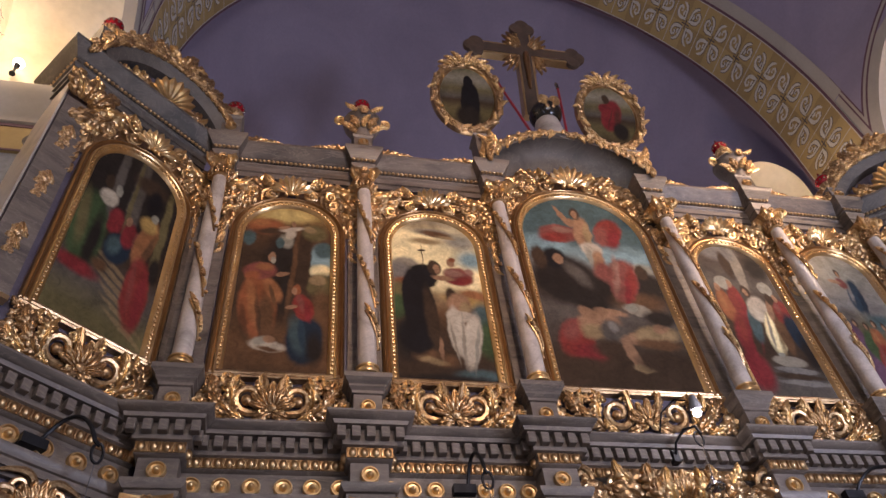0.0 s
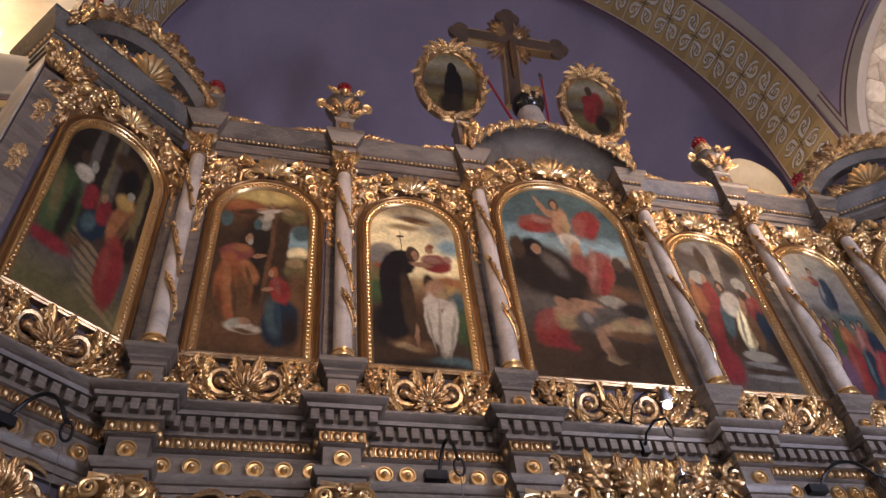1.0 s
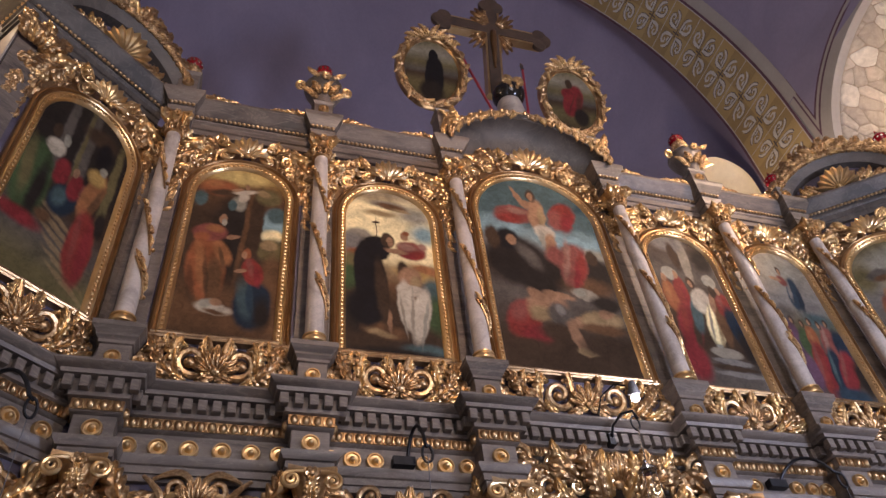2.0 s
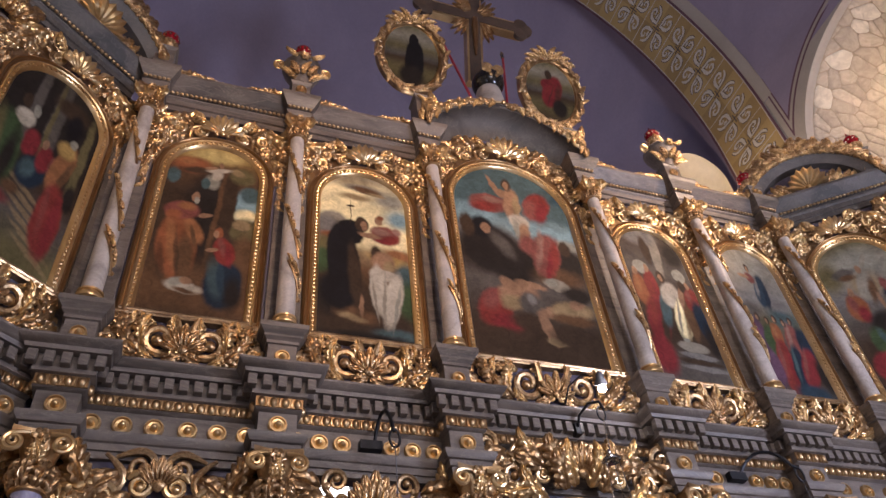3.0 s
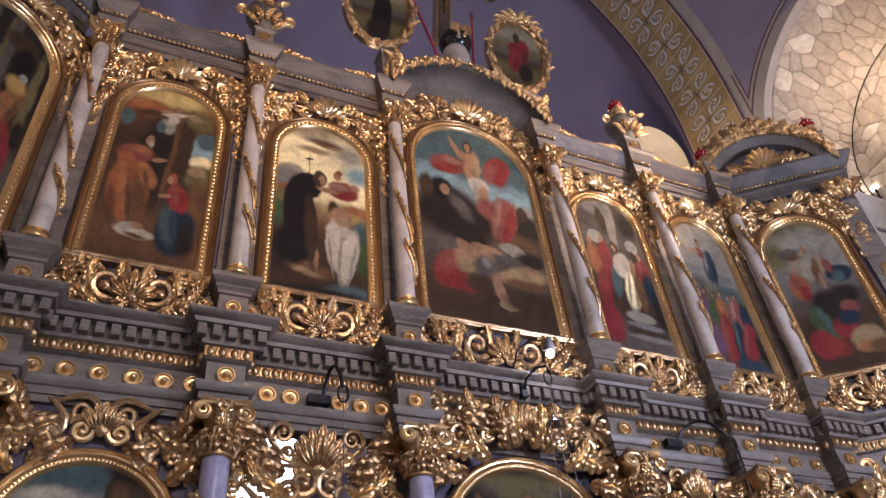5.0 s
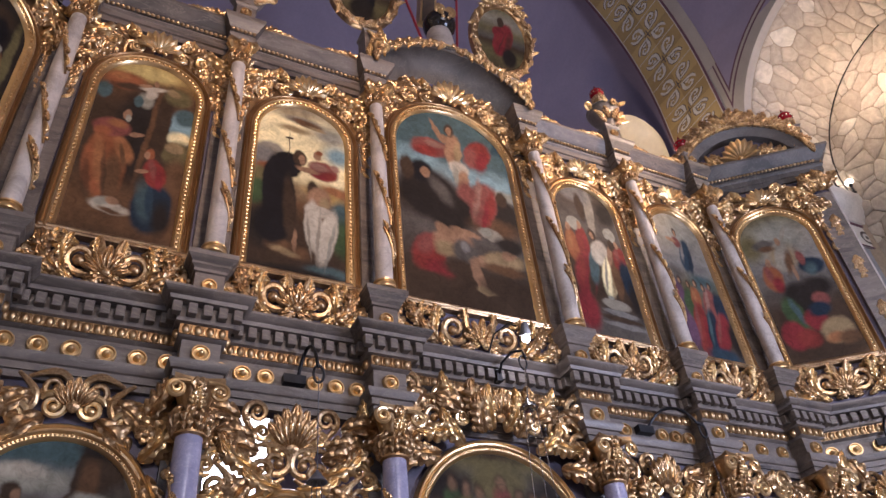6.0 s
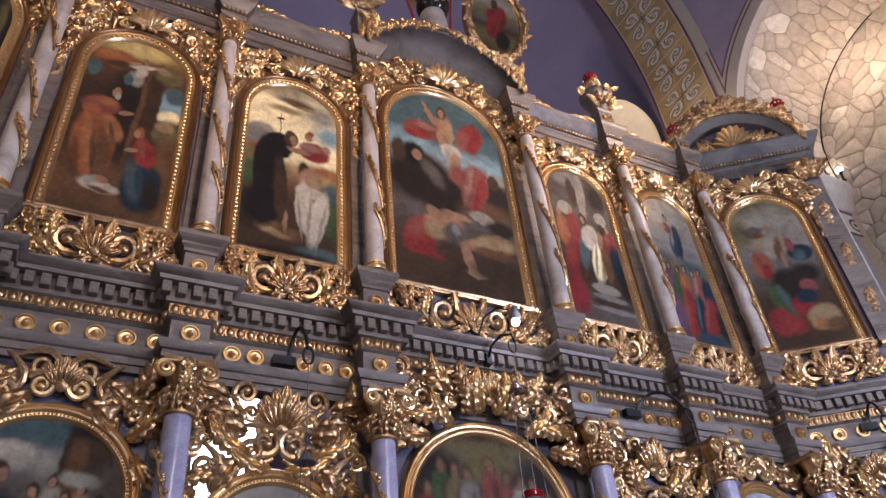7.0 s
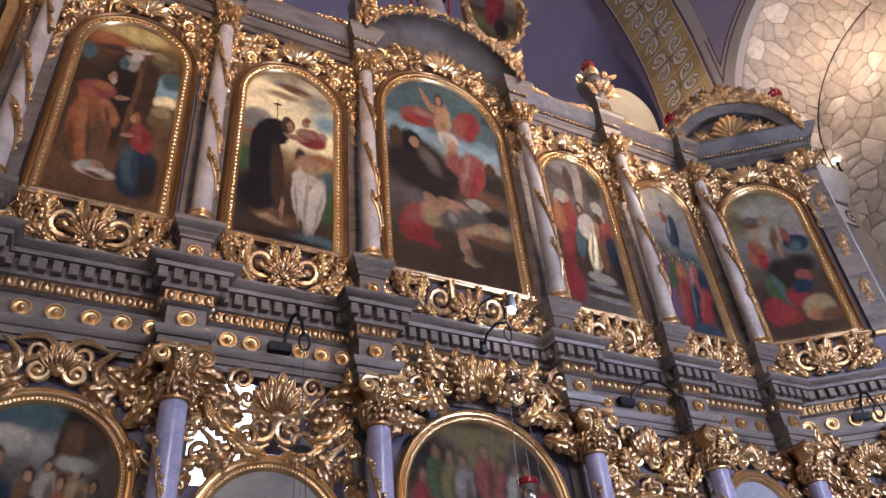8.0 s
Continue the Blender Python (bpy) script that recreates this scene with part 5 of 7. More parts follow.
def icon(m, c, half, z0, top, mat_maker, label, name="icon", out=0.0, rim=0.105, sill=True, frame_mat=None, bead=0.0115):
    """A round-headed icon: canvas, stepped gilded frame, bead course, and a straight sill moulding."""
    root = thing(name, label, "icon", m @ Matrix.Translation((c, -out, z0)), "icons")
    zs = top - z0 - half
    bm = bmesh.new()
    arch_sheet(bm, half - rim + 0.01, 0.03, zs, -0.012, 24)
    part("canvas", bm, mat_maker(half - rim, zs + half - rim) if callable(mat_maker) else mat_maker, root, smooth=False)
    bm = bmesh.new()
    k = rim / 0.105
    arch_sweep(bm, [(0.0, 0.0), (0.0, 0.030), (0.006, 0.042), (0.018 * k, 0.050), (0.026 * k, 0.044), (0.030 * k, 0.034), (0.044 * k, 0.030)], half, 0.0, zs, 24)
    part("outer_frame", bm, frame_mat or BRONZE, root, "brown lacquered outer frame")
    bm = bmesh.new()
    arch_sweep(bm, [(0.044 * k, 0.030), (0.048 * k, 0.046), (0.056 * k, 0.052), (0.064 * k, 0.046), (0.067 * k, 0.034), (0.082 * k, 0.032), (0.086 * k, 0.038), (0.092 * k, 0.034), (0.105 * k, 0.012)], half, 0.0, zs, 24)
    part("inner_frame", bm, GOLD_BRIGHT, root, "burnished gilded inner frame")
    bm = bmesh.new()
    w = half - 0.0745 * k
    length = 2 * zs + math.pi * w
    count = int(length / (bead * 3.1))
    for i in range(count):
        d = (i + 0.5) * length / count
        if d < zs:
            x, z = -w, d
        elif d < zs + math.pi * w:
            a = (d - zs) / w
            x, z = -w * math.cos(a), zs + w * math.sin(a)
        else:
            x, z = w, zs - (d - zs - math.pi * w)
        if z > 0.05:
            ball(bm, (x, -0.036, z), bead, 6, 4)
    tagged(part("beading", bm, GOLD_BRIGHT, root, "course of small gilded beads"), kind="stuff")
    if sill:
        bm = bmesh.new()
        moulding(bm, [(0.0, -0.012), (0.050, -0.012), (0.056, 0.0), (0.050, 0.012), (0.040, 0.018), (0.046, 0.030), (0.042, 0.044), (0.020, 0.055), (0.012, 0.066), (0.0, 0.066)], straight(-half, half))
        part("sill", bm, GOLD_OLD, root, "straight gilded bottom moulding")
    return root


def place_icons():
    texts = (("round-headed nativity painting in a beaded gilded frame", paint_nativity), ("round-headed painting of a black robed hermit in a gilded frame", paint_solitary),
             ("large round-headed resurrection painting in a beaded gilded frame", paint_rising), ("round-headed temple scene painting in a beaded gilded frame", paint_temple),
             ("round-headed ascension painting in a beaded gilded frame", paint_ascent))
    for i, ((a, b), (text, maker)) in enumerate(zip(ICONS, texts)):
        icon(FRONT, (a + b) / 2, (b - a) / 2, 4.583, 6.83 if i == 2 else 6.36, maker, text)
    icon(CANT_L, 0.0, 0.425, 4.583, 6.36, paint_stairs, "round-headed dark stair scene painting on the canted end")
    icon(CANT_R, 0.0, 0.425, 4.583, 6.36, paint_spirit, "round-headed dark night scene painting on the canted end")


place_icons()

# ---------------------------------------------------------------- carved and gilded fields


def carved_panel(m, c, half):
    """Pierced scroll panel under an icon: palmette between two scrolls, acanthus running to flowers at the ends."""
    root = thing("carved_panel", "pierced gilded acanthus scroll panel below an icon", "carved panel", m, "carved panels")
    o, zm = 0.012, 4.425
    k = half / 0.42
    # palmette between two rings
    for i in range(-3, 4):
        carve(root, PETAL, c + 0.008 * i, zm - 0.075, o + 0.022, 90 - 25 * i, 0.165 - 0.016 * abs(i), 1, 0)
    carve(root, BERRY, c, zm - 0.075, o + 0.03, 0, 0.07)
    twin(root, SCROLL_B, c, 0.045, zm - 0.09, o + 0.02, 200, 0.07)
    twin(root, SCROLL, c, 0.135 * k, zm + 0.0, o + 0.012, 265, 0.215)
    twin(root, LEAF_C, c, 0.06 * k, zm + 0.035, o + 0.008, 62, 0.12)
    twin(root, BERRY, c, 0.095 * k, zm + 0.115, o + 0.012, 0, 0.045)
    # acanthus running outwards, and a flower at each end
    runs = ((0.215, -0.13, 32, 0.19, LEAF), (0.23, -0.05, 74, 0.17, LEAF_C), (0.215, 0.06, 40, 0.12, LEAF_B), (0.275, -0.135, 8, 0.17, LEAF_C), (0.285, -0.05, 44, 0.17, LEAF),
            (0.29, 0.05, 68, 0.11, LEAF_C), (0.335, 0.00, 88, 0.14, LEAF_B), (0.345, -0.13, 40, 0.13, LEAF_B), (0.17, 0.10, 15, 0.11, LEAF_C), (0.255, 0.115, -18, 0.10, LEAF),
            (0.105, -0.14, 170, 0.11, LEAF_B), (0.15, -0.155, 20, 0.12, LEAF_C), (0.36, 0.115, 12, 0.10, LEAF))
    for dx, dz, t, q, mesh in runs:
        twin(root, mesh, c, dx * k, zm + dz, o + 0.008, t, q)
    twin(root, SCROLL_B, c, 0.345 * k, zm + 0.06, o + 0.008, 150, 0.085)
    twin(root, FLOWER, c, 0.405 * k, zm - 0.035, o + 0.016, 10, 0.13)
    twin(root, FLOWER, c, 0.405 * k, zm + 0.065, o + 0.014, 30, 0.075)
    for dx, dz, q in ((0.30, -0.085, 0.045), (0.20, -0.075, 0.04), (0.33, 0.12, 0.04), (0.40, -0.12, 0.05), (0.245, 0.02, 0.035)):
        twin(root, BERRY, c, dx * k, zm + dz, o + 0.016, 0, q)
    return root


def spandrel(m, c, half, top, reach, shell=0.24, seed=0):
    """Carving round an icon's arch: shell at the crown, acanthus, scrolls and fruit packed down both sides."""
    root = thing("arch_carving", "gilded acanthus carving with a shell over an icon's arch", "carving", m, "arch carvings")
    rnd = random.Random(seed)
    zs = top - half
    high = 6.585 if top < 6.6 else 7.10
    carve(root, SHELL, c, top + 0.012, 0.045, 0, shell * 1.22, lean=15)
    twin(root, SCROLL_B, c, shell * 0.62, top + 0.035, 0.035, 175, 0.10)
    twin(root, LEAF_C, c, shell * 0.48, top + 0.13, 0.03, 20, 0.14, 8)
    def room(x, z):
        return x < reach - 0.015 and z < high - 0.03 and (top < 6.6 or z < 6.72 + 0.40 * (1 - (x / 0.70) ** 2))

    # rows of leaves, scrolls, flowers and fruit that follow the arch outwards
    for row, (dr, size) in enumerate(((0.060, 0.150), (0.135, 0.175), (0.220, 0.190), (0.310, 0.185))):
        r = half + dr
        step = 0.092 / r
        a = radians(80) - step * 0.5 * (row % 2)
        k = row
        while a > radians(4 if row < 2 else 20):
            x, z = r * math.cos(a), zs + r * math.sin(a)
            t = math.degrees(a)
            if room(x, z) and x > shell * 0.60:
                way = t - 92 + rnd.uniform(-26, 26) + 34 * (row % 2)
                pick = k % 6
                if pick == 1:
                    twin(root, SCROLL, c, x, z, 0.026, rnd.uniform(0, 360), size * rnd.uniform(0.66, 0.80))
                elif pick == 3:
                    twin(root, SCROLL_B, c, x, z, 0.030, way + 90, size * 0.62)
                elif pick == 4 and row:
                    twin(root, FLOWER, c, x, z, 0.034, rnd.uniform(0, 60), size * 0.62)
                else:
                    twin(root, (LEAF, LEAF_C, LEAF_B)[k % 3], c, x, z, 0.022 + 0.01 * (k % 2), way, size * rnd.uniform(0.95, 1.2))
                if k % 2:
                    b = a - step * 0.5
                    twin(root, BERRY, c, (r + 0.035) * math.cos(b), zs + (r + 0.035) * math.sin(b), 0.030, 0, rnd.uniform(0.045, 0.062))
            a -= step
            k += 1
    for sg in (-1, 1):
        bm = bmesh.new()
        rim, edge = [], []
        for i in range(25):
            a = radians(86 - 84 * i / 24)
            r = half + 0.01
            while r < half + 0.36 and room((r + 0.02) * math.cos(a), zs + (r + 0.02) * math.sin(a)):
                r += 0.01
            rim.append((c + sg * half * math.cos(a), -0.016, zs + half * math.sin(a)))
            edge.append((c + sg * r * math.cos(a), -0.016, zs + r * math.sin(a)))
        grid_faces(bm, [rim, edge, [(x, 0.0, z) for x, y, z in edge]])
        part("ground", bm, GOLD_OLD, root, "worn gilded ground behind the carving", smooth=False)
    # the large leaf in the corner, sweeping down beside the capital
    if top < 6.6:
        twin(root, LEAF_C, c, reach - 0.20, high - 0.085, 0.05, -42, 0.25)
        twin(root, LEAF, c, reach - 0.13, high - 0.20, 0.05, -62, 0.22)
    for i in range(6):
        twin(root, (LEAF, LEAF_B, LEAF_C)[i % 3], c, half + 0.036, zs + 0.10 - 0.062 * i, 0.022, -84 + 24 * (i % 2), 0.105 - 0.009 * i)
    return root


for i, (a, b) in enumerate(ICONS):
    c, half = (a + b) / 2, (b - a) / 2
    carved_panel(FRONT, c, half)
    spandrel(FRONT, c, half, 6.83 if i == 2 else 6.36, half + 0.085, 0.30 if i == 2 else 0.24, 50 + i)
for m in (CANT_L, CANT_R):
    carved_panel(m, 0, 0.42)
    spandrel(m, 0, 0.425, 6.36, 0.475, 0.24, 60)


def field_carving(m, c, reach, half, top, z1, label, seed, fan=0.26, pitch=0.115):
    """Dense carving of the lower tier: scrolls, leaves and fruit that fill the field over an arch, mirrored about its middle."""
    root = thing("lower_carving", label, "carving", m, "lower carvings")
    rnd = random.Random(seed)
    zs = top - half
    spots = []
    z = z1 - 0.055
    row = 0
    while z > zs - 0.45:
        x = (0.10 if z > z1 - fan * 1.15 else 0.045) + (row % 2) * pitch * 0.5
        while x < reach:
            d = math.hypot(x, z - zs) if z > zs else x
            if d > half + 0.045 and not (x < fan * 0.42 and z > z1 - fan * 1.05):
                spots.append((x, z))
            x += pitch
        z -= pitch * 0.86
        row += 1
    for i, (x, z) in enumerate(spots):
        x, z = x + rnd.uniform(-0.02, 0.02), z + rnd.uniform(-0.02, 0.02)
        kind = i % 5
        a = math.degrees(math.atan2(z - zs, x))
        if kind == 0:
            twin(root, SCROLL, c, x, z, 0.02 + rnd.uniform(0, 0.02), rnd.uniform(0, 360), rnd.uniform(0.14, 0.18))
        elif kind == 3:
            twin(root, SCROLL_B, c, x, z, 0.03, rnd.uniform(0, 360), rnd.uniform(0.085, 0.12))
        elif kind == 4 and i % 2:
            twin(root, FLOWER, c, x, z, 0.035, rnd.uniform(0, 60), 0.11)
        else:
            twin(root, (LEAF, LEAF_B, LEAF_C)[i % 3], c, x - 0.05 * math.cos(radians(a)), z - 0.05, 0.015 + rnd.uniform(0, 0.02), a - 60 + rnd.uniform(-50, 60), rnd.uniform(0.19, 0.25), 8)
        if i % 3 == 0:
            twin(root, BERRY, c, x + 0.05, z - 0.03, 0.025, rnd.uniform(0, 360), rnd.uniform(0.05, 0.075))
    for i in range(-3, 4):
        carve(root, PETAL, c + 0.010 * i, z1 - fan * 0.98, 0.05, 90 - 15 * i, fan * (0.94 - 0.09 * abs(i)), 1, 10)
    carve(root, BERRY, c, z1 - fan * 1.02, 0.05, 0, 0.08)
    twin(root, SCROLL_B, c, 0.085, z1 - fan * 1.02, 0.04, 150, 0.13)
    return root


LOWER_ARCHES = ((0, 0.450, 3.43, paint_entry, "round-headed entry scene painting in a gilded frame"), (1, 0.425, 3.205, PLAIN_PANEL, "round-headed plain olive panel over a side door"),
                (2, 0.600, 3.635, paint_supper, "round-headed supper painting over the middle doors"), (3, 0.405, 3.215, PLAIN_PANEL, "round-headed plain olive panel over a side door"),
                (4, 0.385, 3.47, BLUE_GREY, "round-headed pale blue painted panel in a gilded frame"))
for i, half, top, maker, label in LOWER_ARCHES:
    a, b = COLUMNS[i], COLUMNS[i + 1]
    c = (a + b) / 2
    icon(FRONT, c, half, 2.25, top, maker, label, "lower_icon", 0.0, 0.085, True, GOLD_BRIGHT, 0.006)
    field_carving(FRONT @ Matrix.Translation((0, -0.075 if i == 2 else 0, 0)), c, (b - a) / 2 - 0.10, half, top, 3.66 if i != 2 else 3.93, "dense gilded carving of scrolls, leaves and fruit over an arch", 11 + i, (0.15, 0.24, 0.19, 0.22, 0.13)[i], 0.098 if i == 1 else 0.100)
for j, m in enumerate((CANT_L, CANT_R)):
    icon(m, 0.0, 0.36, 2.05, 3.20, BLUE_GREY, "round-headed pale painted panel on the canted end", "lower_icon", 0.0, 0.085, True, GOLD_BRIGHT, 0.006)
    field_carving(m, 0.0, 0.46, 0.36, 3.20, 3.66, "dense gilded carving of scrolls, leaves and fruit on the canted end", 21 + j, 0.18, 0.09)

# ---------------------------------------------------------------- crest of the screen


def arc_pts(c, half, z0, rise, n=24):
    r = (half * half + rise * rise) / (2 * rise)
    a0 = math.asin(half / r)
    return [(c + r * math.sin(-a0 + 2 * a0 * i / n), z0 + rise - r + r * math.cos(-a0 + 2 * a0 * i / n), -a0 + 2 * a0 * i / n) for i in range(n + 1)]


def arched_hood():
    """Coved marbled hood over the middle icon, its edge set with gilded carving."""
    c = (COLUMNS[2] + COLUMNS[3]) / 2
    root = thing("arched_hood", "grey marbled coved hood with gilded carved edge over an icon", "pediment", FRONT)
    inner, outer = arc_pts(c, 0.70, 6.52, 0.58), arc_pts(c, 0.75, 6.98, 0.40)
    bm = bmesh.new()
    rows = []
    for q in (0, 0.25, 0.5, 0.75, 1.0):
        a = q * math.pi / 2
        o, k = 0.03 + 0.20 * (1 - math.cos(a)), math.sin(a)
        rows.append([(x0 + (x1 - x0) * k, -o, z0 + (z1 - z0 - 0.05) * k) for (x0, z0, _), (x1, z1, _) in zip(inner, outer)])
    for o, d in ((0.25, -0.05), (0.25, -0.02), (0.27, -0.015), (0.27, 0.02), (0.10, 0.03), (0.02, 0.03)):
        rows.append([(x + d * math.sin(a), -o, z + d * math.cos(a)) for x, z, a in outer])
    grid_faces(bm, rows)
    # darker marble than the back board
    part("cove", bm, DARK_AND_SHADED, root)
    bm = bmesh.new()
    line = [(x, z) for x, z, _ in inner]
    for o in (0.004, -0.05):
        bm.faces.new([bm.verts.new((x, -o, z)) for x, z in [(c - 0.70, 6.60)] + line + [(c + 0.70, 6.60)]])
    part("back_board", bm, MARBLE, root, smooth=False)
    edge = arc_pts(c, 0.75, 6.99, 0.41, 30)
    bm = bmesh.new()
    tube(bm, [(x, -0.272, z) for x, z, _ in edge], 0.013, 6)
    part("edge_roll", bm, GOLD, root)
    for i, (x, z, a) in enumerate(edge):
        t = -math.degrees(a)
        sg = 1 if i < 15 else -1
        carve(root, (LEAF, LEAF_B, LEAF_C)[i % 3], x, z + 0.005, 0.255, t + (180 if sg > 0 else 0) + sg * 18, 0.115, sg, 12)
        if i % 2:
            carve(root, (FLOWER, BERRY)[i // 2 % 2], x, z - 0.005, 0.275, 40 * i, 0.06)
    for sg in (-1, 1):
        carve(root, SCROLL_B, c + sg * 0.72, 7.06, 0.25, 90 + sg * 90, 0.15, sg)
        carve(root, LEAF_C, c + sg * 0.66, 7.06, 0.25, 90 - sg * 50, 0.18, sg, 10)


arched_hood()


def top_pedestal(c, tall):
    root = thing("crest_pedestal", "grey marbled crest block set with gilded flowers", "pedestal", FRONT, "crest pedestals")
    bm = bmesh.new()
    w = 0.075
    moulding(bm, [(0.02, 6.93), (0.02, 6.96), (0.0, 6.97), (0.0, tall - 0.03), (0.012, tall - 0.02), (0.018, tall), (-0.07, tall + 0.004)], broken(c, w, 0.15))
    part("block", bm, MARBLE, root)
    part("rosette", ROSETTE_SMALL, None, root, m=Matrix.Translation((c, -0.15, (6.95 + tall) / 2)))
    return root


bm = bmesh.new()
ball(bm, (0, 0, 0), 0.016, 6, 4, 1, 1, 1.7)
GADROON = mesh_of("gadroon", bm, GOLD)


def red_lamp(m, c, o, z, small=False):
    """Votive lamp: gadrooned gilded cup with a ruby glass."""
    root = thing("votive_lamp", "ruby glass votive lamp in a gilded cup", "lamp", m, "votive lamps")
    bm = bmesh.new()
    lathe(bm, [(0.030, 0), (0.045, 0.01), (0.030, 0.025), (0.030, 0.05), (0.062, 0.085), (0.070, 0.105), (0.060, 0.12)], 16, (c, -o, z))
    cup = part("cup", bm, GOLD, root)
    for i in range(14):
        a = 2 * math.pi * i / 14
        part("gadroon", GADROON, None, cup, m=Matrix.Translation((c + 0.062 * math.cos(a), -o + 0.062 * math.sin(a), z + 0.092)))
    bm = bmesh.new()
    lathe(bm, [(0.045, 0.115), (0.062, 0.14), (0.078, 0.175), (0.074, 0.205), (0.052, 0.232), (0.026, 0.255), (0.012, 0.29), (0.003, 0.32)], 16, (c, -o, z))
    part("glass", bm, RED_GLASS, root, "ruby red glass")
    bm = bmesh.new()
    for i in range(12):
        a = 2 * math.pi * i / 12
        ball(bm, (c + 0.074 * math.cos(a), -o + 0.074 * math.sin(a), z + 0.165), 0.011, 6, 4)
    tagged(part("bead_ring", bm, SILVER, root), kind="stuff")
    return root


def urn_lamp(c):
    """Crest finial: block, two gilded scrolled arms, neck and ruby lamp."""
    top_pedestal(c, 7.17)
    root = thing("finial", "marbled finial with gilded scrolled arms carrying a votive lamp", "finial", FRONT, "finials")
    bm = bmesh.new()
    lathe(bm, [(0.075, 7.17), (0.085, 7.20), (0.085, 7.23), (0.120, 7.29), (0.160, 7.38), (0.172, 7.43), (0.150, 7.46), (0.080, 7.48), (0.045, 7.51), (0.036, 7.54)], 20, (c, -0.10, 0))
    part("body", bm, MARBLE, root)
    for sg in (-1, 1):
        carve(root, SCROLL_B, c + sg * 0.195, 7.42, 0.12, 90 - sg * 60, 0.095, sg)
        carve(root, LEAF_C, c + sg * 0.06, 7.42, 0.25, 90 - sg * 84, 0.11, sg)
        carve(root, LEAF, c + sg * 0.045, 7.22, 0.15, 90 - sg * 62, 0.12, sg)
        carve(root, BERRY, c + sg * 0.10, 7.30, 0.20, 0, 0.045)
    for i in range(-2, 3):
        carve(root, (LEAF_C, LEAF)[i % 2], c + 0.045 * i, 7.235, 0.20 - 0.012 * i * i, 90 - 20 * i, 0.12, 1 if i < 0 else -1, lean=28)
    carve(root, FLOWER, c, 7.40, 0.275, 0, 0.09)
    bm = bmesh.new()
    rows = []
    for q, h in ((0.070, 7.445), (0.088, 7.450), (0.102, 7.465), (0.090, 7.482), (0.060, 7.488)):
        rows.append([(c + q * (1 + 0.09 * math.cos(12 * t)) * math.cos(t), -0.10 + q * (1 + 0.09 * math.cos(12 * t)) * math.sin(t), h) for t in [2 * math.pi * i / 72 for i in range(72)]])
    grid_faces(bm, rows, True)
    part("collar", bm, GOLD, root)
    red_lamp(FRONT, c, 0.10, 7.54)


urn_lamp(COLUMNS[1])
urn_lamp(COLUMNS[4])
for c in (COLUMNS[2], COLUMNS[3]):
    t = top_pedestal(c, 7.40)
    for i in range(5):
        twin(t, LEAF_C, c, 0.02, 7.00 + 0.07 * i, 0.15, 40 + 20 * i, 0.10, 10)
for c, tall in ((COLUMNS[0], 7.26), (COLUMNS[5], 7.13)):
    top_pedestal(c, tall)
    red_lamp(FRONT, c, 0.10, tall + 0.004)
for i in (0, 1, 3, 4):
    a, b = COLUMNS[i], COLUMNS[i + 1]
    root = thing("crest_spray", "low gilded acanthus spray on the cornice", "carving", FRONT, "crest sprays")
    mid, run = (a + b) / 2, (b - a) / 2
    for k in range(5):
        twin(root, (LEAF, LEAF_C)[k % 2], mid, run - 0.13 - 0.075 * k, 6.945, 0.08, 155 - 3 * k, 0.19 - 0.026 * k, 8)
    twin(root, BERRY, mid, run - 0.52, 6.952, 0.08, 0, 0.035)
    twin(root, SCROLL_B, mid, run - 0.16, 7.0, 0.08, 20, 0.10)


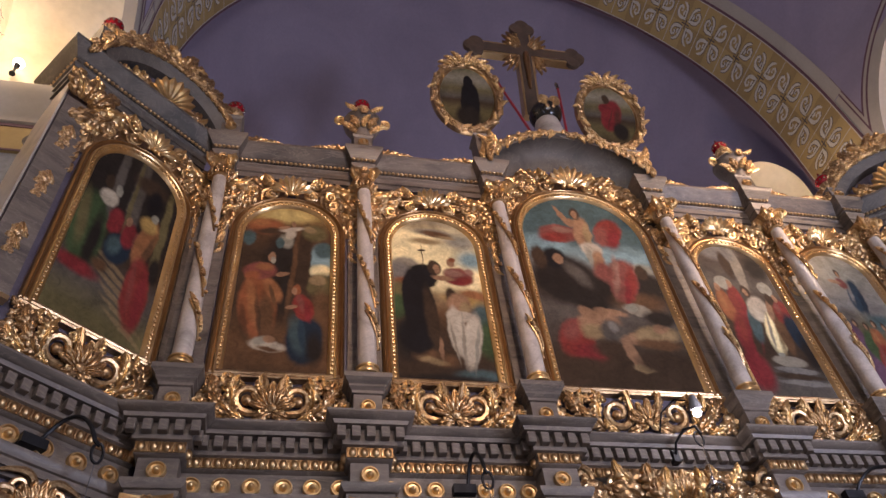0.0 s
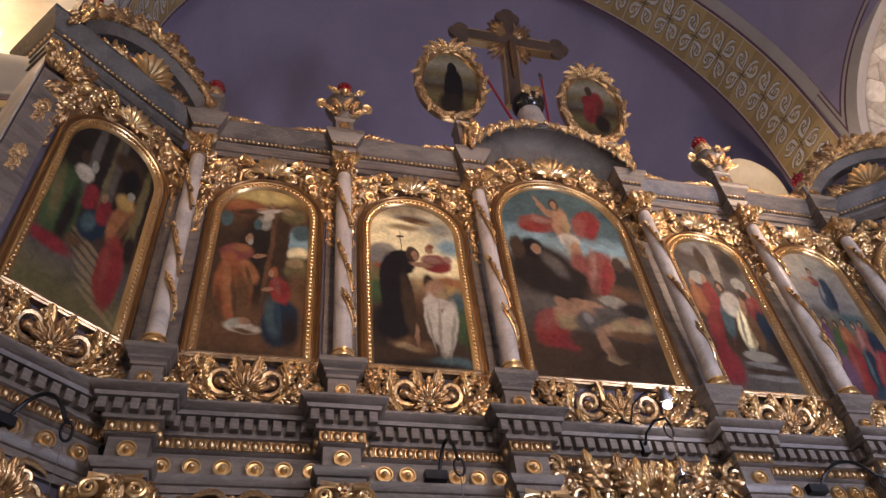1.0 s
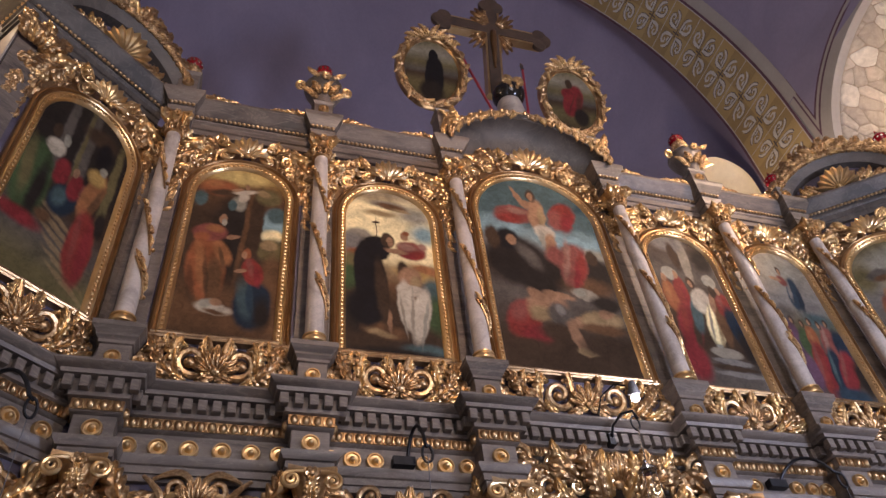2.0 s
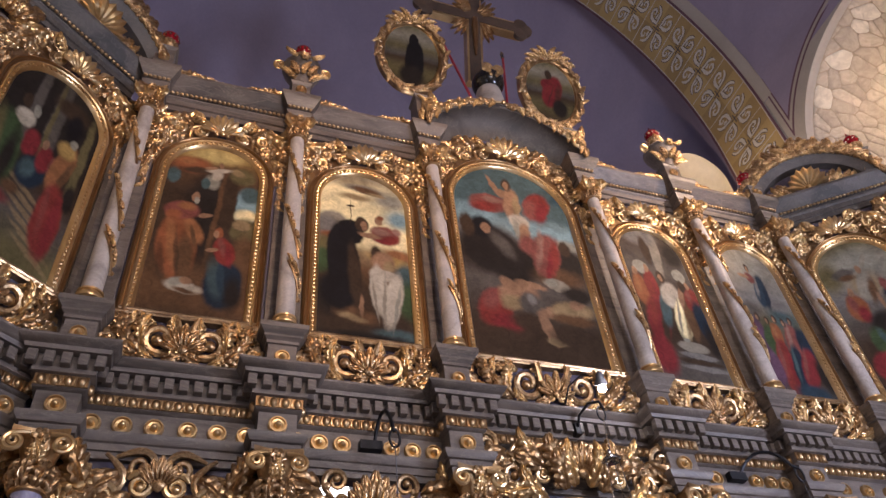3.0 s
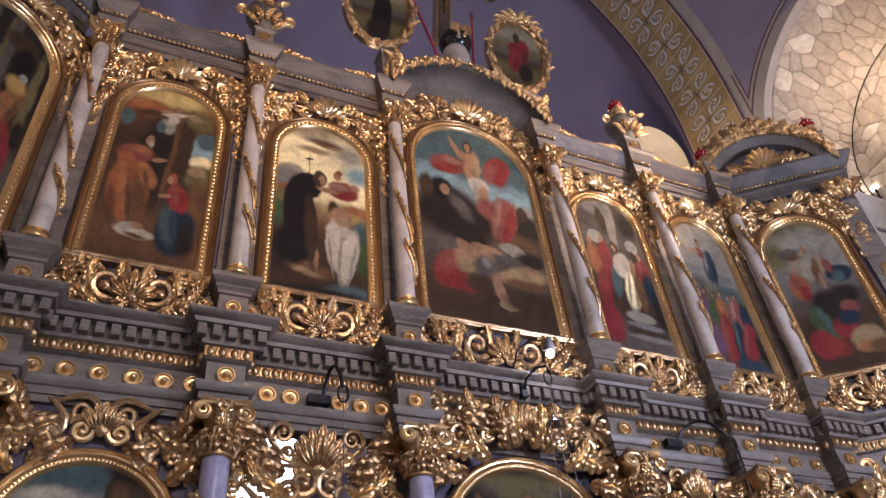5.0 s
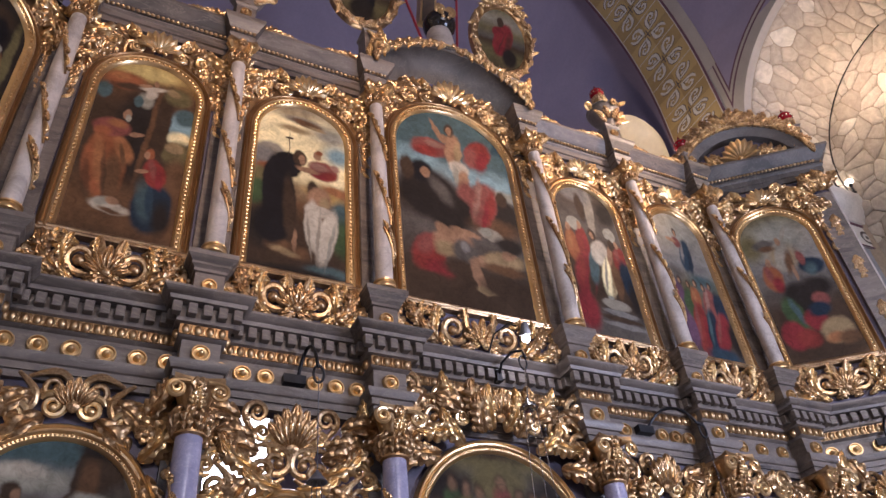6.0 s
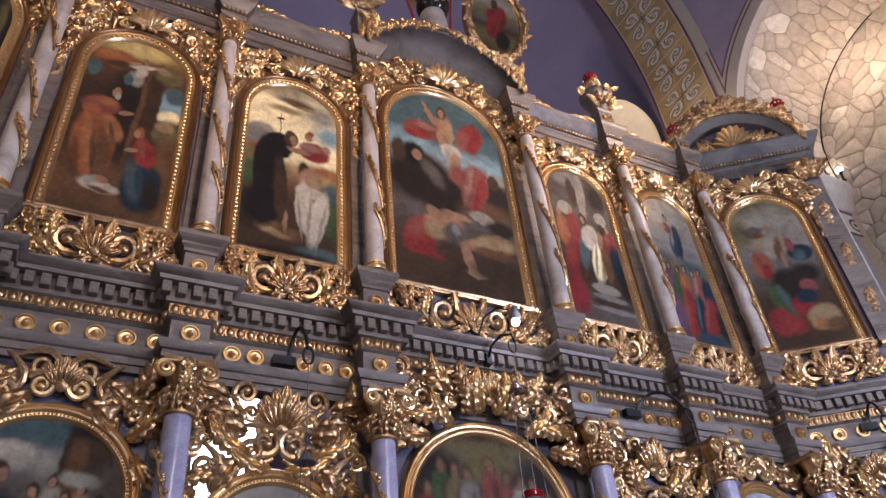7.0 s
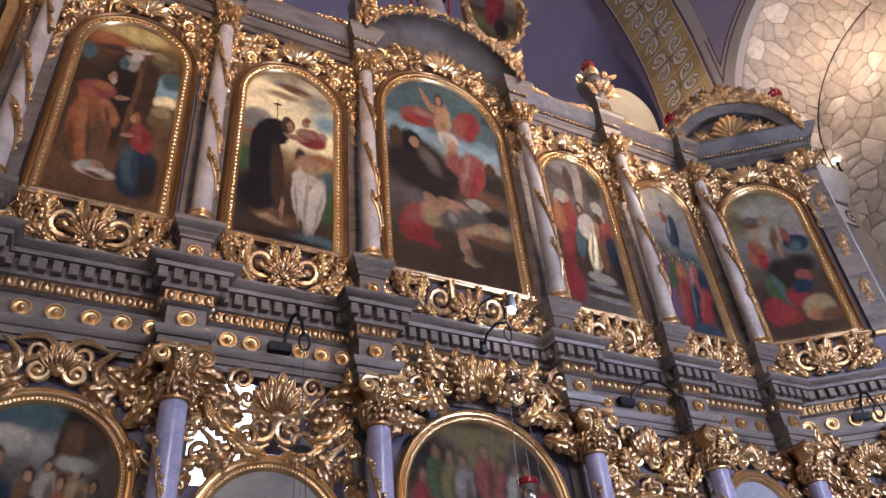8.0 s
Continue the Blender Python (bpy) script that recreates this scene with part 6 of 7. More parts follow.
def canted_pediment(m, far):
    """Segmental pediment over a canted end: marbled arc, shell in its field, tall acanthus crest. far: side of its outer end."""
    root = thing("segmental_pediment", "grey marbled segmental pediment with gilded shell and acanthus crest", "pediment", m, "segmental pediments")
    c = 0.02 * far
    outer, inner = arc_pts(c, 0.60, 6.93, 0.45), arc_pts(c, 0.51, 6.93, 0.355)
    bm = bmesh.new()
    rows = [[(x, -0.02, z) for x, z, _ in inner], [(x, -0.11, z) for x, z, _ in inner], [(x + 0.03 * math.sin(a), -0.13, z + 0.03 * math.cos(a)) for x, z, a in inner],
            [(x - 0.03 * math.sin(a), -0.15, z - 0.03 * math.cos(a)) for x, z, a in outer], [(x, -0.18, z) for x, z, _ in outer], [(x, 0.02, z) for x, z, _ in outer]]
    grid_faces(bm, rows)
    part("arc", bm, DARK_AND_SHADED, root)
    bm = bmesh.new()
    vs = [bm.verts.new((x, -0.02, z)) for x, z, _ in inner]
    bm.faces.new(vs)
    part("field", bm, BACKING, root, smooth=False)
    carve(root, SHELL, c, 7.00, 0.05, 0, 0.38, lean=34)
    for k in range(4):
        twin(root, (LEAF, LEAF_C)[k % 2], c, 0.14 + 0.075 * k, 6.99 - 0.004 * k, 0.04, 30 - 5 * k, 0.19 - 0.02 * k, 8)
        twin(root, BERRY, c, 0.16 + 0.06 * k, 7.04 - 0.02 * k, 0.04, 30 * k, 0.055)
    edge = arc_pts(c, 0.61, 6.95, 0.46, 30)
    for i, (x, z, a) in enumerate(edge):
        t = -math.degrees(a)
        sg = 1 if i < 15 else -1
        near = 1 - abs(i - 15) / 15
        carve(root, (LEAF, LEAF_B, LEAF_C)[i % 3], x, z + 0.01, 0.15, t + 90 + sg * 62, 0.13 + 0.05 * near, sg)
        carve(root, (LEAF_C, LEAF, LEAF_B)[i % 3], x, z - 0.035, 0.165, t + 90 - sg * 70, 0.10, -sg)
        if near > 0.25:
            carve(root, (LEAF_B, LEAF_C)[i % 2], x, z + 0.075 * near, 0.13, t + 90 + sg * 40, 0.12 + 0.05 * near, sg)
        if i % 2:
            carve(root, (BERRY, FLOWER)[i // 2 % 2], x, z + 0.03, 0.17, 40 * i, 0.075)
        if i % 4 == 2:
            carve(root, SCROLL, x, z + 0.07, 0.13, t + (40 if sg > 0 else 140), 0.13, sg)
    for i in range(-3, 4):
        carve(root, LEAF_C if i % 2 else LEAF, c + 0.02 * i, 7.40, 0.13, 90 - 23 * i, 0.22 - 0.02 * abs(i), 1 if i < 0 else -1, 12)
    carve(root, FLOWER, c, 7.45, 0.18, 0, 0.12)
    s = 0.62 * far
    bm = bmesh.new()
    moulding(bm, [(0.02, 6.93), (0.02, 6.96), (0.0, 6.97), (0.0, 7.22), (0.02, 7.25), (-0.05, 7.255)], broken(s, 0.065, 0.12))
    part("corner_block", bm, DARK_AND_SHADED, root)
    red_lamp(m, s, 0.07, 7.255)


canted_pediment(CANT_L, -1)
canted_pediment(CANT_R, 1)


def canted_end(m, far):
    """Outer end of a canted side: flat pilaster with gilded drops, and the return of the wall and cornices."""
    root = thing("end_pilaster", "grey marbled flat pilaster with gilded drops at the screen's end", "pilaster", m, "end pilasters")
    e = 0.68 * far
    a, b = sorted((far * 0.47, far * 0.67))
    part("shaft", boxed(a, b, -0.035, 0.0, 4.56, 6.38), MARBLE, root, smooth=False)
    bm = bmesh.new()
    moulding(bm, [(0.0, 4.53), (0.06, 4.53), (0.06, 4.56), (0.04, 4.58), (0.0, 4.585)], straight(a, b))
    part("foot", bm, GOLD_BRIGHT, root)
    for zc in (4.95, 5.45, 5.95):
        for k in range(4):
            carve(root, LEAF, (a + b) / 2, zc + 0.14 - 0.062 * k, 0.036, -90 + 16 * (-1) ** k, 0.115 - 0.014 * k, (-1) ** k, 0)
            carve(root, LEAF_B, (a + b) / 2, zc + 0.12 - 0.062 * k, 0.034, -90 - 30 * (-1) ** k, 0.075 - 0.01 * k, -(-1) ** k, 0)
        carve(root, BERRY, (a + b) / 2, zc + 0.04, 0.045, 0, 0.05)
    mid = (a + b) / 2
    for k in range(5):
        carve(root, (LEAF_B, LEAF_C)[k % 2], mid + 0.03 * (k - 2), 6.40, 0.05, 90 - 14 * (k - 2), 0.20, 1, 14)
    carve(root, SCROLL_B, mid - 0.06, 6.54, 0.07, 40, 0.11)
    carve(root, SCROLL_B, mid + 0.06, 6.54, 0.07, 140, 0.11, -1)
    ret = thing("end_return", "grey marbled return with a cheek lightened as if lit, at the end of the screen", "pilaster", m, "end returns")
    lo, hi = sorted((e, e + 0.012 * far))
    # grey slab catching light: its brightness is put in with the paler marble
    part("cheek", boxed(lo, hi, -0.02, 0.42, 0.0, 6.60), MARBLE_PALE, ret, smooth=False)
    # the top moulding carries the canted cornice's shade in its colour
    for prof, mat in ((LOWER, MARBLE), (UPPER, DARK_AND_SHADED)):
        bm = bmesh.new()
        rows = [[(e + p * far, -p, z), (e + p * far, 0.42, z)] for p, z in prof]
        grid_faces(bm, rows)
        part("return_moulding", bm, mat, ret)
    for k in range(9):
        part("bead", BEAD, None, ret, m=Matrix.Translation((e + 0.055 * far, -0.03 + 0.045 * k, 6.79)) @ pose(0, 0, 0, 0, 0, 90))


canted_end(CANT_L, -1)
canted_end(CANT_R, 1)

# inner pilasters beside the first and last front columns
for m, s0, s1 in ((CANT_L, 0.43, 0.475), (CANT_R, -0.475, -0.43), (FRONT, -0.74, -0.66), (FRONT, 5.15, 5.23)):
    bm = boxed(s0, s1, -0.03, 0.0, 4.50, 6.60)
    tagged(part("corner_strip", bm, MARBLE, m=m, smooth=False), "grey marbled strip in the corner of the screen", "pilaster", "corner strips")
    bm = boxed(s0 - 0.02, s1 + 0.02, -0.05, 0.0, 4.19, 4.50)
    tagged(part("corner_strip", bm, MARBLE, m=m, smooth=False), "grey marbled strip in the corner of the screen", "pilaster", "corner strips")

# ---------------------------------------------------------------- cross and ovals on the crest


def oval_icon(c, z0, label, figure, tilt=15):
    """Oval picture in a carved gilded frame, leaning forward."""
    m = FRONT @ Matrix.Translation((c, 0.0, z0)) @ pose(0, 0, 0, tilt, 0, 0)
    root = thing("oval_icon", label, "icon", m, "oval icons")
    A, B, zc = 0.285, 0.40, 0.49
    n = 40
    pic = Picture("oval_painting", A, 2 * B, ((0.0, "umber"), (0.25, "olive"), (0.42, "umber"), (0.5, "smoke"), (0.62, "olive"), (0.8, "stone"), (1.0, "olive")))
    if figure == "dark":
        pic.dab("black", 0.10, 0.42, 0.34, 0.34, 0, 0.1).dab("black", 0.06, 0.74, 0.17, 0.12, 0, 0.1).dab("dark", 0.0, 0.18, 0.42, 0.16)
    else:
        pic.robe("crimson", "red", 0.05, 0.50, 0.34, 0.26, -14).dab("crimson", -0.18, 0.62, 0.2, 0.08, -20).dab("umber", -0.05, 0.78, 0.14, 0.08).dab("dark", 0.3, 0.24, 0.3, 0.14)
    bm = bmesh.new()
    bm.faces.new([bm.verts.new((A * math.cos(2 * math.pi * i / n), -0.01, B * math.sin(2 * math.pi * i / n) + B)) for i in range(n)])
    part("canvas", bm, pic.done(), root, m=Matrix.Translation((0, 0, zc - B)), smooth=False)
    bm = bmesh.new()
    prof = [(-0.012, 0.008), (0.0, 0.028), (0.012, 0.020), (0.030, 0.026), (0.055, 0.045), (0.080, 0.034), (0.088, 0.0), (0.08, -0.03), (-0.012, -0.03)]
    rows = [[((A + d) * math.cos(2 * math.pi * i / n), -o, (B + d) * math.sin(2 * math.pi * i / n) + zc) for i in range(n)] for d, o in prof]
    grid_faces(bm, rows, True)
    part("frame", bm, GOLD, root)
    for i in range(36):
        a = 2 * math.pi * (i + 0.5) / 36
        x, z = (A + 0.05) * math.cos(a), (B + 0.05) * math.sin(a) + zc
        t = math.degrees(math.atan2(B * math.cos(a), -A * math.sin(a)))
        carve(root, (LEAF, LEAF_C, LEAF_B)[i % 3], x, z, 0.035, t + (14 if i % 2 else -14), 0.095, 1 if i % 2 else -1, 8)
        if i % 2:
            carve(root, BERRY, x, z, 0.045, 0, 0.045)
    for i in range(-3, 4):
        carve(root, LEAF_C, 0.045 * i, zc + B + 0.03 - 0.006 * i * i, 0.03, 90 - 20 * i, 0.14, 1 if i < 0 else -1, 14)
    return root


oval_icon(1.525, 7.62, "oval painting of a dark robed mourner in a gilded frame", "dark")
oval_icon(3.015, 7.58, "oval painting of a red robed mourner in a gilded frame", "red")


RAY = leaf_mesh("ray", GOLD_OLD, 0.0, 1, 0.20, 0.04, 0.0)


def crucifix():
    m = FRONT @ Matrix.Translation((2.245, 0.0, 8.10)) @ pose(0, 0, 0, 15, 0, 0)
    root = thing("altar_cross", "dark wooden altar cross with gilded edges and trefoil ends", "cross", m)
    arm, zc, top, w = 0.60, 0.93, 1.34, 0.068

    def beam(name, mat, d, o0, o1):
        bm = bmesh.new()
        box(bm, -w - d, w + d, -o1, -o0, 0.0, top - 0.05 + d)
        box(bm, -arm + 0.05 - d, -w - d, -o1, -o0, zc - w - d, zc + w + d)
        box(bm, w + d, arm - 0.05 + d, -o1, -o0, zc - w - d, zc + w + d)
        part(name, bm, mat, root, smooth=False)
    beam("edge", GOLD_BRIGHT, 0.020, -0.08, 0.014)
    beam("beam", BROWN_WOOD, -0.006, 0.012, 0.022)
    for x, z in ((-arm, zc), (arm, zc), (0, top)):
        bm = bmesh.new()
        for k in range(3):
            a = math.atan2(z - zc, x) + (k - 1) * math.pi / 2.1
            bx, bz = x - 0.06 * (x / arm if z == zc else 0), z - (0.06 if z != zc else 0)
            rows = []
            for rr, oo in ((0.075, -0.03), (0.085, 0.0), (0.078, 0.022), (0.03, 0.030)):
                rows.append([(bx + 0.062 * math.cos(a) + rr * math.cos(2 * math.pi * j / 14), -oo, bz + 0.062 * math.sin(a) + rr * math.sin(2 * math.pi * j / 14)) for j in range(14)])
            vs = grid_faces(bm, rows, True)
            bm.faces.new(vs[-1])
        part("trefoil_end", bm, BROWN_WOOD, root, "dark carved trefoil end")
    for k in range(4):
        for j in range(4):
            t = 90 * k + 27 + 12 * j
            r0 = 0.07
            carve(root, RAY, r0 * math.cos(radians(t)), zc + r0 * math.sin(radians(t)), -0.02, t, 0.26 - 0.04 * abs(j - 1.5), 1, 0)
    # plain relief on the post
    bm = bmesh.new()
    lathe(bm, [(0.012, 0.36), (0.022, 0.50), (0.030, 0.66), (0.036, 0.78), (0.03, 0.88), (0.015, 0.90)], 10, (0, -0.035, 0))
    part("relief", bm, BRONZE, root, "plain carved wooden relief")
    mound = thing("cross_mound", "pale stone mound with a black and gilded dome under the cross", "plinth", FRONT)
    bm = bmesh.new()
    lathe(bm, [(0.20, 7.36), (0.18, 7.50), (0.14, 7.62), (0.13, 7.76), (0.12, 7.86)], 18, (2.325, -0.06, 0))
    part("base", bm, MARBLE_PALE, mound)
    bm = bmesh.new()
    ball(bm, (2.325, -0.09, 7.98), 0.165, 18, 10, 1, 1, 0.90)
    part("dome", bm, EBONY, mound, "glossy black dome")
    for sg in (-1, 1):
        carve(mound, SCROLL_B, 2.325 + sg * 0.05, 8.03, 0.235, 90 - sg * 40, 0.11, sg)
        carve(mound, LEAF_C, 2.325 + sg * 0.02, 7.95, 0.225, 90 - sg * 50, 0.13, sg, -10)
        carve(mound, BERRY, 2.325 + sg * 0.03, 7.93, 0.225, 0, 0.05)
    for x0, z0, x1, z1, tip in ((2.20, 7.55, 1.93, 8.60, False), (2.52, 7.62, 2.60, 8.62, True)):
        rod = thing("red_staff", "thin red painted staff leaning beside the cross", "staff", FRONT, "red staffs")
        bm = bmesh.new()
        tube(bm, [(x0, -0.02, z0), (x1, -0.06, z1)], 0.013, 7)
        part("shaft", bm, RED_PAINT, rod)
        bm = bmesh.new()
        lathe(bm, [(0.012, 0), (0.022, 0.02), (0.010, 0.05), (0.022, 0.08), (0.003, 0.14)], 8, (x1, -0.06, z1))
        part("tip", bm, SILVER, rod, "silvered tip")


RED_PAINT = mottled("red_paint", ((0.3, (0.34, 0.02, 0.03)), (0.7, (0.46, 0.035, 0.045))), 6, 60, (0.35, 0.5))
crucifix()

# ---------------------------------------------------------------- iron hooks, wires and hanging lamps


def hook(m, c, z, way, reach, height, drop):
    """Black iron bracket: box on the frieze, rod bent over to a ring, thin wire hanging down."""
    root = thing("wire_hook", "black iron hook bracket with a thin hanging wire", "hook", m, "wire hooks")
    part("box", boxed(c - 0.065, c + 0.065, -0.075, -0.022, z - 0.03, z + 0.025), IRON, root, smooth=False)
    bm = bmesh.new()
    pts = []
    for i in range(15):
        q = i / 14
        a = math.pi * 1.15 * q
        pts.append((c + way * reach * q + 0.02, -0.06 - 0.10 * (1 - math.cos(a)) * 0.9, z + height * math.sin(min(a, math.pi)) * (1 if a < math.pi else 0.6)))
    tube(bm, pts, 0.011, 7)
    end = Vector(pts[-1])
    ring = [end + Vector((0.03 * math.sin(t), 0.0, -0.045 + 0.055 * math.cos(t))) for t in [2 * math.pi * k / 14 for k in range(15)]]
    tube(bm, ring, 0.008, 6)
    part("rod", bm, IRON, root)
    bm = bmesh.new()
    tube(bm, [end + Vector((0, 0, -0.09)), end + Vector((0.0, -0.01, -drop))], 0.0022, 5)
    part("wire", bm, LAMP_GREY, root)
    return end


hook(FRONT, 1.035, 3.84, 1, 0.07, 0.17, 1.3)
hook(FRONT, 3.555, 3.855, 1, 0.34, 0.14, 1.3)
hook(CANT_R, 0.08, 3.86, 1, 0.05, 0.15, 1.2)
hook(CANT_L, -0.10, 3.84, 1, 0.22, 0.15, 1.2)


def hanging_lamp():
    """Bracket on the cornice, chain, steel cap, cords and a ruby votive lamp below."""
    root = thing("hanging_lamp", "hanging ruby votive lamp under a steel cap on cords", "lamp", FRONT)
    bm = bmesh.new()
    x = 2.42
    tube(bm, [(x - 0.03, -0.10, 4.06), (x - 0.04, -0.17, 4.12), (x + 0.0, -0.24, 4.17), (x + 0.05, -0.29, 4.16), (x + 0.065, -0.30, 4.10)], 0.009, 7)
    box(bm, x - 0.055, x - 0.015, -0.12, -0.068, 4.02, 4.10)
    ring = [(x + 0.045 + 0.028 * math.sin(t), -0.29, 4.07 + 0.05 * math.cos(t)) for t in [2 * math.pi * k / 14 for k in range(15)]]
    tube(bm, ring, 0.006, 6)
    part("bracket", bm, IRON, root, "black iron bracket")
    bm = bmesh.new()
    for i in range(9):
        ball(bm, (x + 0.045 - 0.002 * i, -0.30, 4.02 - 0.024 * i), 0.010, 6, 4, 0.7, 0.7, 1.2)
    part("chain", bm, STEEL, root)
    bm = bmesh.new()
    lathe(bm, [(0.008, 0.075), (0.012, 0.06), (0.020, 0.045), (0.045, 0.022), (0.060, 0.0), (0.056, -0.004), (0.01, 0.012)], 18, (x + 0.02, -0.30, 3.735))
    part("cap", bm, STEEL, root, "polished steel cap")
    bm = bmesh.new()
    for dx, dy in ((-0.035, 0.0), (0.03, 0.02), (0.04, -0.02)):
        tube(bm, [(x + 0.02 + dx, -0.30 + dy, 3.74), (x + 0.01 + dx * 1.8, -0.30 + dy * 2, 3.06)], 0.0028, 5)
    part("cord", bm, STEEL, root)
    bm = bmesh.new()
    lathe(bm, [(0.012, -0.12), (0.03, -0.09), (0.05, -0.05), (0.048, -0.02), (0.040, 0.0), (0.055, 0.03)], 14, (x + 0.01, -0.30, 3.03))
    part("cup", bm, SILVER, root, "silvered cup")
    bm = bmesh.new()
    lathe(bm, [(0.040, 0.02), (0.060, 0.04), (0.062, 0.065), (0.058, 0.07)], 14, (x + 0.01, -0.30, 3.03))
    part("glass", bm, RED_GLASS, root, "ruby red glass")
    cap = thing("bell_lamp", "small dark steel cap hanging on cords from a hook", "lamp", FRONT)
    bm = bmesh.new()
    lathe(bm, [(0.003, 0.62), (0.003, 0.07), (0.006, 0.06), (0.02, 0.045), (0.040, 0.02), (0.055, 0.0), (0.05, -0.004), (0.01, 0.01)], 16, (1.125, -0.235, 3.165))
    part("cap", bm, LAMP_GREY, cap)
    bm = bmesh.new()
    for dx in (-0.025, 0.024):
        tube(bm, [(1.125 + dx, -0.235, 3.17), (1.12 + dx * 2, -0.235, 2.2)], 0.003, 5)
    part("cord", bm, DARK_LINE, cap)


hanging_lamp()


def clip_lamp():
    """Small lit spot lamp clipped to the carved panel, with its cable."""
    root = thing("clip_lamp", "small lit spot lamp clipped to the carved panel", "lamp", FRONT)
    x, z = 2.505, 4.235
    bm = bmesh.new()
    prof = [(0.012, 0.12), (0.024, 0.105), (0.028, 0.08), (0.040, 0.05), (0.044, 0.035), (0.040, 0.035), (0.02, 0.05)]
    lathe(bm, prof, 16)
    bmesh.ops.rotate(bm, verts=bm.verts, matrix=pose(0, 0, 0, 24, -12, 0).to_3x3())
    bmesh.ops.translate(bm, verts=bm.verts, vec=(x, -0.31, z))
    part("shade", bm, LAMP_GREY, root, "dull grey shade")
    bm = bmesh.new()
    ball(bm, (x, -0.315, z + 0.010), 0.027, 14, 8)
    part("bulb", bm, LED, root, "glowing cold white bulb")
    bm = bmesh.new()
    tube(bm, [(x - 0.01, -0.26, z + 0.14), (x - 0.05, -0.20, z + 0.19), (x - 0.12, -0.12, z + 0.14), (x - 0.15, -0.08, z + 0.02), (x - 0.18, -0.16, z - 0.06)], 0.006, 6)
    part("cable", bm, IRON, root, "black cable")


clip_lamp()


def wall_bulb(x, y, z):
    root = thing("wall_bulb", "small lit bulb lamp standing on the ledge", "lamp", group="wall bulbs")
    bm = bmesh.new()
    lathe(bm, [(0.022, -0.16), (0.024, -0.15), (0.010, -0.14), (0.010, -0.07), (0.020, -0.05), (0.026, -0.02)], 12, (x, y, z))
    part("holder", bm, IRON, root)
    bm = bmesh.new()
    ball(bm, (x, y, z), 0.042, 14, 8, 1, 1, 0.8)
    part("bulb", bm, BULB, root, "glowing warm bulb")


wall_bulb(-2.18, 3.27, 7.08)
wall_bulb(6.74, 3.28, 7.01)
wall_bulb(6.90, 3.22, 6.93)

# ---------------------------------------------------------------- painted and stone details of the side walls


def wall_paint(x, sg, name):
    """Blue field with a purple line on the side wall, between the great arch and the recess's arch."""
    root = thing(name, "blue painted wall field with a dark purple line", "wall painting", kind="structure")

    def field(r, y1, dx, top):
        a0 = math.acos(min(1, (y1 - NICHE_Y) / r))
        pts = [(y1, top)] + [(y1, NICHE_Z + r * math.sin(a0))]
        k = 24
        for i in range(1, k + 1):
            a = a0 + (math.pi / 2 - a0) * i / k
            pts.append((NICHE_Y + r * math.cos(a), NICHE_Z + r * math.sin(a)))
        pts += [(NICHE_Y, top)]
        return [(x - sg * dx, y, z) for y, z in pts]
    for r, y1, dx, mat, nm in ((1.62, 3.57, 0.004, PURPLE, "line"), (1.645, 3.548, 0.007, GREY_WASH, "gap"), (1.685, 3.515, 0.010, PURPLE, "line"), (1.71, 3.495, 0.013, BLUE, "field")):
        bm = bmesh.new()
        ps = field(r, y1, dx, 10.5)
        bm.faces.new([bm.verts.new(p) for p in ps])
        part(nm, bm, mat, root, smooth=False)
    return root


wall_paint(WALL_R, 1, "trim_paint_east")
wall_paint(WALL_L, -1, "trim_paint_west")
bm = bmesh.new()
n = 40
rows = [[(AX + 3.84 * math.cos(math.pi * i / n), y, 9.0 + 4.59 * math.sin(math.pi * i / n)) for i in range(n + 1)] for y in (3.50, ARCH_NEAR)]
grid_faces(bm, rows)
tagged(part("trim_vault_band", bm, GREY_WASH), "grey limewashed band along the vault", "wall painting", kind="structure")


def impost(x0, x1, y, sg, mat, frieze, label):
    root = thing("impost", label, "impost", group="imposts")
    lo, hi = sorted((x0, x1))
    bm = bmesh.new()
    rows = [[(x, y - p, z) for x in (lo, hi)] for p, z in ((0.0, 6.38), (0.02, 6.39), (0.03, 6.45), (0.08, 6.52), (0.09, 6.60), (0.12, 6.64), (0.12, 6.74), (-0.2, 6.75))]
    vs = grid_faces(bm, rows)
    for e in (0, -1):
        bm.faces.new([r[e] for r in vs])
    part("cornice", bm, mat, root)
    part("frieze", boxed(lo, hi, y, y + 0.25, 6.06, 6.39), frieze, root, "painted frieze", smooth=False)
    part("line", boxed(lo, hi, y - 0.006, y - 0.001, 6.34, 6.375), PURPLE, root, smooth=False)
    part("line", boxed(lo, hi, y - 0.006, y - 0.001, 6.06, 6.08), PURPLE, root, smooth=False)
    part("shaft", boxed(lo, hi, y + 0.02, y + 0.25, 0.0, 6.06), BLUE_GREY, root, smooth=False)
    k = 0
    c = lo + 0.14
    while c < hi:
        for r0, r1, mt, d in ((0.055, 0.085, DARK_LINE, 0.003), (0.0, 0.055, WHITE_WASH, 0.004), (0.0, 0.025, DARK_LINE, 0.006)):
            bm = bmesh.new()
            rows = [[(c + q * math.cos(2 * math.pi * i / 18), y - d, 6.20 + q * math.sin(2 * math.pi * i / 18)) for i in range(18)] for q in (max(r0, 0.001), r1)]
            grid_faces(bm, rows, True)
            part("roundel", bm, mt, root, smooth=False)
        c += 0.42


impost(-2.38, -1.72, 3.34, -1, GREY_WASH, OCHRE, "limewashed impost cornice with an ochre painted frieze")
impost(6.26, 6.92, 3.32, 1, WHITE_MARBLE, WHITE_MARBLE, "white marble impost cornice with a painted roundel")


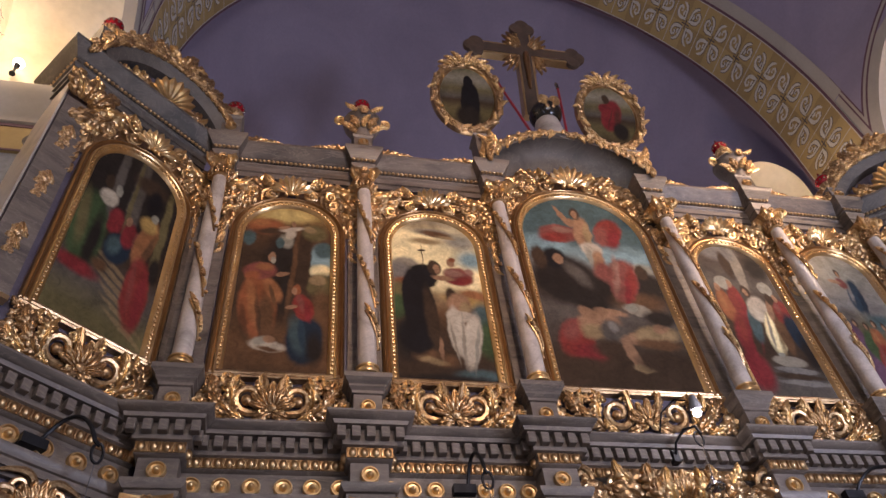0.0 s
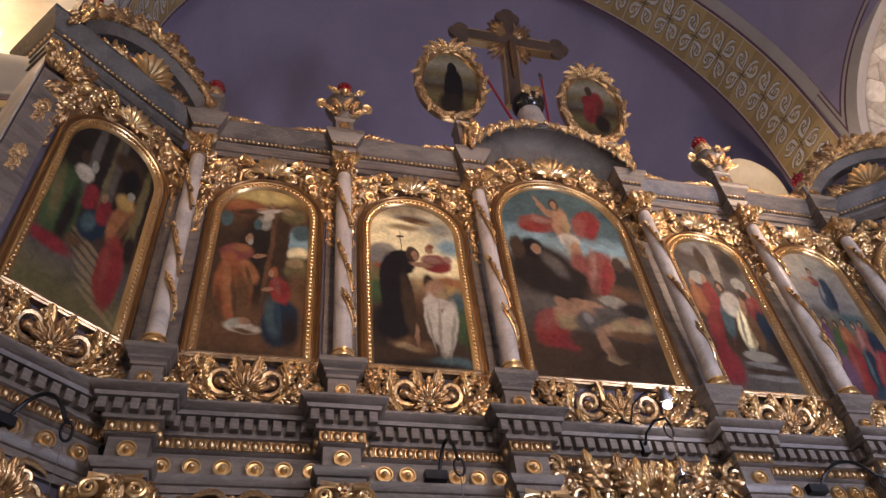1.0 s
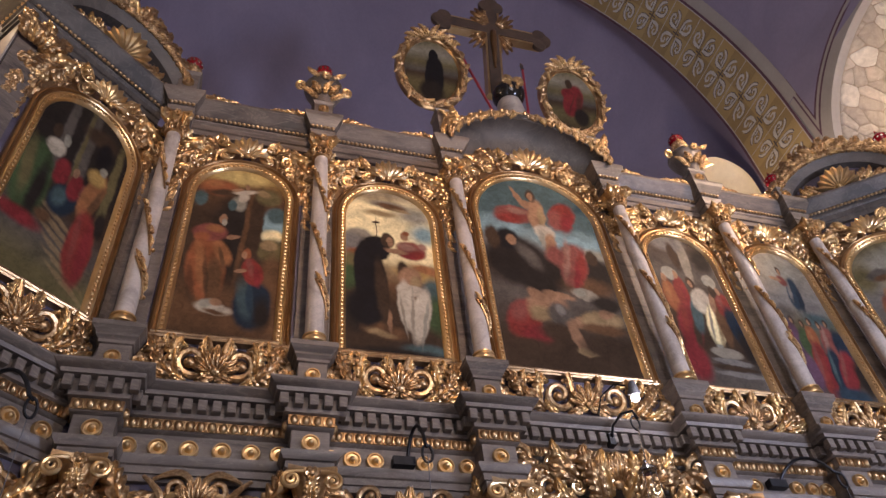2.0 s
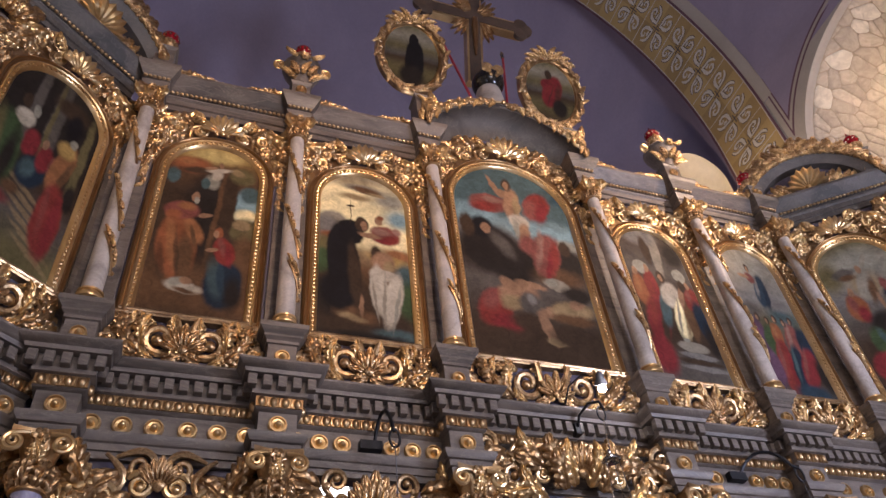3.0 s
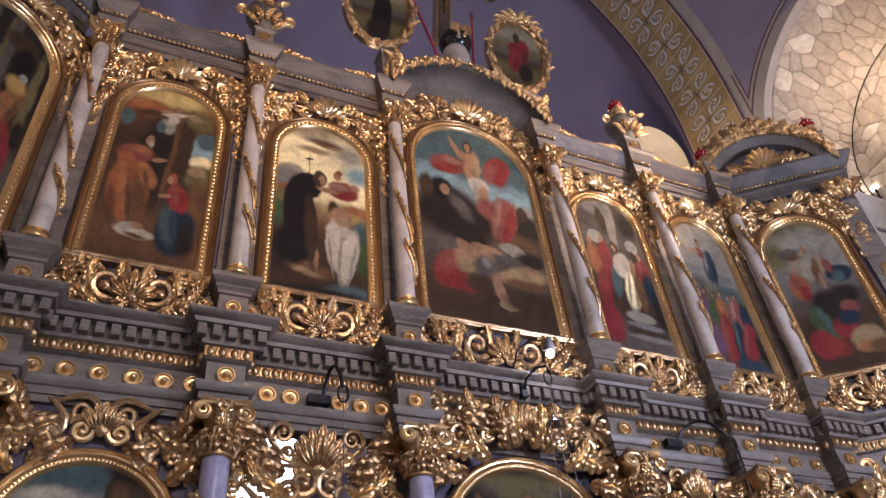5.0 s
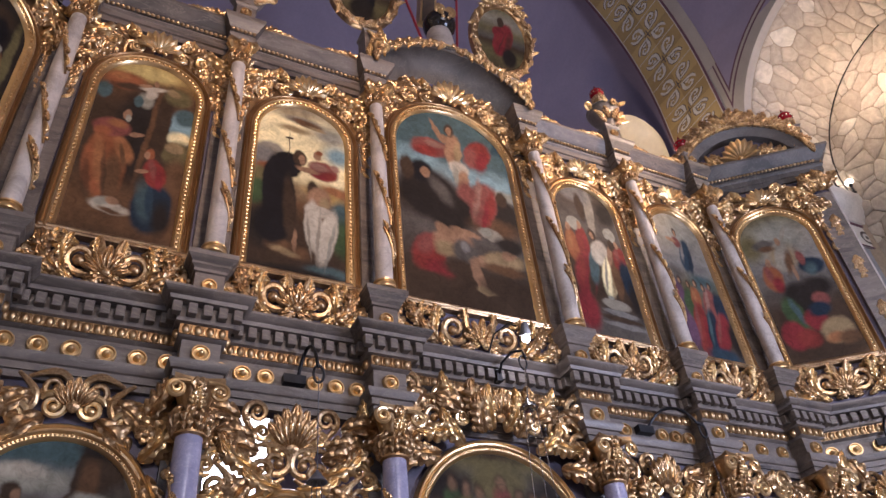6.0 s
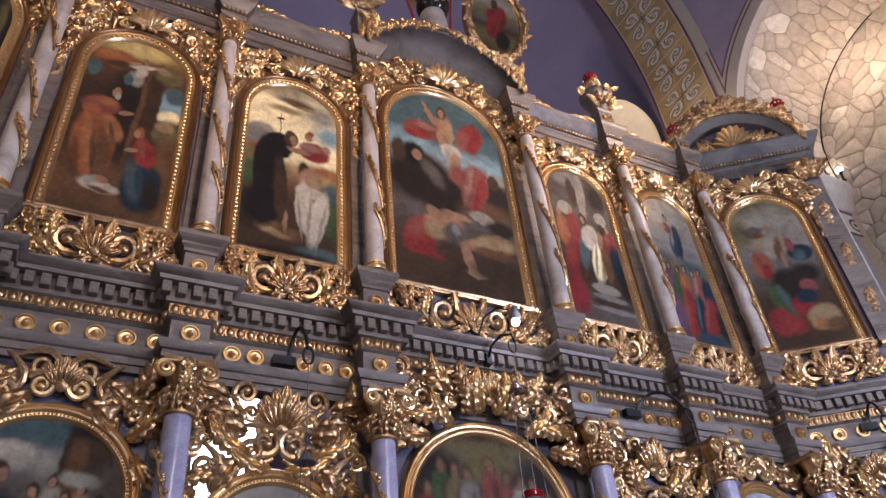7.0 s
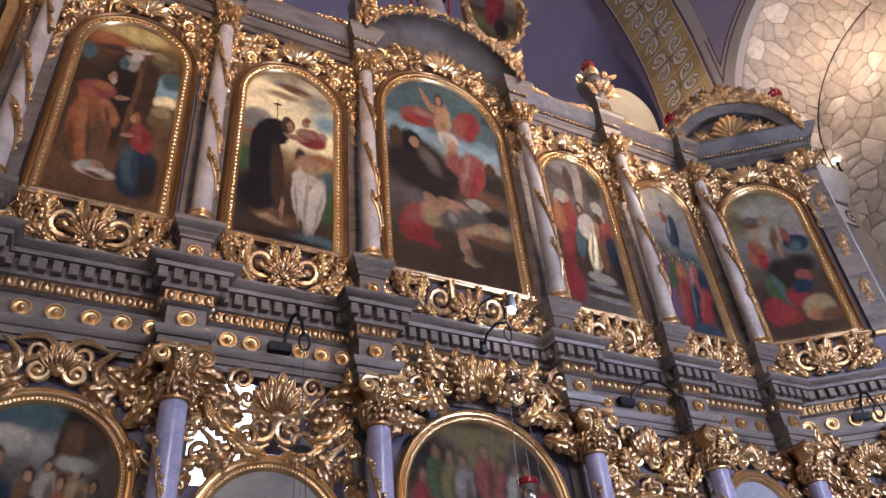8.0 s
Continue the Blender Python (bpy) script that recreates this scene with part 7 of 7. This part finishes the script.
def niche():
    """Pale half-domed niche of the sanctuary wall, seen over the cornice."""
    bm = bmesh.new()
    n, k, r = 20, 8, 0.37
    cx, cy, cz = 5.72, 4.63, 8.66
    rows = []
    for z in (7.6, cz):
        rows.append([(cx - r * math.cos(math.pi * i / n), cy + r * 0.8 * math.sin(math.pi * i / n), z) for i in range(n + 1)])
    for j in range(1, k + 1):
        b = math.pi / 2 * j / k
        rows.append([(cx - r * math.cos(b) * math.cos(math.pi * i / n), cy + r * 0.8 * math.cos(b) * math.sin(math.pi * i / n), cz + r * 1.1 * math.sin(b)) for i in range(n + 1)])
    grid_faces(bm, rows)
    tagged(part("wall_niche", bm, CREAM), "cream plastered half-domed niche behind the cornice", "niche", kind="structure")


niche()
# unseen fill added behind the cornice to brighten the niche and apse
lamp("niche_fill_light", "POINT", (5.05, 4.35, 7.35), 70, (1.0, 0.80, 0.56), 0.04)
# bright sanctuary window, seen through the pierced carving
root = part("window_2", boxed(0.9, 1.9, 7.55, 7.62, 4.0, 5.7), WHITE_WASH)
tagged(root, "bright sanctuary window behind the pierced carving", "window", kind="structure")
part("pane", boxed(0.98, 1.82, 7.53, 7.548, 4.08, 5.62), DAYLIGHT, root, smooth=False)


def cable(x, pts, label):
    root = thing("wall_cable", label, "cable")
    bm = bmesh.new()
    tube(bm, pts, 0.008, 6)
    part("cable", bm, IRON, root)


cable(0, [(6.90, 2.02 + 1.265 * math.sin(a), 7.02 + 1.265 * math.cos(a)) for a in [0.05 + 1.75 * i / 24 for i in range(25)]] + [(6.89, 3.22, 6.85)], "thin dark cable along the stone reveal's edge")


def cracks(root_name, x, seed):
    """Branching cracks in the cream plaster, as thin dark strips on the reveal's end wall and soffit."""
    rnd = random.Random(seed)
    root = thing(root_name, "branching hairline cracks in the plaster", "cracks", kind="structure")
    bm = bmesh.new()
    for y, z, a in ((3.0, 7.6, 1.2), (2.7, 7.3, 0.6), (2.3, 7.8, 1.9), (3.1, 7.1, 2.0), (2.5, 7.0, 0.9)):
        for br in range(3):
            py, pz, ang = y, z, a + rnd.uniform(-0.7, 0.7)
            for _ in range(9):
                ny, nz = py + 0.05 * math.cos(ang), pz + 0.05 * math.sin(ang)
                wd = 0.0035
                vs = [bm.verts.new(p) for p in ((x, py, pz - wd), (x, ny, nz - wd), (x, ny, nz + wd), (x, py, pz + wd))]
                bm.faces.new(vs)
                py, pz, ang = ny, nz, ang + rnd.uniform(-0.6, 0.6)
    part("crack", bm, DARK_LINE, root, smooth=False)


cracks("trim_cracks", WALL_L - RECESS + 0.006, 5)


def cells(x0, x1, y0, y1, dx, dy, rnd):
    """Irregular polygons that share out a rectangle between jittered seeds, some seeds left out."""
    seeds = [(x0 + (i + 0.5 + (j % 2) * 0.5 + rnd.uniform(-0.42, 0.42)) * dx, y0 + (j + 0.5 + rnd.uniform(-0.42, 0.42)) * dy)
             for j in range(-1, int((y1 - y0) / dy) + 2) for i in range(-2, int((x1 - x0) / dx) + 2) if rnd.random() > 0.26]
    out = []
    for a in seeds:
        poly = [(x0, y0), (x1, y0), (x1, y1), (x0, y1)]
        for b in seeds:
            if a is b or abs(a[0] - b[0]) > 3.2 * dx or abs(a[1] - b[1]) > 3.2 * dy:
                continue
            nx, ny = b[0] - a[0], b[1] - a[1]
            lim = (nx * (a[0] + b[0]) + ny * (a[1] + b[1])) / 2 - rnd.uniform(0.001, 0.0045) * math.hypot(nx, ny)
            nxt = []
            for p, q in zip(poly, poly[1:] + poly[:1]):
                dp, dq = nx * p[0] + ny * p[1] - lim, nx * q[0] + ny * q[1] - lim
                if dp <= 0:
                    nxt.append(p)
                if dp * dq < 0:
                    k = dp / (dp - dq)
                    nxt.append((p[0] + (q[0] - p[0]) * k, p[1] + (q[1] - p[1]) * k))
            poly = nxt
            if len(poly) < 3:
                break
        if len(poly) >= 3:
            out.append(poly)
    return out


def rubble():
    """Close-fitted field stones of the recess: on its flared reveal and on its end wall."""
    rnd = random.Random(9)

    def stone(poly, place):
        """place(x, y, h) gives the point h proud of the surface; corners of the stone are rounded off."""
        pts = []
        for k in range(len(poly)):
            p, q, r = Vector(poly[k - 1]), Vector(poly[k]), Vector(poly[(k + 1) % len(poly)])
            pts += [q.lerp(p, 0.14), q.lerp(r, 0.14)]
        mid = sum(pts, Vector((0, 0))) / len(pts)
        if max((p - mid).length for p in pts) < 0.035:
            return
        h = rnd.uniform(0.008, 0.020)
        bm = bmesh.new()
        rows = [[place(*mid.lerp(p, q), d) for p in pts] for q, d in ((1.0, -0.004), (0.97, h * 0.6), (0.86, h), (0.45, h * 1.15))]
        vs = grid_faces(bm, rows, True)
        bm.faces.new(vs[-1])
        part("stone", bm, STONE, stone_recess)

    deep = RECESS - 0.11

    def on_reveal(a, t, h):
        q = a / deep
        cy, cz, r = NICHE_Y + (2.02 - NICHE_Y) * q, NICHE_Z + (7.02 - NICHE_Z) * q, NICHE_R + (1.27 - NICHE_R) * q
        x = WALL_R + 0.11 + a
        if t < 0:
            return Vector((x, cy + r - h, cz + t))
        return Vector((x, cy + (r - h) * math.cos(t / NICHE_R), cz + (r - h) * math.sin(t / NICHE_R)))
    for poly in cells(0.004, deep - 0.01, -0.6, 3.3, 0.150, 0.110, rnd):
        stone(poly, on_reveal)
    xe = WALL_R + RECESS
    for poly in cells(1.2, 3.4, 5.6, 8.3, 0.175, 0.140, rnd):
        stone(poly, lambda y, z, h: Vector((xe - h, y, z)))


rubble()
